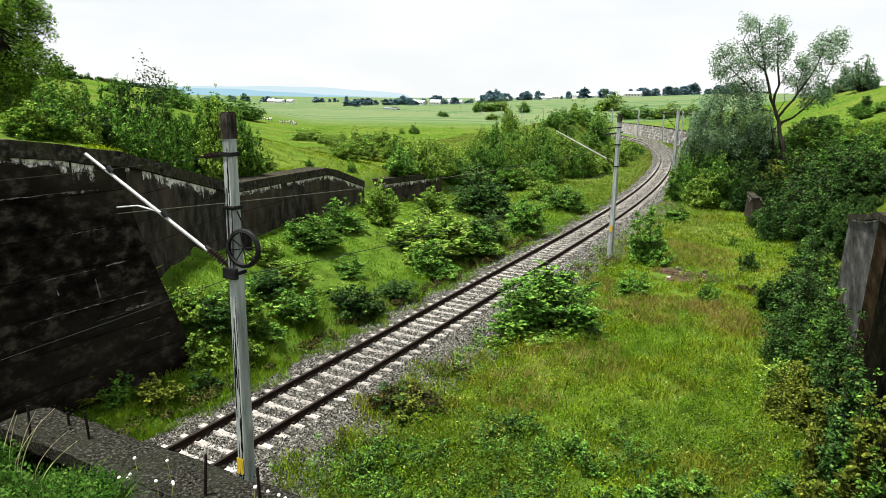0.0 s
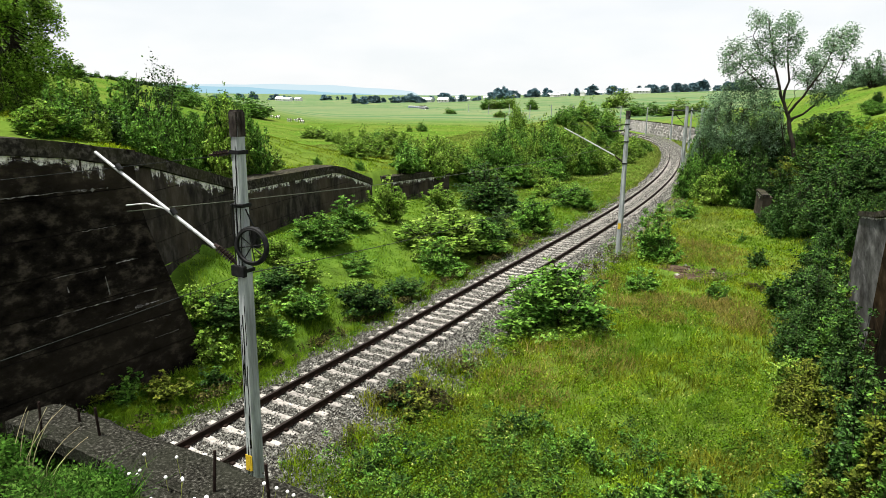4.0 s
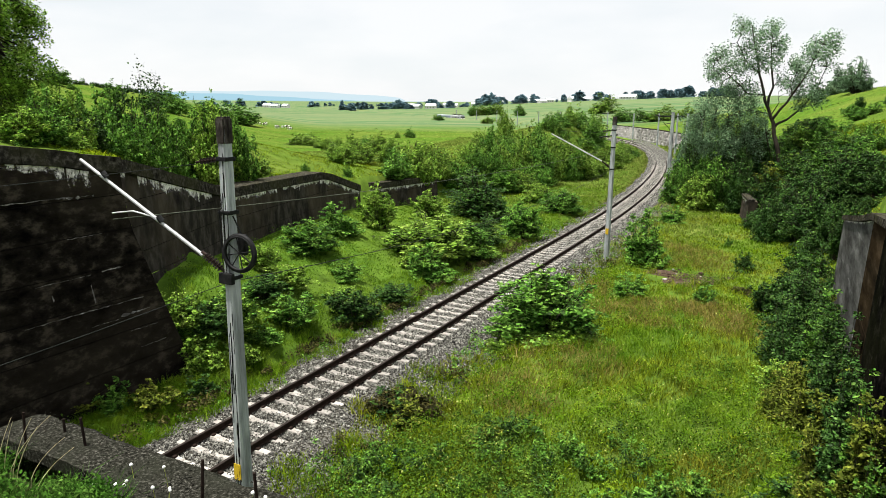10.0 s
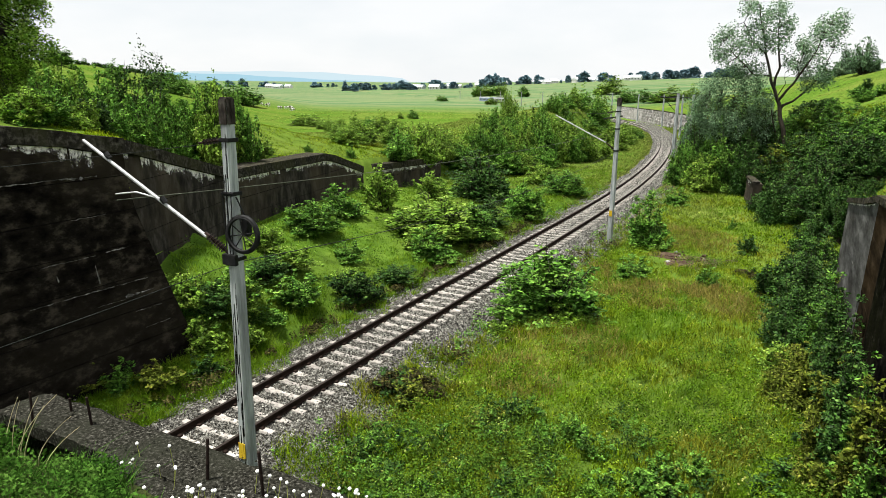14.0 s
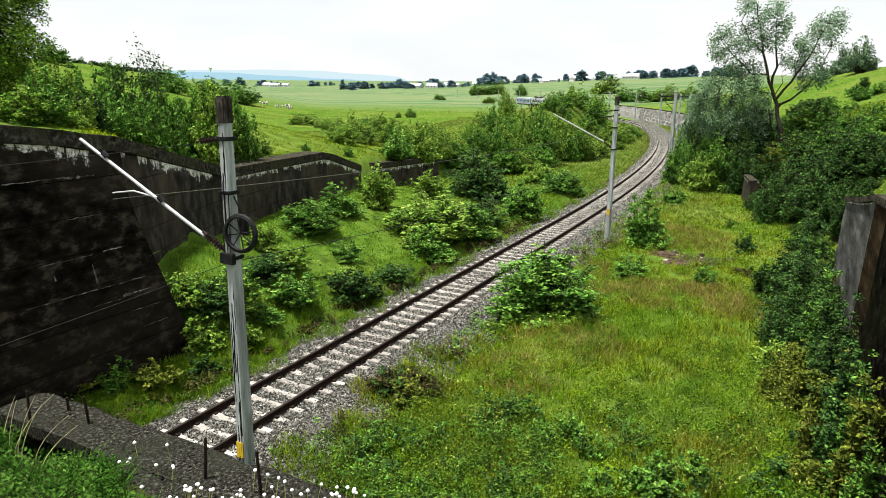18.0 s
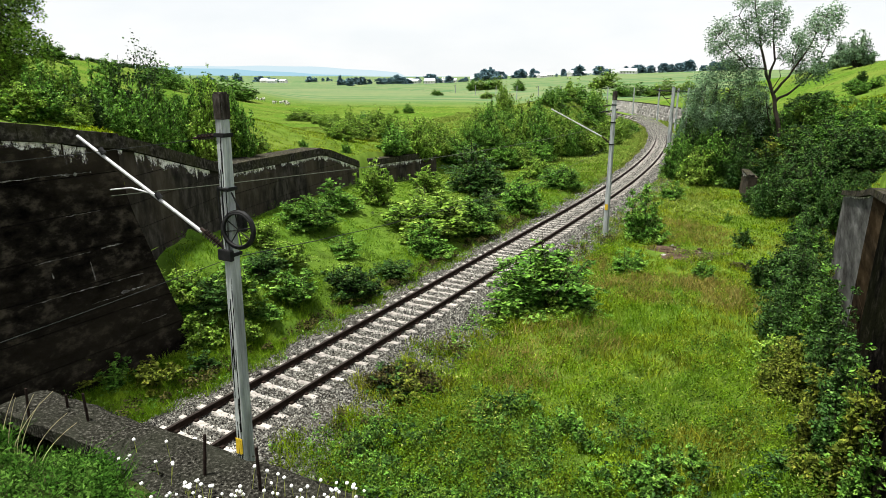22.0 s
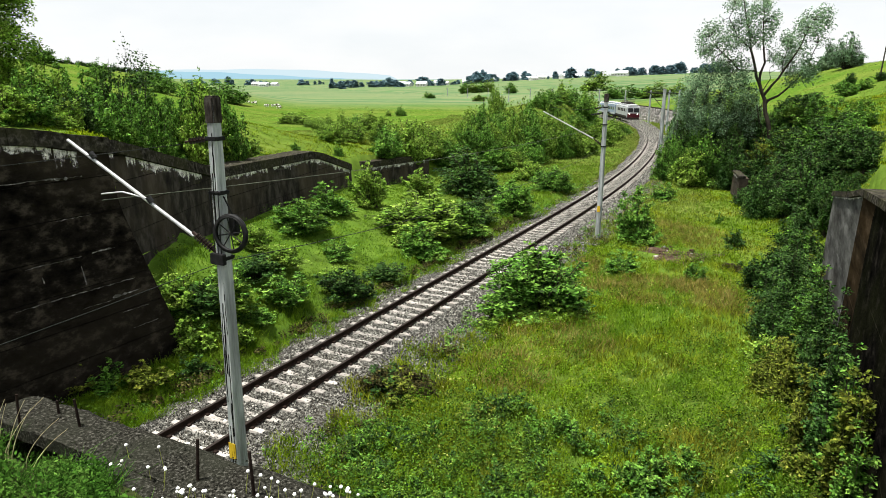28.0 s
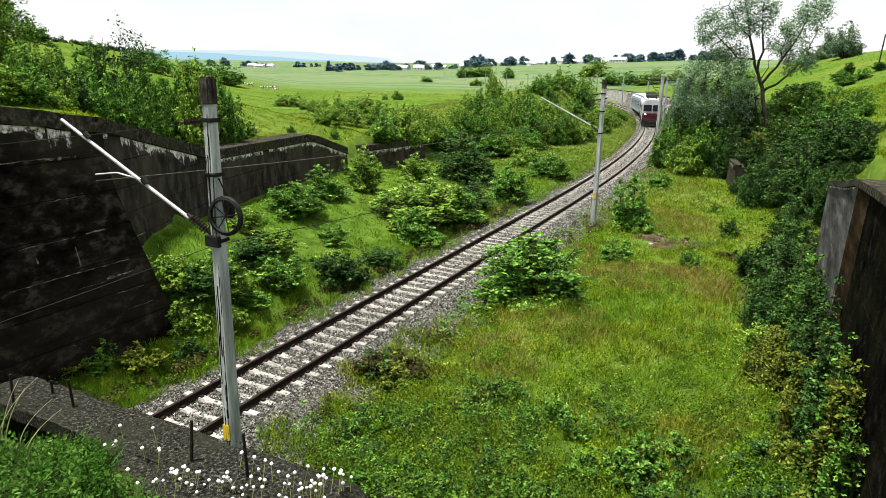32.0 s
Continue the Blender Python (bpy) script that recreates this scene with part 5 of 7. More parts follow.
SHRUBS_UPLAND += [
    (-91.3, 224.1, 1.41, 2.4, 0), (-94.9, 168.0, 1.01, 1.64, 2), (-100.2, 178.8, 1.7, 2.51, 0), (-99.3, 179.3, 1.54, 2.16, 2)]
SHRUBS_UPLAND += [
    (-14.0, 25.0, 2.4, 1.6, 1), (-13.1, 24.0, 1.9, 1.4, 0), (-13.5, 23.5, 1.8, 1.4, 0), (-12.4, 23.0, 1.5, 1.1, 1), (-11.7, 22.0, 0.75, 0.8, 1), (-14.7, 29.0, 2.8, 1.8, 0), (-14.5, 30.0, 3.3, 1.8, 0), (-13.8, 30.0, 3.4, 1.8, 2),
    (-13.5, 31.0, 3.5, 1.8, 0), (-12.7, 31.0, 3.3, 1.6, 2), (-12.0, 30.0, 2.5, 1.1, 2), (-12.9, 27.0, 1.8, 1.4, 2), (-13.9, 27.0, 1.4, 1.4, 0), (-12.3, 28.0, 2.2, 1.4, 2), (-11.6, 33.0, 3.5, 1.7, 1), (-10.8, 33.0, 3.9, 1.5, 1)]
SHRUBS_UPLAND += [
    (-10.0, 33.0, 3.7, 1.4, 0), (-11.7, 32.0, 2.9, 1.3, 0), (-9.7, 33.0, 2.6, 1.4, 0), (-14.3, 24.0, 0.9, 1.2, 0)]
SHRUBS_ABOVE = [
    (44, 72, 1.3, 2.4, 0), (50, 80, 1.5, 2.6, 0), (47, 84, 1.2, 2.2, 2), (54, 90, 1.6, 2.8, 0), (58, 88, 1.3, 2.4, 2), (41, 76, 1.2, 2.2, 0), (87, 152, 6.0, 6.5, 3), (84, 139, 6.4, 6.0, 3),
    (80, 146, 3.0, 4.0, 0)]
SHRUBS_BELT = [
    (-10.0, 74.7, 2.94, 4.69, 1), (-15.4, 97.0, 2.27, 4.05, 0), (-6.7, 73.5, 2.52, 3.68, 3), (-10.4, 89.9, 2.25, 3.0, 0), (-2.1, 54.5, 4.01, 3.68, 0), (-3.8, 50.6, 2.14, 2.56, 2), (-0.8, 59.3, 3.35, 3.0, 0), (-3.2, 52.3, 2.2, 2.2, 0),
    (1.3, 61.4, 2.44, 3.63, 2), (4.0, 65.9, 4.83, 4.44, 0), (6.7, 69.4, 5.38, 5.26, 0), (8.6, 89.7, 3.72, 2.38, 0), (10.0, 72.5, 5.87, 5.5, 0), (5.7, 66.5, 2.92, 6.18, 3), (13.5, 79.8, 5.7, 6.04, 0), (14.7, 77.9, 5.25, 3.94, 2)]
SHRUBS_BELT += [
    (16.3, 78.1, 4.21, 3.29, 1), (8.3, 69.1, 3.15, 5.25, 2), (18.5, 80.1, 3.1, 3.37, 1), (23.6, 93.1, 2.81, 3.12, 0), (27.6, 101.9, 2.9, 2.98, 0), (49.3, 214.2, 4.98, 5.33, 1), (2.7, 70.2, 1.47, 2.93, 0), (8.6, 58.6, 1.99, 2.98, 1),
    (-23.9, 117.1, 2.45, 5.88, 0), (16.8, 182.2, 9.6, 3.34, 0), (32.4, 146.7, 6.6, 6, 0), (30.5, 137.2, 6.2, 6, 1), (34.2, 156.2, 6.6, 6, 0), (28.2, 127.8, 5.2, 5, 2), (29.4, 148.5, 5.6, 6, 1), (27.0, 140.0, 4.6, 6, 0)]
SHRUBS_BELT += [
    (16.3, 101.2, 3.0, 3.6, 0), (19.2, 110.3, 2.9, 4, 0), (21.9, 119.5, 2.6, 4, 0), (24.4, 128.8, 2.9, 4.6, 0), (35.4, 146.1, 2.4, 4, 1), (28.8, 107.4, 2.4, 3.6, 1), (31.5, 116.8, 2.2, 3.4, 0), (25.9, 108.3, 3, 4.4, 0),
    (23, 109.1, 2.4, 4, 2), (17, 101, 2.5, 4, 0), (29, 106, 2.0, 3.2, 0), (23, 108, 1.5, 2.4, 1), (33, 117, 1.8, 3.0, 2), (27, 118, 1.4, 2.4, 0), (36, 128, 1.8, 3.2, 1), (30, 130, 1.6, 2.8, 2)]
SHRUBS_BELT += [
    (38, 140, 2.0, 3.4, 0), (15, 101, 1.5, 2.6, 0), (20, 115, 1.3, 2.2, 2), (100.0, 431.6, 10.7, 21.4, 3), (77.7, 292.9, 6.5, 9.7, 2), (83.6, 276.6, 6.2, 13.7, 0), (88, 268, 6, 12, 3), (94, 262, 6, 11, 0),
    (22, 478, 9, 9, 0), (28, 480, 7, 12, 0), (34, 480, 7.5, 13, 2), (40, 479, 7, 10, 0), (50.1, 438, 8, 9, 2), (-7.7, 170, 2.6, 3.0, 2), (-11, 171, 1.6, 2, 0), (-1.4, 340, 3.5, 6, 2)]
SHRUBS_BELT += [
    (20, 300, 3.5, 7, 0), (-72, 150, 4, 6, 2), (-66, 155, 4.5, 7, 2), (-62, 160, 4, 6, 0), (-68, 172, 6, 9, 2), (-60, 178, 6, 10, 2), (-84, 150, 5, 8, 2), (-55, 186, 6, 12, 2),
    (-78, 145, 1.5, 2, 2), (-50, 130, 1.6, 2.4, 2), (-42, 126, 1.4, 2.2, 0)]
SHRUBS_BELT += [
    (-7.1, 56.8, 2.24, 3.33, 0), (-4.5, 61.4, 2.57, 3.09, 1), (-1.5, 63.0, 2.48, 3.7, 0), (0.6, 63.4, 2.13, 3.2, 0), (-7.7, 51.3, 1.59, 2.58, 0), (-19.4, 108.7, 1.81, 3.63, 0), (5.0, 73.1, 2.44, 4.28, 1), (9.0, 79.1, 3.1, 3.96, 0),
    (13.2, 85.0, 3.55, 4.26, 1), (2.8, 63.4, 2.03, 3.21, 1)]
SHRUBS_FOOT = []
_foot = random.Random(41)
for _i in range(25):
    _s, _n = 12.4 + _i * 0.6 + _foot.uniform(-0.2, 0.2), 1.58 + _foot.uniform(-0.12, 0.12)
    _n += 0.2 * max(0.0, min(1.0, (18 - _s) / 4))
    _h = float(np.interp(_s, [12.4, 15, 19, 22, 25, 27.5], [4.0, 4.3, 3.9, 3.2, 3.0, 2.6])) * _foot.uniform(0.62, 1.0)
    if _i % 4 != 1:
        SHRUBS_FOOT.append((_s * HX + _n * NX, _s * HY + _n * NY, _h, _foot.uniform(0.8, 1.15) * (0.8 if _s < 17 else 1.0), _foot.choice((2, 5, 0, 5)) if _s < 18 else _foot.choice((2, 0, 5, 2))))
# the last two dark shrubs are added to fill a gap that is only shade
for _s, _n, _h, _w, _k in ((9.3, 0.9, 1.0, 1.1, 2), (10.2, 1.1, 1.1, 1.0, 5), (11.4, 1.25, 1.4, 1.0, 5), (12.9, 1.3, 0.9, 0.9, 5), (14.7, 1.3, 1.0, 0.9, 5), (16.0, 1.35, 1.4, 0.9, 5),
                           (18.8, 0.9, 1.1, 1.2, 5), (19.6, 0.6, 1.2, 1.3, 5), (20.4, 0.9, 1.7, 1.4, 5), (21.4, 0.4, 1.3, 1.4, 1), (22.3, 0.8, 2.0, 1.5, 2), (23.6, 0.5, 2.2, 1.6, 2), (25.0, 0.8, 2.5, 1.6, 2), (26.6, 0.9, 2.6, 1.6, 2), (28.4, 1.0, 2.5, 1.6, 2), (30.2, 1.2, 2.6, 1.5, 2), (31.8, 1.4, 3.0, 1.6, 2), (33.2, 1.0, 3.2, 1.8, 2)):
    SHRUBS_FOOT.append((_s * HX + _n * NX, _s * HY + _n * NY, _h, _w, _k))
LEAF_WORDS = ["mid-green leafy shrub", "bright green leafy shrub", "dark green dense shrub", "grey-green feathery shrub", "", "yellow-green dry-tipped shrub", "brown-green withered shrub"]


def wall_shrub(seed, material, height, width, leaf=0.078):
    """A shrub of true size whose shoots climb a wall; its leaves keep their shape whatever its height."""
    r = np.random.default_rng(seed)
    root = new("shrub")
    ls, segs = spray_set(r, 46, 6, 0.07)
    grow = lambda p: Vector((p.x * width, p.y * width, p.z * height))
    bm = bmesh.new()
    for p, q, w in segs:
        bm_tube(bm, grow(p), grow(q), w * 1.4, w, 4, False)
    tagged(part("stem", bm, M_BARK, root), kind="stuff")
    q = 0.09 + 0.05 * width
    lumps = [(x * width, y * width, z * height, q * k / 0.07, q * k / 0.07, q * k / 0.09) for x, y, z, k, _, _ in ls]
    part("foliage", quads_mesh("foliage", leaf_cloud(r, int(1500 + 1300 * width * height), leaf, lumps), material), None, root)
    return root


def drop(templates):
    for t in templates:
        for o in (*t.children_recursive, t):
            bpy.data.objects.remove(o)


def build_shrubs():
    sizes = ((1.2, 3000, 0.060, 36), (2.4, 6600, 0.043, 58), (5.5, 12500, 0.033, 100))
    near = {(k, j): shrub_template(20 + 10 * k + j, M_LEAF[k], n, leaf, lumps=lumps, sprays=True) for k in range(4) for j, (_, n, leaf, lumps) in enumerate(sizes)}
    for j, (_, n, leaf, lumps) in enumerate(sizes):
        near[5, j] = shrub_template(120 + j, M_LEAF[5], n, leaf, lumps=lumps, sprays=True)
        near[6, j] = shrub_template(130 + j, M_LEAF[6], n, leaf, lumps=lumps, sprays=True)
    near["blossom"] = shrub_template(99, M_LEAF[1], 26000, 0.021, lumps=100, flowers=200, sprays=True)
    rnd = random.Random(12)
    # light leaf clouds for the far thickets, which are joined into one
    r = np.random.default_rng(61)
    cloud = {(k, j): leaf_cloud(r, 5200, 0.046, spray_set(r, 70, 6, 0.07)[0]) for k in range(4) for j in range(3)}
    far = {k: [] for k in range(4)}

    def split(rows):
        """Large thickets grow as several shrubs that overlap."""
        for x, y, h, w, k in rows:
            if w > 3.9 and math.hypot(x, y) < 110 and (x, y) not in ((3.8, 24.0), (0.7, 35.0), (3.2, 47.6)):
                for i in range(4):
                    a = i * 1.57 + rnd.uniform(-.5, .5)
                    yield x + 0.30 * w * math.cos(a), y + 0.30 * w * math.sin(a), h * rnd.uniform(0.6, 1.0), w * rnd.uniform(0.48, 0.66), k if rnd.random() < 0.7 else rnd.choice((0, 2, 2, 2))
            else:
                yield x, y, h, w, k
    for where, words, group in ((SHRUBS_LEFT, "in the grass beside the track", "shrubs left of the track"), (SHRUBS_RIGHT, "on the grassy floor of the cutting", "shrubs right of the track"),
                                (SHRUBS_UPLAND, "on the slope above the wall", "shrubs above the wall"), (SHRUBS_BANK, "on the bank above the cutting", "shrubs on the right bank"), (SHRUBS_ABOVE, "on the grassy hill above the cutting", "shrubs on the hill"), (SHRUBS_FOOT, "at the foot of the grey concrete wall", "shrubs at the wall"), (SHRUBS_BELT, "in the belt along the meadow", "shrub belt")):
        for x, y, h, w, k in list(split(where)):
            off = float(track_field(np.array([x]), np.array([y]))[0][0])
            short = w * 0.5 + 1.9 - abs(off)
            if short > 0 and w > 1.9:
                _, along = on_line(x * HX + y * HY)
                x, y = x + math.copysign(short, off) * math.cos(along), y - math.copysign(short, off) * math.sin(along)
            if where is SHRUBS_BELT:
                # brighter leaf kinds stand in for distance haze over the belt
                k = {2: 0, 3: 1, 0: rnd.choice((0, 1, 1, 1))}.get(k, k)
            if where is SHRUBS_UPLAND and k == 2 and y < 60:
                k = rnd.choice((2, 0, 0))
            if where is SHRUBS_FOOT:
                ob = wall_shrub(int(1000 * h + 100 * w), M_LEAF[k], h * 1.1, w * 1.25)
                ob.matrix_basis = Matrix.Translation((x, y, gz(x, y) - 0.05)) @ pose(0, 0, 0, 0, 0, rnd.uniform(0, 360))
                tagged(ob, LEAF_WORDS[k] + " " + words, "shrub", group)
                continue
            big = max(w, 0.9 * h)
            t = near[k, 0 if big < 1.4 else 1 if big < 2.7 else 2] if (x, y) != (0.7, 35.0) else near["blossom"]
            m = Matrix.Translation((x, y, gz(x, y) - 0.05)) @ pose(0, 0, 0, 0, 0, rnd.uniform(0, 360)) @ Matrix.Diagonal((w * 1.25, w * 1.25, h * (1.1), 1))
            if where is SHRUBS_BELT and y > 73 and k < 4:
                a = np.array(m)
                far[k].append(cloud[k, rnd.randrange(3)] @ a[:3, :3].T.astype(float) + a[:3, 3])
                continue
            ob = copy_thing(t, m)
            tagged(ob, LEAF_WORDS[k] + " " + words, "shrub", group)
    drop(near.values())
    kinds = [k for k in far if far[k]]
    me = quads_mesh("far_shrubs", np.concatenate([np.concatenate(far[k]) for k in kinds]), M_LEAF[kinds[0]])
    for k in kinds[1:]:
        me.materials.append(M_LEAF[k])
    me.polygons.foreach_set("material_index", np.concatenate([np.full(sum(len(a) for a in far[k]), i, np.int32) for i, k in enumerate(kinds)]))
    tagged(new("far_shrubs", me), "far thickets of green shrubs on the banks and fields", "shrubs", kind="stuff")


def willow():
    """Forked leaning willow with open clumps of narrow leaves; x to the right of the view, z above the eye's level."""
    r = np.random.default_rng(4)
    size = 1.2
    at = Vector((27.0, 56.52, gz(27.0, 56.52)))
    root = tagged(new("willow_tree"), "tall loose grey-green willow with dark forked stems", "tree")
    up = (8.3 - at.z) / size
    limbs = [
        (0.17, 0.0, [(1.3, -8.6), (1.17, -5.3), (0.84, -2.8), (0.4, -1.1), (0.0, -0.15), (-0.4, 0.95), (-0.82, 2.25), (-1.15, 3.75), (-1.55, 5.4)]),
        (0.09, 0.3, [(0.0, 0.0), (0.15, 1.33), (-0.14, 3.0), (-0.26, 4.9)]),
        (0.09, -0.4, [(0.5, -0.8), (0.74, -0.15), (1.31, 0.74), (2.05, 2.05), (2.34, 2.95), (2.8, 4.0)]),
        (0.09, 0.4, [(0.73, -1.32), (1.2, -0.86), (1.92, -0.14), (2.77, 1.07), (3.2, 2.6)]),
        (0.07, 0.5, [(0.9, -5.0), (0.37, -3.0), (-0.05, -1.5), (-0.2, -0.2)]),
        (0.07, -0.5, [(-0.41, 0.77), (-1.41, 0.84), (-2.6, 2.0), (-3.5, 3.05)]),
        (0.06, 0.6, [(-0.14, -0.66), (-1.18, -0.22), (-2.5, -0.7), (-4.2, -0.5)]),
        (0.05, -0.3, [(-0.82, 2.26), (-1.76, 3.1), (-2.4, 4.3), (-2.1, 5.2)]),
        (0.035, 0.2, [(0.3, -0.6), (0.62, 0.3), (0.5, 1.0)]), (0.03, -0.6, [(1.31, 0.74), (1.3, 1.6), (1.4, 2.7)])]
    bm, J, stem = bmesh.new(), [], []
    for thick, drift, way in limbs:
        pts = [Vector((x, drift * min(1.0, i * 0.5) + 0.08 * math.sin(5 * i + x), up + z)) for i, (x, z) in enumerate(way)]
        if stem:
            pts[0] = min(stem, key=lambda v: (v - pts[0]).length)
        for i, (p, q) in enumerate(zip(pts, pts[1:])):
            t0, t1 = i / (len(pts) - 1), (i + 1) / (len(pts) - 1)
            mid = p.lerp(q, 0.5) + Vector((r.normal() * 0.05, r.normal() * 0.05, 0))
            w0, w1 = thick * (1.05 - 0.85 * t0), thick * (1.05 - 0.85 * t1)
            stem += [p.lerp(mid, v) for v in (0, 0.25, 0.5, 0.75)] + [mid.lerp(q, v) for v in (0, 0.25, 0.5, 0.75, 1)]
            bm_tube(bm, p, mid, w0, (w0 + w1) / 2, 8, False)
            bm_tube(bm, mid, q, (w0 + w1) / 2, w1, 8, False)
            if way[i][1] > -1.5:
                J += [mid, q]
    part("trunk", bm, M_BARK, root, smooth=True)
    # clumps: x, z, half width, half height
    clumps = ((-2.1, 5.2, 0.7, 0.75), (-1.45, 4.3, 0.9, 0.7), (-0.5, 5.0, 0.7, 0.65), (0.0, 3.9, 0.7, 0.6), (-1.1, 3.4, 0.7, 0.6), (-0.4, 2.8, 0.75, 0.5), (-3.45, 3.2, 0.75, 0.75), (-3.55, 2.3, 0.65, 0.65),
              (-2.55, 3.4, 0.6, 0.55), (-2.1, 2.45, 0.75, 0.55), (-1.65, 1.5, 1.0, 0.55), (-2.7, 1.35, 0.75, 0.45), (-3.0, 0.4, 1.2, 0.65), (-1.5, 0.4, 1.0, 0.6), (-2.5, -0.6, 1.4, 0.7), (-4.1, -0.35, 0.75, 0.6),
              (-4.75, -0.75, 0.55, 0.7), (0.75, 1.7, 0.4, 0.4), (1.3, 2.8, 0.4, 0.35), (1.8, 2.6, 0.55, 0.5), (2.1, 1.85, 0.55, 0.4), (1.3, 1.5, 0.5, 0.35), (1.65, 1.05, 0.7, 0.35), (2.45, 4.0, 0.7, 0.6),
              (3.25, 4.15, 0.5, 0.5), (2.4, 3.3, 0.5, 0.3), (3.3, 3.1, 0.55, 0.55), (2.8, 1.35, 0.5, 0.5), (3.05, 0.6, 0.4, 0.3), (-3.4, -1.6, 1.2, 0.8), (-1.9, -1.9, 1.0, 0.8), (1.9, 0.2, 0.5, 0.3), (-0.9, -1.0, 0.9, 0.6), (-2.9, -2.6, 1.6, 0.8), (-4.4, -1.9, 0.9, 0.8), (-1.0, -2.9, 0.9, 0.8))
    lumps = []
    for x, z, w, h in clumps:
        for _ in range(int(5 + 18 * w * h)):
            q = r.uniform(0.26, 0.52)
            lumps.append((x + r.uniform(-1, 1) * w * 0.9, r.normal() * 0.8, up + z + r.uniform(-1, 1) * h * 0.9, q, q, q * 1.25))
    bm = bmesh.new()
    for l in lumps:
        c = Vector(l[:3])
        e = min(J, key=lambda p: (p - c).length)
        m = e.lerp(c, 0.5) + Vector((0, 0, 0.15))
        bm_tube(bm, e, m, 0.016, 0.011, 5, False)
        bm_tube(bm, m, c, 0.011, 0.005, 4, False)
    tagged(part("branch", bm, M_BARK, root), kind="stuff")
    part("crown", quads_mesh("crown", leaf_cloud(r, 42000, 0.105, lumps, hang=0.5), M_LEAF[3]), None, root)
    root.matrix_basis = Matrix.Translation(at) @ pose(0, 0, 0, 0, 0, -27) @ Matrix.Scale(size, 4)


def build_trees():
    z = gz
    willow()
    tree("deciduous_tree", "big bright green broadleaf tree above the wall", (-17.6, 26.2, z(-17.6, 26.2) - 0.2), 6.8, 6.4, 6, M_LEAF[7], 90000, 0.088, lumps=300, low=0.02, trunk=0.18)
    tree("deciduous_tree", "thin sparse young tree on the slope", (-13.1, 30.4, z(-13.1, 30.4) - 0.2), 10.1 - z(-13.1, 30.4), 2.2, 7, M_LEAF[2], 1000, 0.10, lumps=16, low=0.5, trunk=0.05, bare=3)


# ---------------------------------------------------------------- grass
def blades(r, px, py, pz, height, width, lean=0.45):
    """Bent pointed blades: two triangles each, as one four-cornered face."""
    k = len(px)
    a = r.uniform(0, 6.28, k)
    h = height * r.uniform(0.5, 1.3, k)
    dx, dy = np.cos(a), np.sin(a)
    lx, ly = r.normal(0, lean, k) * h, r.normal(0, lean, k) * h
    base = np.stack([px, py, pz - 0.03], -1)
    side = np.stack([dx, dy, np.zeros(k)], -1) * (width * r.uniform(0.6, 1.4, k))[:, None]
    tip = base + np.stack([lx, ly, h], -1)
    mid = base + np.stack([lx * 0.35, ly * 0.35, h * 0.6], -1)
    return np.stack([base - side * 0.5, mid + side * 0.5, tip, mid - side * 0.5], 1)


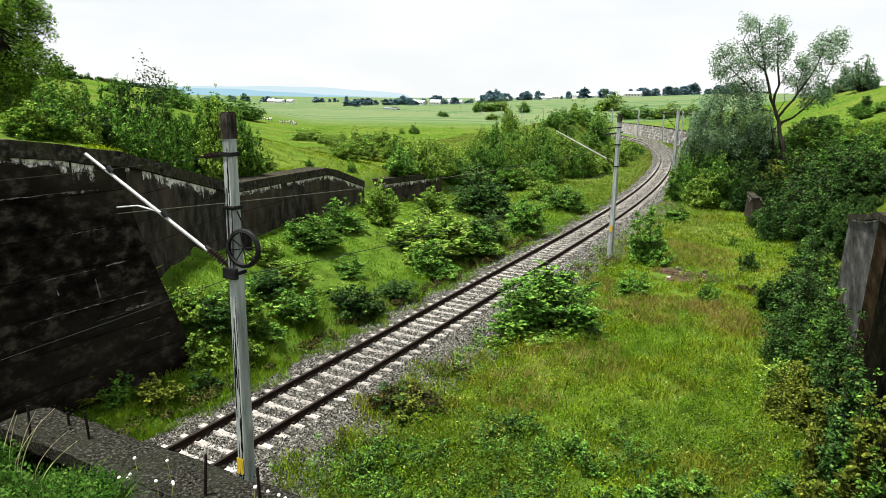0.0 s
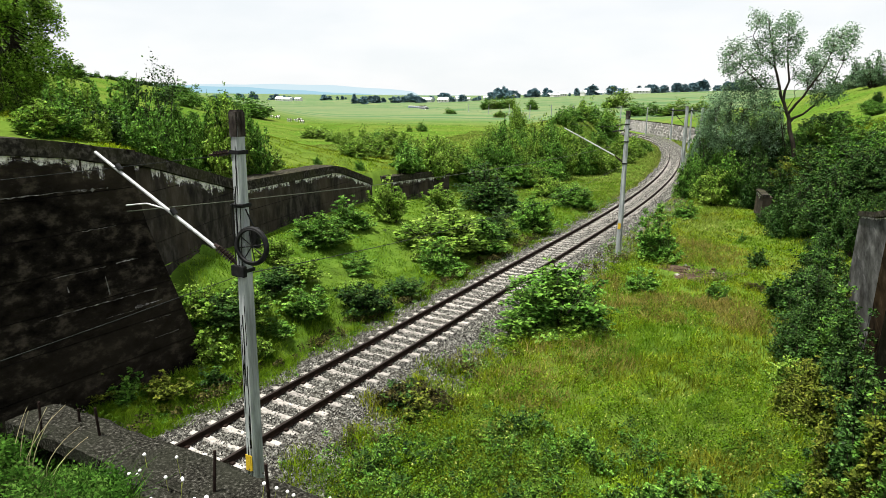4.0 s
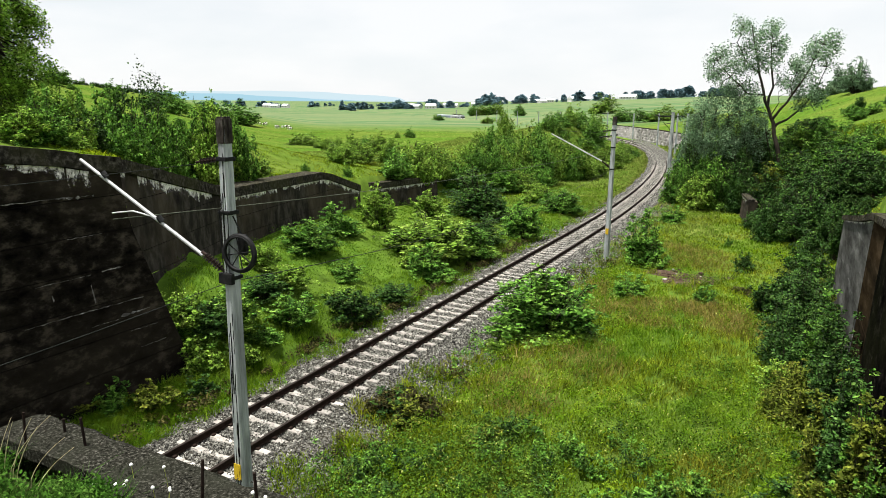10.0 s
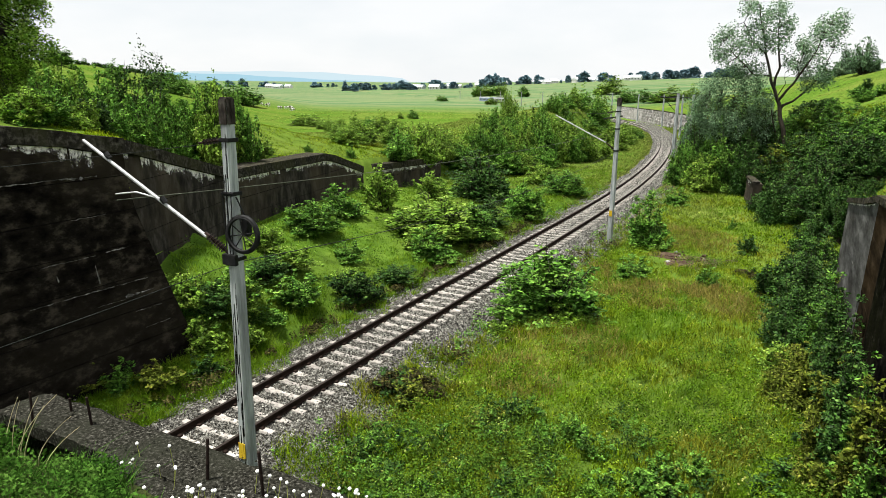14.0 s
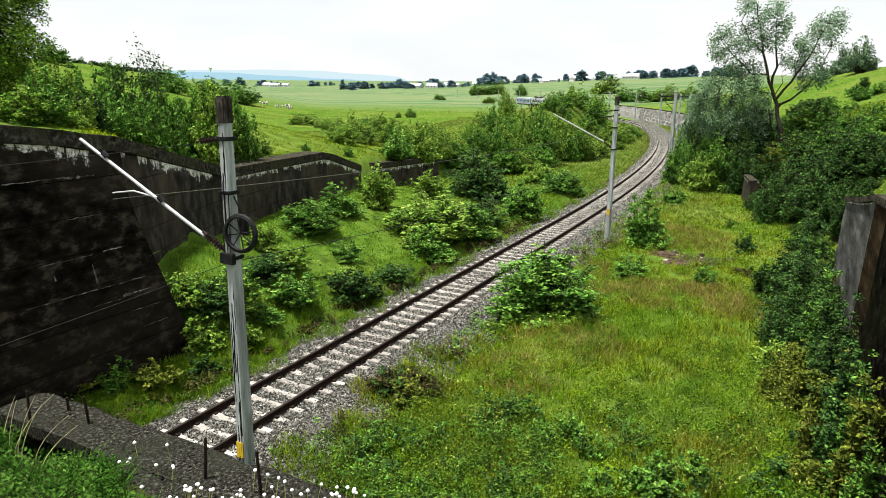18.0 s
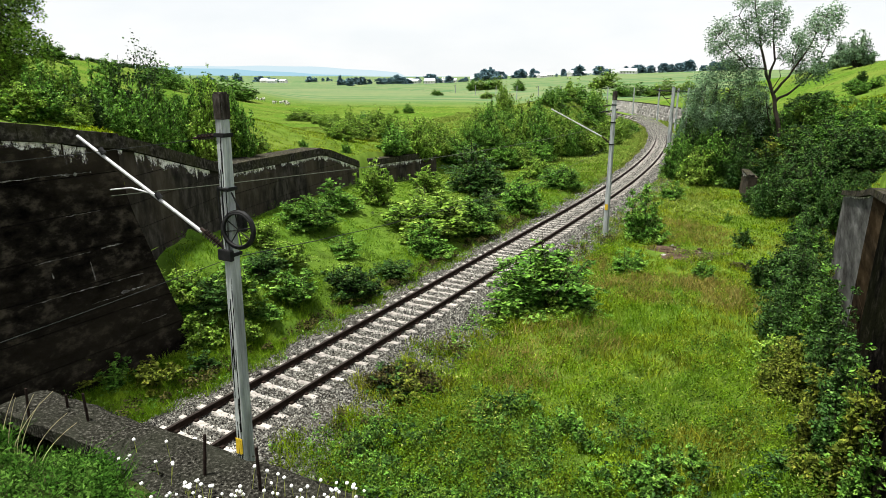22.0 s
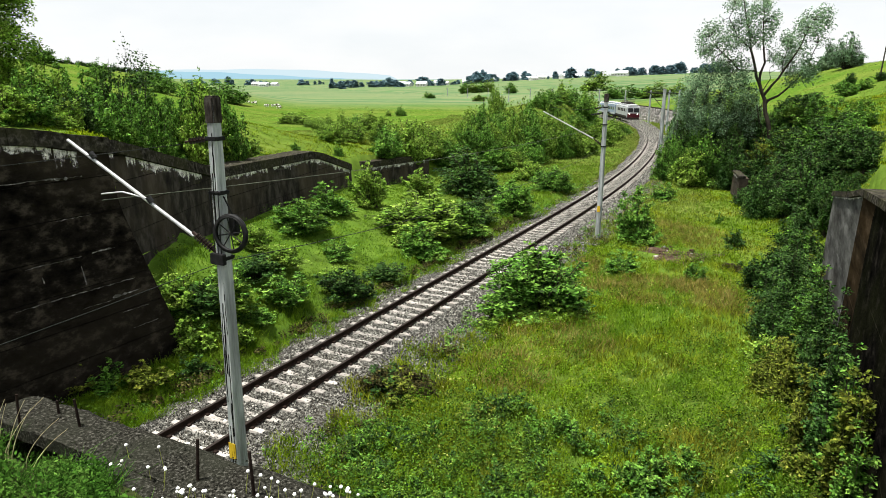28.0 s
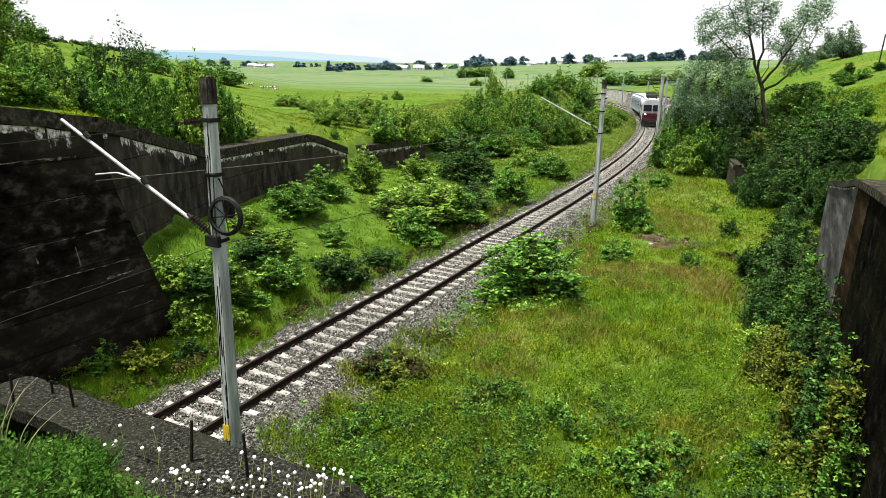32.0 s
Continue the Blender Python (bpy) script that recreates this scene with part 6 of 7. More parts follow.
def build_grass():
    r = np.random.default_rng(31)
    k = 560000
    # denser near the camera
    d = 9 + 66 * r.random(k) ** 1.25
    az = r.uniform(-0.62, 0.62, k)
    x, y = d * np.sin(az), d * np.cos(az)
    off, length, tz = track_field(x, y)
    s, n = x * HX + y * HY, x * NX + y * NY
    keep = ((off > np.interp(s, [8, 14, 20, 30], [1.95, 2.1, 2.6, 2.9]) + 0.7 * wobble(x, y, 1.1) + 0.6 * wobble(x, y, 0.35, 3)) | (off < -1.75 + 0.4 * wobble(x, y, 0.9))) & (s > 2.6) & ~((n < -16.6) & (s < 13.0))
    wall_l = np.interp(s, [-30, 13.6, 15, 20, 22.5, 36.8, 50, 60], [4.2, 4.2, 6.6, 8.5, 9.8, 12.8, 14, 9])
    keep &= ~((off < -wall_l) & (off > -wall_l - 1.6) & (s < 52)) & ~((n > 2.2) & (n < 3.4) & (s < 32))
    keep &= ((x - 12.2) / 2.0) ** 2 + ((y - 32.5) / 1.6) ** 2 > 0.75 + 0.5 * wobble(x, y, 0.4, 2)
    x, y, d, off = x[keep], y[keep], d[keep], off[keep]
    z = np.maximum(ground_z(x, y), np.interp(off, [-3.0, -2.35, -1.75, -1.4, -1.3, 1.3, 1.4, 1.8, 2.9, 4.1, 4.2], [-0.55, -0.36, -0.27, -0.25, -9, -9, -0.25, -0.26, -0.40, -0.55, -9]) - 9.0 * (np.hypot(x, y) > 60))
    tall = np.clip(0.30 + 0.15 * wobble(x, y, 1.9, 2.0) + 0.30 * wobble(x, y, 0.33, 1.0), 0.07, 0.75)
    wid = 0.007 + 0.00045 * d
    v = blades(r, x, y, z, tall * np.interp(d, [10, 20, 30, 60], [0.72, 0.9, 0.65, 0.6]) * np.where(off < -4.5, 0.55, 1.0), wid)
    lush = ((off < 0) & (off > -wall_l[keep])) | ((off > 0) & (wobble(x, y, 3.1, 4.0) > 0.3))
    # coarser tufts on both sides of the curve
    k = 125000
    right = r.random(k) < 0.26
    run = np.where(right, r.uniform(36, 175, k), r.uniform(48, 175, k))
    idx = ((run + 20) / 0.5).astype(int)
    of = np.where(right, 2.3 + 5.5 * r.random(k), -2.0 - 42 * r.random(k) ** 1.5) + 0.35 * wobble(run, run * 0.3, 1.4)
    bx, by = LINE[idx, 0] + of * np.cos(LINE[idx, 3]), LINE[idx, 1] - of * np.sin(LINE[idx, 3])
    bed = LINE[idx, 2] + np.interp(of, [-3.0, -2.35, -1.75, 1.8, 2.9, 4.1, 4.2], [-0.55, -0.36, -0.26, -0.26, -0.40, -0.55, -9]) - 9.0 * (of < -3.0)
    bank = blades(r, bx, by, np.maximum(ground_z(bx, by), bed), np.where(right, 0.26, 0.22), 0.018 + 0.0005 * run, 0.6)
    tagged(new("bank_grass", quads_mesh("bank_grass", bank, M_BANK)), "rough yellow-green grass on the bank inside the curve", "grass", kind="stuff")
    tagged(new("grass", quads_mesh("grass", v[~lush], M_BLADE)), "tall yellow-green meadow grass", "grass", kind="stuff")
    tagged(new("weeds", quads_mesh("weeds", v[lush], M_LUSH)), "lush green grass and weeds", "grass", kind="stuff")
    pick = r.random(len(x)) < 0.018
    pick &= (off > 2.5) & (wobble(x, y, 2.6, 8.0) > -0.25)
    px, py, pz, ph = x[pick], y[pick], z[pick], tall[pick]
    q = np.stack([px, py, pz + ph * r.uniform(0.7, 1.25, len(px)), np.full(len(px), 0.02), np.full(len(px), 0.02), np.full(len(px), 0.03)], -1)
    tagged(new("seed_heads", quads_mesh("seed_heads", leaf_cloud(r, len(q) * 2, 0.038, [tuple(v) for v in q], 1.2), M_SEED)), "pale seed heads above the grass", "seed heads", kind="stuff")
    # tussocks on the hills and the far meadow
    k = 90000
    side = r.random(k)
    tx = np.where(side < 0.35, r.uniform(-120, -10, k), np.where(side < 0.7, r.uniform(32, 115, k), r.uniform(-40, 30, k)))
    ty = np.where(side < 0.35, r.uniform(45, 225, k), np.where(side < 0.7, r.uniform(55, 175, k), r.uniform(70, 215, k)))
    to, _, _ = track_field(tx, ty)
    keep = (np.abs(to) > 5) & (wobble(tx, ty, 2.4, 1.0) + 0.8 * wobble(tx, ty, 0.9, 4.0) > 0.1)
    tx, ty = tx[keep], ty[keep]
    tv = blades(r, tx, ty, ground_z(tx, ty), np.full(len(tx), 0.2), 0.03 + 0.0003 * ty, 0.7)
    tagged(new("hill_grass", quads_mesh("hill_grass", tv, M_BANK)), "rough tussocks of grass on the hills", "grass", kind="stuff")
    k = 26000
    ws, wo = r.uniform(4, 16, k), r.uniform(-4.15, -1.9, k)
    wx, wy = ws * HX + (TRACK_N + wo) * NX, ws * HY + (TRACK_N + wo) * NY
    wv = blades(r, wx, wy, np.maximum(ground_z(wx, wy), -0.4), 0.26 + 0.16 * wobble(wx, wy, 0.5, 2.0), np.full(k, 0.014), 0.45)
    tagged(new("wall_foot_grass", quads_mesh("wall_foot_grass", wv, M_LUSH)), "tall green grass between the track and the dark wall", "grass", kind="stuff")
    # bright leafy herbs all over the meadow
    k = 5200
    hd, ha = 10 + 34 * r.random(k) ** 1.1, r.uniform(-0.3, 0.62, k)
    hx, hy = hd * np.sin(ha), hd * np.cos(ha)
    ho, _, _ = track_field(hx, hy)
    hn = hx * NX + hy * NY
    keep = (ho > 3.2) & (hn < 1.4) & (wobble(hx, hy, 1.2, 9.0) + 0.6 * wobble(hx, hy, 0.4, 5.0) > np.interp(hd, [12, 17, 22], [0.45, 0.05, -0.15]))
    hx, hy, hd = hx[keep], hy[keep], hd[keep]
    q = [(a, b, c + 0.20 * e, 0.19 * e, 0.19 * e, 0.2 * e) for a, b, c, e in zip(hx, hy, ground_z(hx, hy), r.uniform(0.6, 1.5, len(hx)))]
    tagged(new("bright_herbs", quads_mesh("bright_herbs", leaf_cloud(r, len(q) * 44, 0.05, q), M_LUSH)), "bright yellow-green leafy herbs in the meadow", "herbs", kind="stuff")
    # drifts of dry reddish-tan grass
    dry = []
    for cx, cy, rx, ry, k in ((9.5, 26.2, 3.9, 2.0, 6500), (4.6, 21.5, 2.2, 2.2, 2600), (12.5, 24.0, 2.6, 1.2, 2200), (2.2, 18.2, 1.6, 1.8, 1500), (13.5, 37.0, 3.0, 3.5, 5000), (6.5, 30.5, 1.6, 2.6, 2600)):
        a, q = r.uniform(0, 6.28, k), np.sqrt(r.random(k)) * (0.75 + 0.35 * r.random(k))
        dx, dy = cx + rx * q * np.cos(a), cy + ry * q * np.sin(a)
        o, _, _ = track_field(dx, dy)
        ok = (o > 2.8) & (wobble(dx, dy, 0.8, 3.0) > -0.35)
        dx, dy = dx[ok], dy[ok]
        dry.append(blades(r, dx, dy, ground_z(dx, dy), np.full(len(dx), 0.36), np.full(len(dx), 0.016), 0.5))
    tagged(new("dry_grass", quads_mesh("dry_grass", np.concatenate(dry), M_DRY)), "drifts of dry reddish-tan grass in the meadow", "grass", kind="stuff")
    # dark leafy herbs in drifts among the grass
    k = 7000
    hd, ha = 10 + 52 * r.random(k) ** 1.2, r.uniform(-0.62, 0.62, k)
    hx, hy = hd * np.sin(ha), hd * np.cos(ha)
    ho, _, _ = track_field(hx, hy)
    hs, hn = hx * HX + hy * HY, hx * NX + hy * NY
    hw = np.interp(hs, [-30, 13.6, 15, 20, 22.5, 36.8, 50, 60], [4.2, 4.2, 6.6, 8.5, 9.8, 12.8, 14, 9])
    drift = wobble(hx, hy, 1.6, 6.0) + 0.5 * wobble(hx, hy, 0.7, 2.0) + 0.4 * np.exp(-((hx - 1.6) / 2.6) ** 2 - ((hy - 14.6) / 2.2) ** 2)
    inside = ((ho < -2.5) & (ho > -hw) & (drift > 0.18)) | ((ho > 2.3) & (hn < 1.9) & (drift > np.interp(hs, [8, 13, 18, 26], [-0.35, -0.05, 0.42, 0.6])))
    hx, hy, hd = hx[inside], hy[inside], hd[inside]
    hz = ground_z(hx, hy)
    for name, label, pick, material in (("dark_herbs", "dark leafy herbs in drifts among the grass", r.random(len(hx)) < 0.6, M_HERB), ("green_herbs", "mid-green leafy herbs among the grass", None, M_HERB)):
        pick = pick if pick is not None else ~last
        last = pick
        q = [(a, b, c + 0.22 * e, 0.27 * e, 0.27 * e, 0.22 * e) for a, b, c, e in zip(hx[pick], hy[pick], hz[pick], r.uniform(0.6, 1.5, pick.sum()) * np.interp(hd[pick], [12, 20], [1.5, 1.0]))]
        tagged(new(name, quads_mesh(name, leaf_cloud(r, len(q) * 64, 0.048, q), material)), label, "herbs", kind="stuff")
    # weeds creeping over the ballast shoulders
    k = 900
    length, off = r.uniform(6, 60, k), np.where(r.random(k) < 0.72, r.uniform(1.75, 3.6, k), r.uniform(-2.7, -1.75, k))
    keep = (wobble(length, off, 0.9, 5) > 0.05) | (r.random(k) < 0.12)
    q = []
    for a, b in zip(length[keep], off[keep]):
        p, _ = on_line(a, b)
        q.append((p.x, p.y, -0.25, 0.13, 0.13, 0.12))
    q2 = []
    for a, b in zip(r.uniform(7, 40, 1300), np.where(r.random(1300) < 0.5, r.uniform(-3.2, -2.1, 1300), r.uniform(2.3, 4.8, 1300))):
        if wobble(a, b, 0.7, 2.0) > 0.0:
            p, _ = on_line(a, b)
            q2.append((p.x, p.y, -0.12, 0.16, 0.16, 0.14))
    tagged(new("dry_weeds", quads_mesh("dry_weeds", leaf_cloud(r, len(q2) * 26, 0.07, q2), M_LEAF[6])), "reddish-brown dry weeds along the ballast", "weeds", kind="stuff")
    tagged(new("ballast_weeds", quads_mesh("ballast_weeds", leaf_cloud(r, len(q) * 30, 0.055, q), M_LEAF[0])), "small weeds creeping over the ballast edge", "weeds", kind="stuff")
    # tall dark weeds below the abutment, in clumps with gaps between them
    k = 640
    hx, hy = r.uniform(-2.6, 7.5, k), 11.2 + 5.6 * r.random(k) ** 1.3
    ho, _, _ = track_field(hx, hy)
    keep = (ho > 3.6) & (wobble(hx, hy, 0.8, 4.0) + 0.5 * wobble(hx, hy, 0.3, 7.0) + 0.12 * (14.5 - hy) - 0.10 * np.abs(hx - 0.6) > -0.05)
    hx, hy = hx[keep], hy[keep]
    q = []
    for a, b, c in zip(hx, hy, ground_z(hx, hy)):
        e = r.uniform(0.28, 0.75)
        for i in range(5):
            q.append((a + r.normal() * 0.10, b + r.normal() * 0.10, c + e * (0.25 + 0.17 * i), 0.15 - 0.018 * i, 0.15 - 0.018 * i, 0.07))
    half = len(q) // 10 * 5
    for name, label, some, material in (("tall_weeds", "tall green leafy weeds below the abutment", q[:half], M_LEAF[0]), ("dark_tall_weeds", "tall dark green weeds below the abutment", q[half:], M_LEAF[2])):
        tagged(new(name, quads_mesh(name, leaf_cloud(r, len(some) * 28, 0.06, some), material)), label, "weeds", kind="stuff")
    # broad-leaved weeds, darker clumps
    k = 5200
    d = 9.5 + 40 * r.random(k) ** 1.7
    az = r.uniform(-0.5, 0.62, k)
    x, y = d * np.sin(az), d * np.cos(az)
    off, length, tz = track_field(x, y)
    s, n = x * HX + y * HY, x * NX + y * NY
    keep = ((off > 3.4) | ((off < -2.4) & (off > -4))) & (s > 4) & (n < 2) & (wobble(x, y, 1.1, 7) + 0.5 * wobble(x, y, 0.4, 1) > 0.2)
    x, y = x[keep], y[keep]
    z = ground_z(x, y)
    q = []
    for i in range(len(x)):
        e = r.uniform(0.45, 1.9)
        q.append((x[i], y[i], z[i] + 0.24 * e, 0.2 * e, 0.2 * e, 0.24 * e))
    lv = leaf_cloud(r, len(q) * 30, 0.05, q)
    tagged(new("broad_leaved_weeds", quads_mesh("broad_leaved_weeds", lv, M_HERB)), "clumps of broad-leaved green weeds", "weeds", kind="stuff")


def build_foreground():
    """Turf, dandelion clocks, stalks and iron stakes on the abutment."""
    r = np.random.default_rng(77)
    ss, nn = np.linspace(0, 1, 26), np.linspace(-3.7, 4, 90)
    gs, gn = np.meshgrid(ss, nn)
    gs = 1.65 + 0.09 * smooth(-3.02, -2.86, gn) - 0.40 * smooth(-2.4, -1.7, gn) - gs * 4.6
    z = turf_z(gs, gn)
    verts = [sn(a, b, c) for a, b, c in zip(gs.reshape(-1), gn.reshape(-1), z.reshape(-1))]
    w = len(ss)
    faces = [(i * w + j, i * w + j + 1, (i + 1) * w + j + 1, (i + 1) * w + j) for i in range(len(nn) - 1) for j in range(w - 1)]
    tagged(new("turf", mesh_from("turf", verts, faces, M_SOIL, True)), "grassy turf on top of the abutment", "turf", kind="structure")
    k = 36000
    s, n = 1.80 - 1.3 * r.random(k), r.uniform(-3.7, 1.5, k)
    keep = s < 1.63 + 0.10 * smooth(-3.02, -2.86, n) + 0.05 * np.sin(n * 6) + 0.05 * np.sin(n * 17) - 0.40 * smooth(-2.4, -1.7, n)
    s, n = s[keep], n[keep]
    x, y = s * HX + n * NX, s * HY + n * NY
    v = blades(r, x, y, turf_z(s, n), 0.075 + 0.05 * wobble(x, y, 0.06, 3.0) + 0.03 * wobble(x, y, 0.21, 1.0), np.full(len(x), 0.0045), 0.75)
    tagged(new("lawn_grass", quads_mesh("lawn_grass", v, M_LAWN)), "short green grass at the abutment's edge", "grass", kind="stuff")
    q = [(a * HX + b * NX, a * HY + b * NY, float(turf_z(a, b)) + 0.05, 0.07, 0.07, 0.05) for a, b in zip(r.uniform(0.4, 1.78, 1100), r.uniform(-3.7, 0.2, 1100)) if a < 1.62 + 0.10 * float(smooth(-3.02, -2.86, b)) - 0.40 * float(smooth(-2.4, -1.7, b)) + 0.06 * math.sin(b * 9)]
    tagged(new("clover", quads_mesh("clover", leaf_cloud(r, 42000, 0.019, q, 0.8), M_LAWN)), "low leafy clover among the grass", "clover", kind="stuff")
    # iron stakes
    for s, n, h, lean in ((1.88, -3.44, 0.19, 2), (2.07, -3.40, 0.08, 0), (2.03, -3.17, 0.16, -3), (1.95, -2.23, 0.21, 4), (1.98, -1.92, 0.22, -2)):
        bm = bmesh.new()
        bm_tube(bm, (0, 0, -0.08), (0, 0, h), 0.0075, 0.007, 8)
        bm_tube(bm, (0, 0, h * 0.4), (0, 0, h * 0.43), 0.009, 0.009, 8)
        ob = part("iron_stake", bm, M_RUST)
        ob.matrix_basis = Matrix.Translation(sn(s, n, 6.5)) @ pose(0, 0, 0, 0, lean, 20)
        tagged(ob, "rusty iron reinforcing bar standing in the concrete", "stake", "iron stakes")
    # dandelion clocks
    head = bmesh.new()
    bmesh.ops.create_icosphere(head, subdivisions=2, radius=0.0078)
    for i, v in enumerate(head.verts):
        v.co *= 1 + 0.09 * (i % 3 - 1)
    bmesh.ops.translate(head, vec=(0, 0, 0.14), verts=head.verts)
    flower = new("dandelion")
    part("seed_head", head, M_WHITE, flower, "", True)
    part("stalk", tube((0, 0, -0.02), (0, 0, 0.135), 0.0015, 0.0012, 5), M_SEED, flower)
    tagged(flower, "white dandelion seed head on a thin stalk", "flower", "dandelions")
    for i in range(86):
        n = -2.25 + 0.8 * r.random() ** 0.8
        s = 1.93 + 0.34 * (n + 1.9) - 0.22 * r.random() ** 2 + r.normal() * 0.04
        if i % 10 == 0:
            s, n = 1.95 - 0.2 * r.random(), -2.8 + 0.5 * r.random()
        m = Matrix.Translation(sn(s, n, float(turf_z(s, n)) - 0.01)) @ pose(0, 0, 0, r.uniform(-14, 14), r.uniform(-14, 14), 0) @ Matrix.Translation((0, 0, -0.095 * r.random())) @ Matrix.Scale(r.uniform(0.8, 1.15), 4)
        copy_thing(flower, m)
    drop([flower])
    # dry stalks
    for n, s, dx, dy, h in ((-3.09, 1.59, 0.19, 0.07, 0.30), (-3.03, 1.59, 0.12, 0.02, 0.29), (-3.12, 1.59, 0.06, 0.02, 0.28), (-2.98, 1.62, 0.19, 0.0, 0.26), (-3.06, 1.59, 0.10, 0.04, 0.31), (-3.2, 1.6, 0.05, 0.08, 0.24), (-2.9, 1.6, 0.16, 0.06, 0.2)):
        bm = bmesh.new()
        p = Vector((0, 0, -0.03))
        for i in range(1, 7):
            t = i / 6
            q = Vector((dx * t ** 1.5, dy * t, h * t * (1.15 - 0.15 * t)))
            bm_tube(bm, p, q, 0.0019 * (1.2 - t * 0.7), sides=5)
            p = q
        ob = part("dry_stalk", bm, M_STRAW)
        ob.matrix_basis = Matrix.Translation(sn(s, n, float(turf_z(s, n))))
        tagged(ob, "bent dry straw-coloured grass stalk", "stalk", "dry stalks")


# ---------------------------------------------------------------- train
def vehicle(name, label, category, length, body_m, lower_m, loco):
    """Body along -y from the front at y = 0; rail top at z = 0."""
    root = tagged(new(name), label, category)
    w, floor, eave, crown = 1.5, 1.05, 3.25, 3.95
    bm = bmesh.new()
    rake = 0.45 if loco else 0.02
    prof = [(-w, floor), (-w, eave), (-w * 0.72, 3.72), (-w * 0.35, crown), (w * 0.35, crown), (w * 0.72, 3.72), (w, eave), (w, floor)]
    stations = [(0.0, 0.86, 1.95), (-0.45, 1.0, 9), (-length + 0.45, 1.0, 9), (-length, 0.86, 9)] if loco else [(0, 1, 9), (-length, 1, 9)]
    rings = []
    for y, k, _ in stations:
        rings.append([bm.verts.new((x * k, y - (0.35 * max(0, (z - 2.1)) / 1.8 if loco and y == 0 else 0), z)) for x, z in prof])
    for a, b in zip(rings, rings[1:]):
        for i in range(len(prof)):
            bm.faces.new((a[i], a[(i + 1) % 8], b[(i + 1) % 8], b[i]))
    bm.faces.new(rings[0])
    bm.faces.new(rings[-1][::-1])
    part("body", bm, body_m, root)
    part("roof", box((-1.02, -length + 0.7, 3.93), (1.02, -0.9, 4.02), 0.03), M_LROOF, root, "pale grey roof")
    for sx in (-1, 1):
        part("roof_side", box((sx * 1.02 if sx > 0 else -1.46, -length + 0.6, 3.36), (1.46 if sx > 0 else -1.02, -0.8, 3.74), 0.16), M_LROOF, root)
    part("lower_band", box((-1.53, -length + 0.35, floor - 0.02), (1.53, -0.42, 1.45), 0.02), M_UNDER if loco else lower_m, root)
    if loco:
        part("nose_band", box((-1.34, -0.5, 0.98), (1.34, 0.06, 1.98), 0.06), M_LRED, root, "dark red front panel")
        part("buffer_beam", box((-1.3, -0.3, 0.55), (1.3, 0.12, 1.08), 0.04), M_UNDER, root)
        part("plough", box((-1.25, -0.2, 0.12), (1.25, 0.1, 0.5), 0.03), M_UNDER, root)
        for sx in (-1, 1):
            part("windscreen", box((sx * 0.66 - 0.58, -0.36, 2.28), (sx * 0.66 + 0.58, -0.03, 3.2), 0.05), M_GLASS, root).rotation_euler = (0, 0, 0)
            part("headlight", tube((sx * 0.92, 0.02, 1.86), (sx * 0.92, 0.11, 1.86), 0.14, 0.14, 14), M_LAMP, root)
            part("buffer", tube((sx * 0.87, 0.1, 1.0), (sx * 0.87, 0.5, 1.0), 0.12, 0.2, 12), M_UNDER, root)
            for y in (-1.6,):
                part("cab_window", box((sx * 1.47, y - 0.4, 2.3), (sx * 1.52, y + 0.4, 3.0)), M_GLASS, root)
            for k in range(5):
                part("side_grille", box((sx * 1.47, -4.2 - 2.6 * k - 0.9, 2.35), (sx * 1.52, -4.2 - 2.6 * k + 0.9, 3.0)), M_UNDER, root)
        part("roof_equipment", box((-0.8, -14.5, 4.0), (0.8, -6.5, 4.45), 0.08), M_UNDER, root)
        for y in (-4.0, -length + 4.0):
            bm = bmesh.new()
            for sx in (-0.55, 0.55):
                bm_tube(bm, (sx, y - 0.8, 4.05), (sx * 0.8, y + 0.9, 4.5), 0.06, sides=6)
                bm_tube(bm, (sx * 0.8, y + 0.9, 4.5), (sx * 0.9, y - 0.9, 4.72), 0.05, sides=6)
            bm_tube(bm, (-0.95, y - 0.9, 4.74), (0.95, y - 0.9, 4.74), 0.09, sides=6)
            for sx in (-0.6, 0.6):
                for dy in (-1, 0.9):
                    bm_tube(bm, (sx, y + dy, 3.95), (sx, y + dy, 4.35), 0.12, sides=8)
            part("pantograph", bm, M_UNDER, root)
    else:
        for sx in (-1, 1):
            for k in range(9):
                y = -2.6 - 2.35 * k
                part("window", box((sx * 1.485, y - 0.7, 2.15), (sx * 1.52, y + 0.7, 2.95)), M_GLASS, root)
            for y in (-0.9, -length + 0.9):
                part("door", box((sx * 1.49, y - 0.4, 1.1), (sx * 1.525, y + 0.4, 3.0)), M_LGREY, root)
        part("gangway", box((-0.55, -0.02, 1.1), (0.55, 0.35, 3.2), 0.04), M_UNDER, root)
    for y in (-3.6, -length + 3.6):
        bogie = part("bogie", box((-1.2, y - 1.9, 0.45), (1.2, y + 1.9, 0.95), 0.05), M_UNDER, root)
        for sx in (-0.75, 0.75):
            for dy in (-1.25, 1.25):
                part("wheel", tube((sx - 0.065, y + dy, 0.52), (sx + 0.065, y + dy, 0.52), 0.52, 0.52, 18), M_RAIL, bogie)
    part("underframe", box((-1.1, -length + 6.2, 0.55), (1.1, -6.2, 1.05), 0.05), M_UNDER, root)
    return root


LOCO_LEN, COACH_LEN = 19.8, 24.5
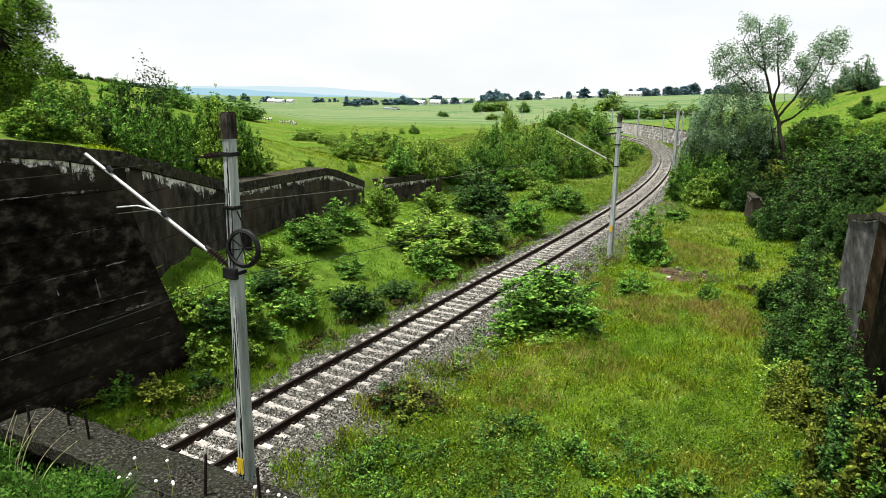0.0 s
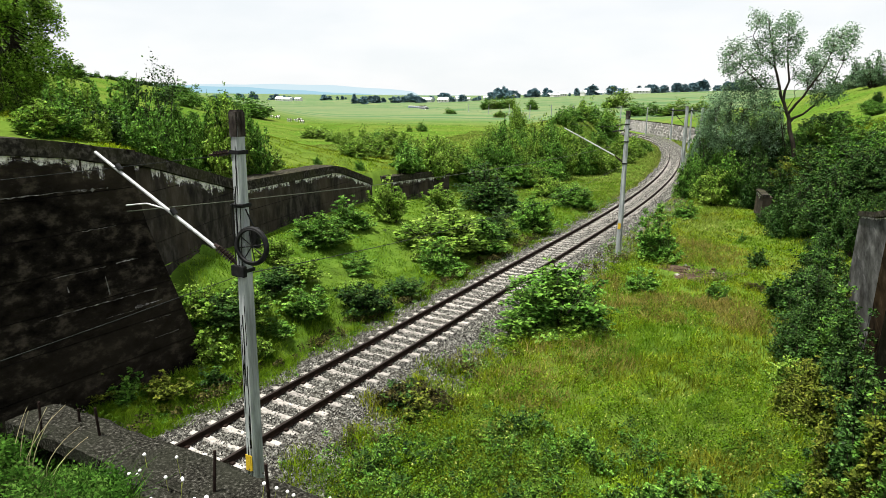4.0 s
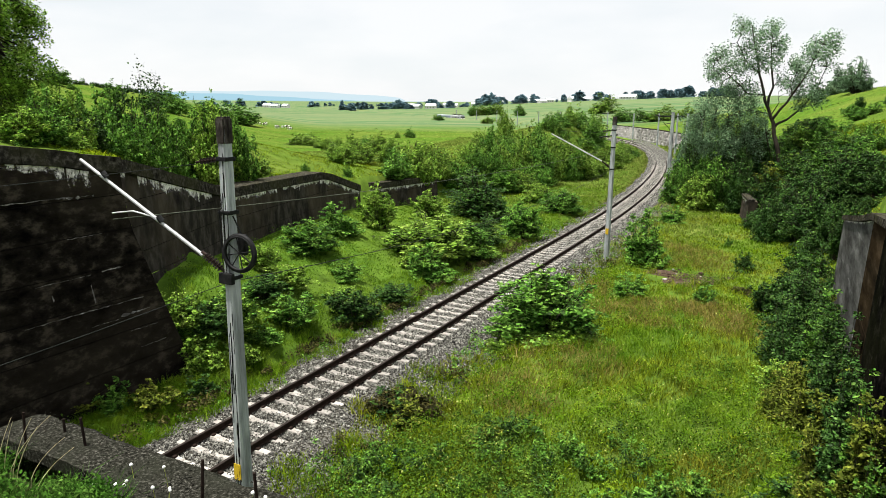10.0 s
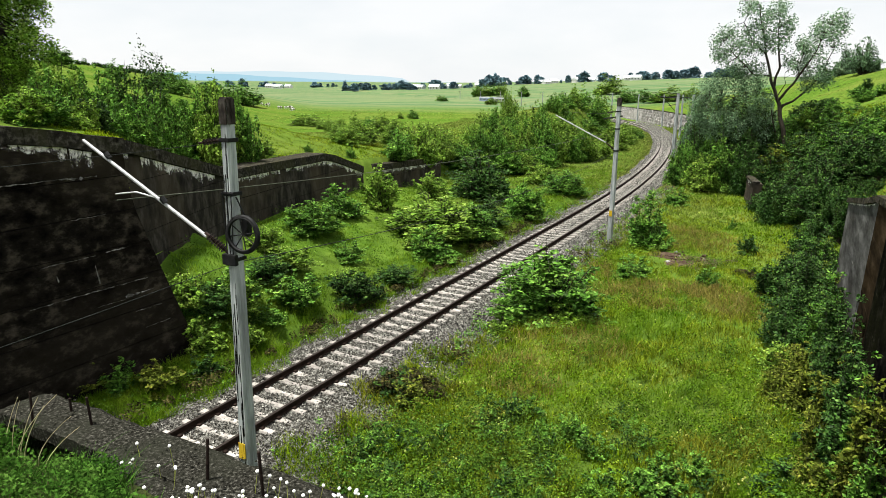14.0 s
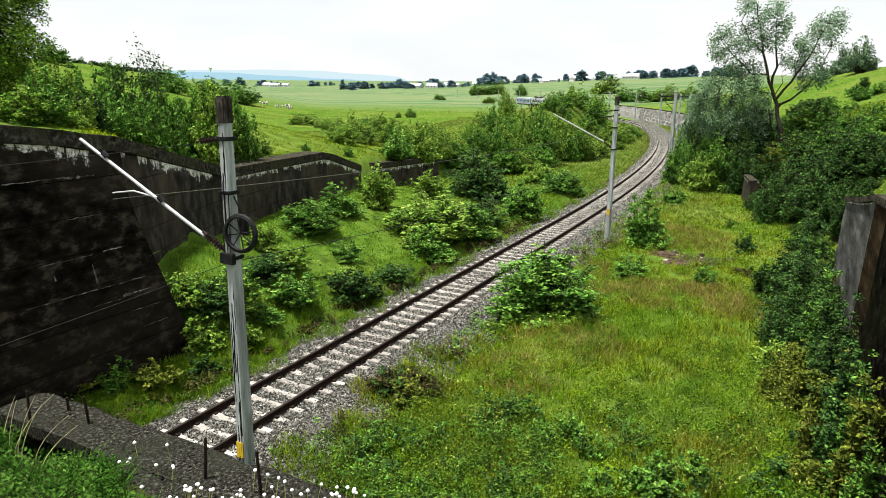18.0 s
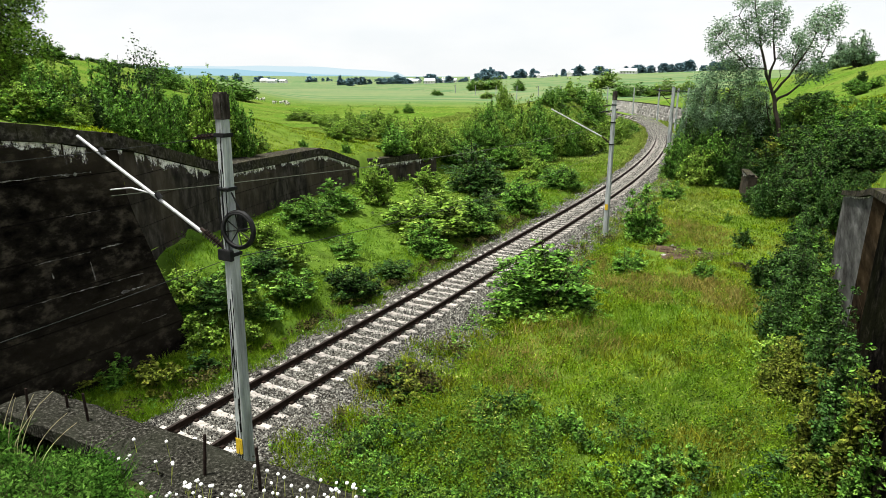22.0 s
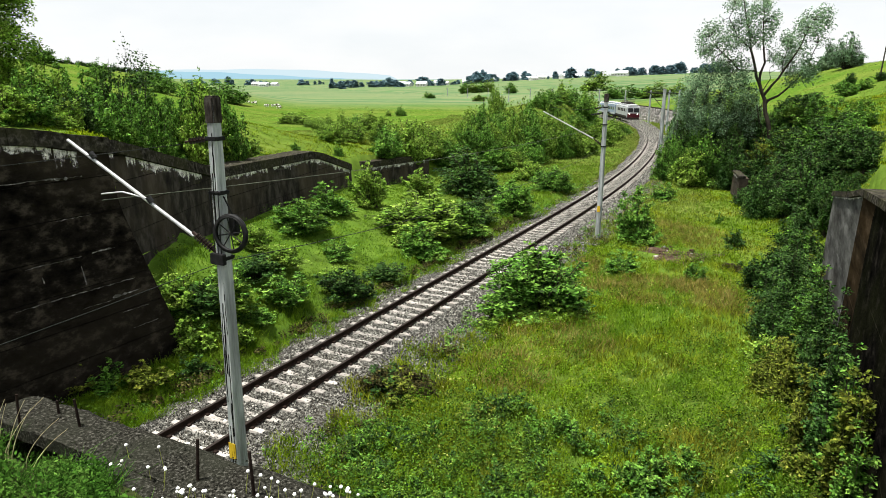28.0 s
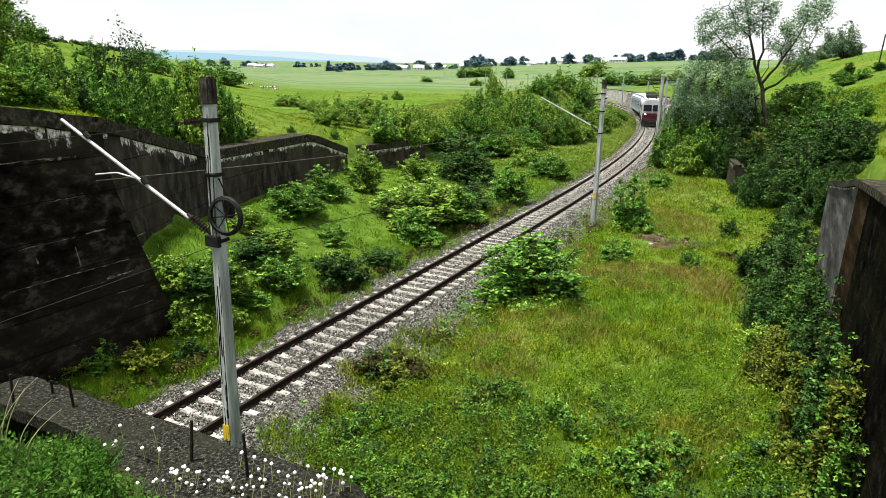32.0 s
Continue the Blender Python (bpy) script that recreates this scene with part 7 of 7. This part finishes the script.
# seconds, length along the track of the locomotive's front
TRAIN = [(0, 611), (3, 570), (6, 523), (9, 474), (13, 403), (17, 331), (19, 301), (22, 257), (25.5, 205), (27.5, 172), (28, 164), (29, 150), (30, 134), (31, 119), (32, 105.5)]
loco = vehicle("locomotive", "grey and red electric locomotive with its headlights on", "locomotive", LOCO_LEN, M_LGREY, M_LRED, True)
coach = vehicle("passenger_coach", "blue-grey passenger coach with a pale roof", "coach", COACH_LEN, M_LBLUE, M_LGREY, False)


def motions():
    ts = np.arange(0, 32.01, 0.5)
    front = np.interp(ts, [a for a, b in TRAIN], [b for a, b in TRAIN])
    for thing, lag, size in ((loco, 0.0, LOCO_LEN), (coach, LOCO_LEN + 0.9, COACH_LEN)):
        rows = []
        for t, f in zip(ts, front):
            a, _ = on_line(f + lag + 2.8)
            b, _ = on_line(f + lag + size - 2.8)
            d = (a - b).normalized()
            m = Matrix.Translation(a + d * 2.8) @ pose(0, 0, 0, math.degrees(math.asin(d.z)), 0, -math.degrees(math.atan2(d.x, d.y)))
            rows.append((float(t), m))
        walk(thing, rows)


# ---------------------------------------------------------------- distance
def build_far():
    r = random.Random(9)
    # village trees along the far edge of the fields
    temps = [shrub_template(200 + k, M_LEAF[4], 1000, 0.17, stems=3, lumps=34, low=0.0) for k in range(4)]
    for t in temps:
        t.name = "far_tree"

    def put(x, y, h, w, label):
        t = r.choice(temps)
        m = Matrix.Translation((x, y, gz(x, y) - 0.4)) @ pose(0, 0, 0, 0, 0, r.uniform(0, 360)) @ Matrix.Diagonal((w, w, h, 1))
        tagged(copy_thing(t, m), label, "tree", "village trees")
    for i in range(96):
        az = -0.34 + 0.74 * i / 95 + r.uniform(-0.004, 0.004)
        if r.random() < (0.12 if -0.06 < az < 0.12 else 0.3):
            continue
        d = (1150 if az < -0.15 else 830) + r.uniform(-30, 60)
        tall = r.choice((5, 6, 7, 8, 9, 10, 12))
        for j in range(r.choice((1, 2, 3))):
            h = tall * r.uniform(0.6, 1.15)
            a = az + r.uniform(-0.008, 0.008)
            put(d * math.sin(a), d * math.cos(a) + r.uniform(-15, 15), h, h * r.uniform(0.9, 1.7), "dark rounded tree at the edge of the village")
    for az, h in ((0.072, 15), (0.198, 13), (-0.145, 12), (0.345, 13)):
        put(820 * math.sin(az), 820 * math.cos(az), h, h * 0.45, "tall slender tree above the village roofs")
    drop(temps)
    house = tagged(new("house"), "white village house with a pitched roof", "house", "village houses")
    part("wall", box((-6, -4, -1), (6, 4, 3.2)), M_HOUSE, house)
    bm = bmesh.new()
    vs = [bm.verts.new(p) for p in ((-6.5, -4.6, 3.1), (6.5, -4.6, 3.1), (6.5, 4.6, 3.1), (-6.5, 4.6, 3.1), (-6.3, 0, 6.2), (6.3, 0, 6.2))]
    for q in ((0, 1, 5, 4), (2, 3, 4, 5), (1, 2, 5), (3, 0, 4), (3, 2, 1, 0)):
        bm.faces.new([vs[i] for i in q])
    part("roof", bm, M_ROOF, house)
    for x in (-3.5, 0, 3.5):
        part("window", box((x - 0.6, -4.06, 1.0), (x + 0.6, -3.98, 2.4)), M_GLASS, house)
    first = True
    for i in range(26):
        az = r.choice((r.uniform(-0.30, -0.22), r.uniform(-0.12, 0.02), r.uniform(-0.1, 0.36), r.uniform(0.18, 0.36)))
        d = (1000 if az < -0.1 else 840) + r.uniform(-60, 60)
        x, y = d * math.sin(az), d * math.cos(az)
        m = Matrix.Translation((x, y, gz(x, y))) @ pose(0, 0, 0, 0, 0, r.uniform(-40, 40)) @ Matrix.Scale(r.uniform(0.7, 1.0), 4)
        if first:
            keep, first = m, False
        else:
            copy_thing(house, m)
    house.matrix_basis = keep
    # hills on the horizon, one range behind the other; the haze is in their glow
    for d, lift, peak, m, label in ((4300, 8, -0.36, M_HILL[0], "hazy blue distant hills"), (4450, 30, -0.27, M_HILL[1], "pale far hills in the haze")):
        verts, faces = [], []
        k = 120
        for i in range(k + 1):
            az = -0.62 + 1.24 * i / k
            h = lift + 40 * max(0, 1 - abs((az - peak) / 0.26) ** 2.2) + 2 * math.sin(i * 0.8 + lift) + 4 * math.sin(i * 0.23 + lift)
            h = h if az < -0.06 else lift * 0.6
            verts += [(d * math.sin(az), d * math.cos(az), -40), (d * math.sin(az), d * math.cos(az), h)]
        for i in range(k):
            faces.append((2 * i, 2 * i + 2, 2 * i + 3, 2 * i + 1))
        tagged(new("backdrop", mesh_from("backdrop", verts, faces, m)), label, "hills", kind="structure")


def build_patches():
    """Bare earth with stones in the grass, a leaning pole, grazing cows, field hedges."""
    r = random.Random(21)
    verts, faces = [], []
    k = 26
    cx, cy = 12.2, 32.5
    for ring in (0.0, 0.55, 1.0):
        for i in range(k):
            a = 2 * math.pi * i / k
            q = ring * (1 + 0.35 * math.sin(3 * a + 1) + 0.2 * math.sin(7 * a))
            x, y = cx + 1.8 * q * math.cos(a), cy + 1.5 * q * math.sin(a) - 0.3 * q * math.cos(a)
            verts.append((x, y, gz(x, y) + (0.05 if ring < 1 else -0.02) + r.uniform(-.02, .03)))
    for ring in range(2):
        for i in range(k):
            a, b = ring * k + i, ring * k + (i + 1) % k
            faces.append((a, b, b + k, a + k))
    patch = tagged(new("earth_patch", mesh_from("earth_patch", verts, faces, M_EARTH)), "patch of bare brown earth in the grass", "earth", kind="structure")
    for i in range(34):
        a, q = r.uniform(0, 6.28), r.random() ** 0.5
        x, y = cx + 1.8 * q * math.cos(a), cy + 1.5 * q * math.sin(a) - 0.3 * q * math.cos(a)
        bm = bmesh.new()
        bmesh.ops.create_icosphere(bm, subdivisions=1, radius=1)
        w = r.uniform(0.05, 0.2)
        for v in bm.verts:
            v.co = Vector((v.co.x * w * r.uniform(.8, 1.2), v.co.y * w * r.uniform(.7, 1.1), v.co.z * w * 0.5))
        ob = part("stone", bm, M_RUBBLE if i % 9 == 0 else M_EARTH)
        ob.matrix_basis = Matrix.Translation((x, y, gz(x, y) + 0.06))
        tagged(ob, "loose stone lying on the bare earth", "stone", "stones on the earth")
    x, y = 62.0, 95.0
    pole = part("wooden_pole", tube((0, 0, -0.5), (0.25, 0, 4.4), 0.11, 0.08, 10), M_BARK)
    pole.matrix_basis = Matrix.Translation((x, y, gz(x, y)))
    tagged(pole, "dark leaning wooden pole on the hill", "pole")
    cow = tagged(new("cow"), "white and black cow grazing on the meadow", "cow", "grazing cows")
    bm = bmesh.new()
    for i, (y0, y1, r0, r1) in enumerate(((-1.0, -0.8, 0.2, 0.36), (-0.8, 0.2, 0.36, 0.40), (0.2, 0.8, 0.40, 0.33), (0.8, 1.0, 0.33, 0.2))):
        bm_tube(bm, (0, y0, 1.02), (0, y1, 1.02), r0, r1, 12, i in (0, 3))
    part("body", bm, M_COW[0], cow)
    part("patch", tube((0, -0.45, 1.05), (0, 0.3, 1.05), 0.405, 0.41, 12), M_COW[1], cow, "black patch")
    part("head", tube((0, 1.0, 1.0), (0, 1.55, 0.45), 0.2, 0.11, 10), M_COW[1], cow)
    for lx in (-0.2, 0.2):
        for ly in (-0.75, 0.7):
            part("leg", tube((lx, ly, -0.05), (lx, ly, 0.8), 0.06, 0.1, 8), M_COW[0], cow)
    for i in range(13):
        x, y = -51 + r.uniform(-7, 9), 200 + r.uniform(-7, 10)
        m = Matrix.Translation((x, y, gz(x, y))) @ pose(0, 0, 0, 0, 0, r.uniform(0, 360)) @ Matrix.Scale(0.78, 4)
        if i == 0:
            cow.matrix_basis = m
        else:
            copy_thing(cow, m)


build_track()
build_ballast()
build_walls()
build_stone_bank()
build_abutment()
build_masts()
build_wires()
build_shrubs()
build_trees()
build_grass()
build_foreground()
build_far()
build_patches()
motions()
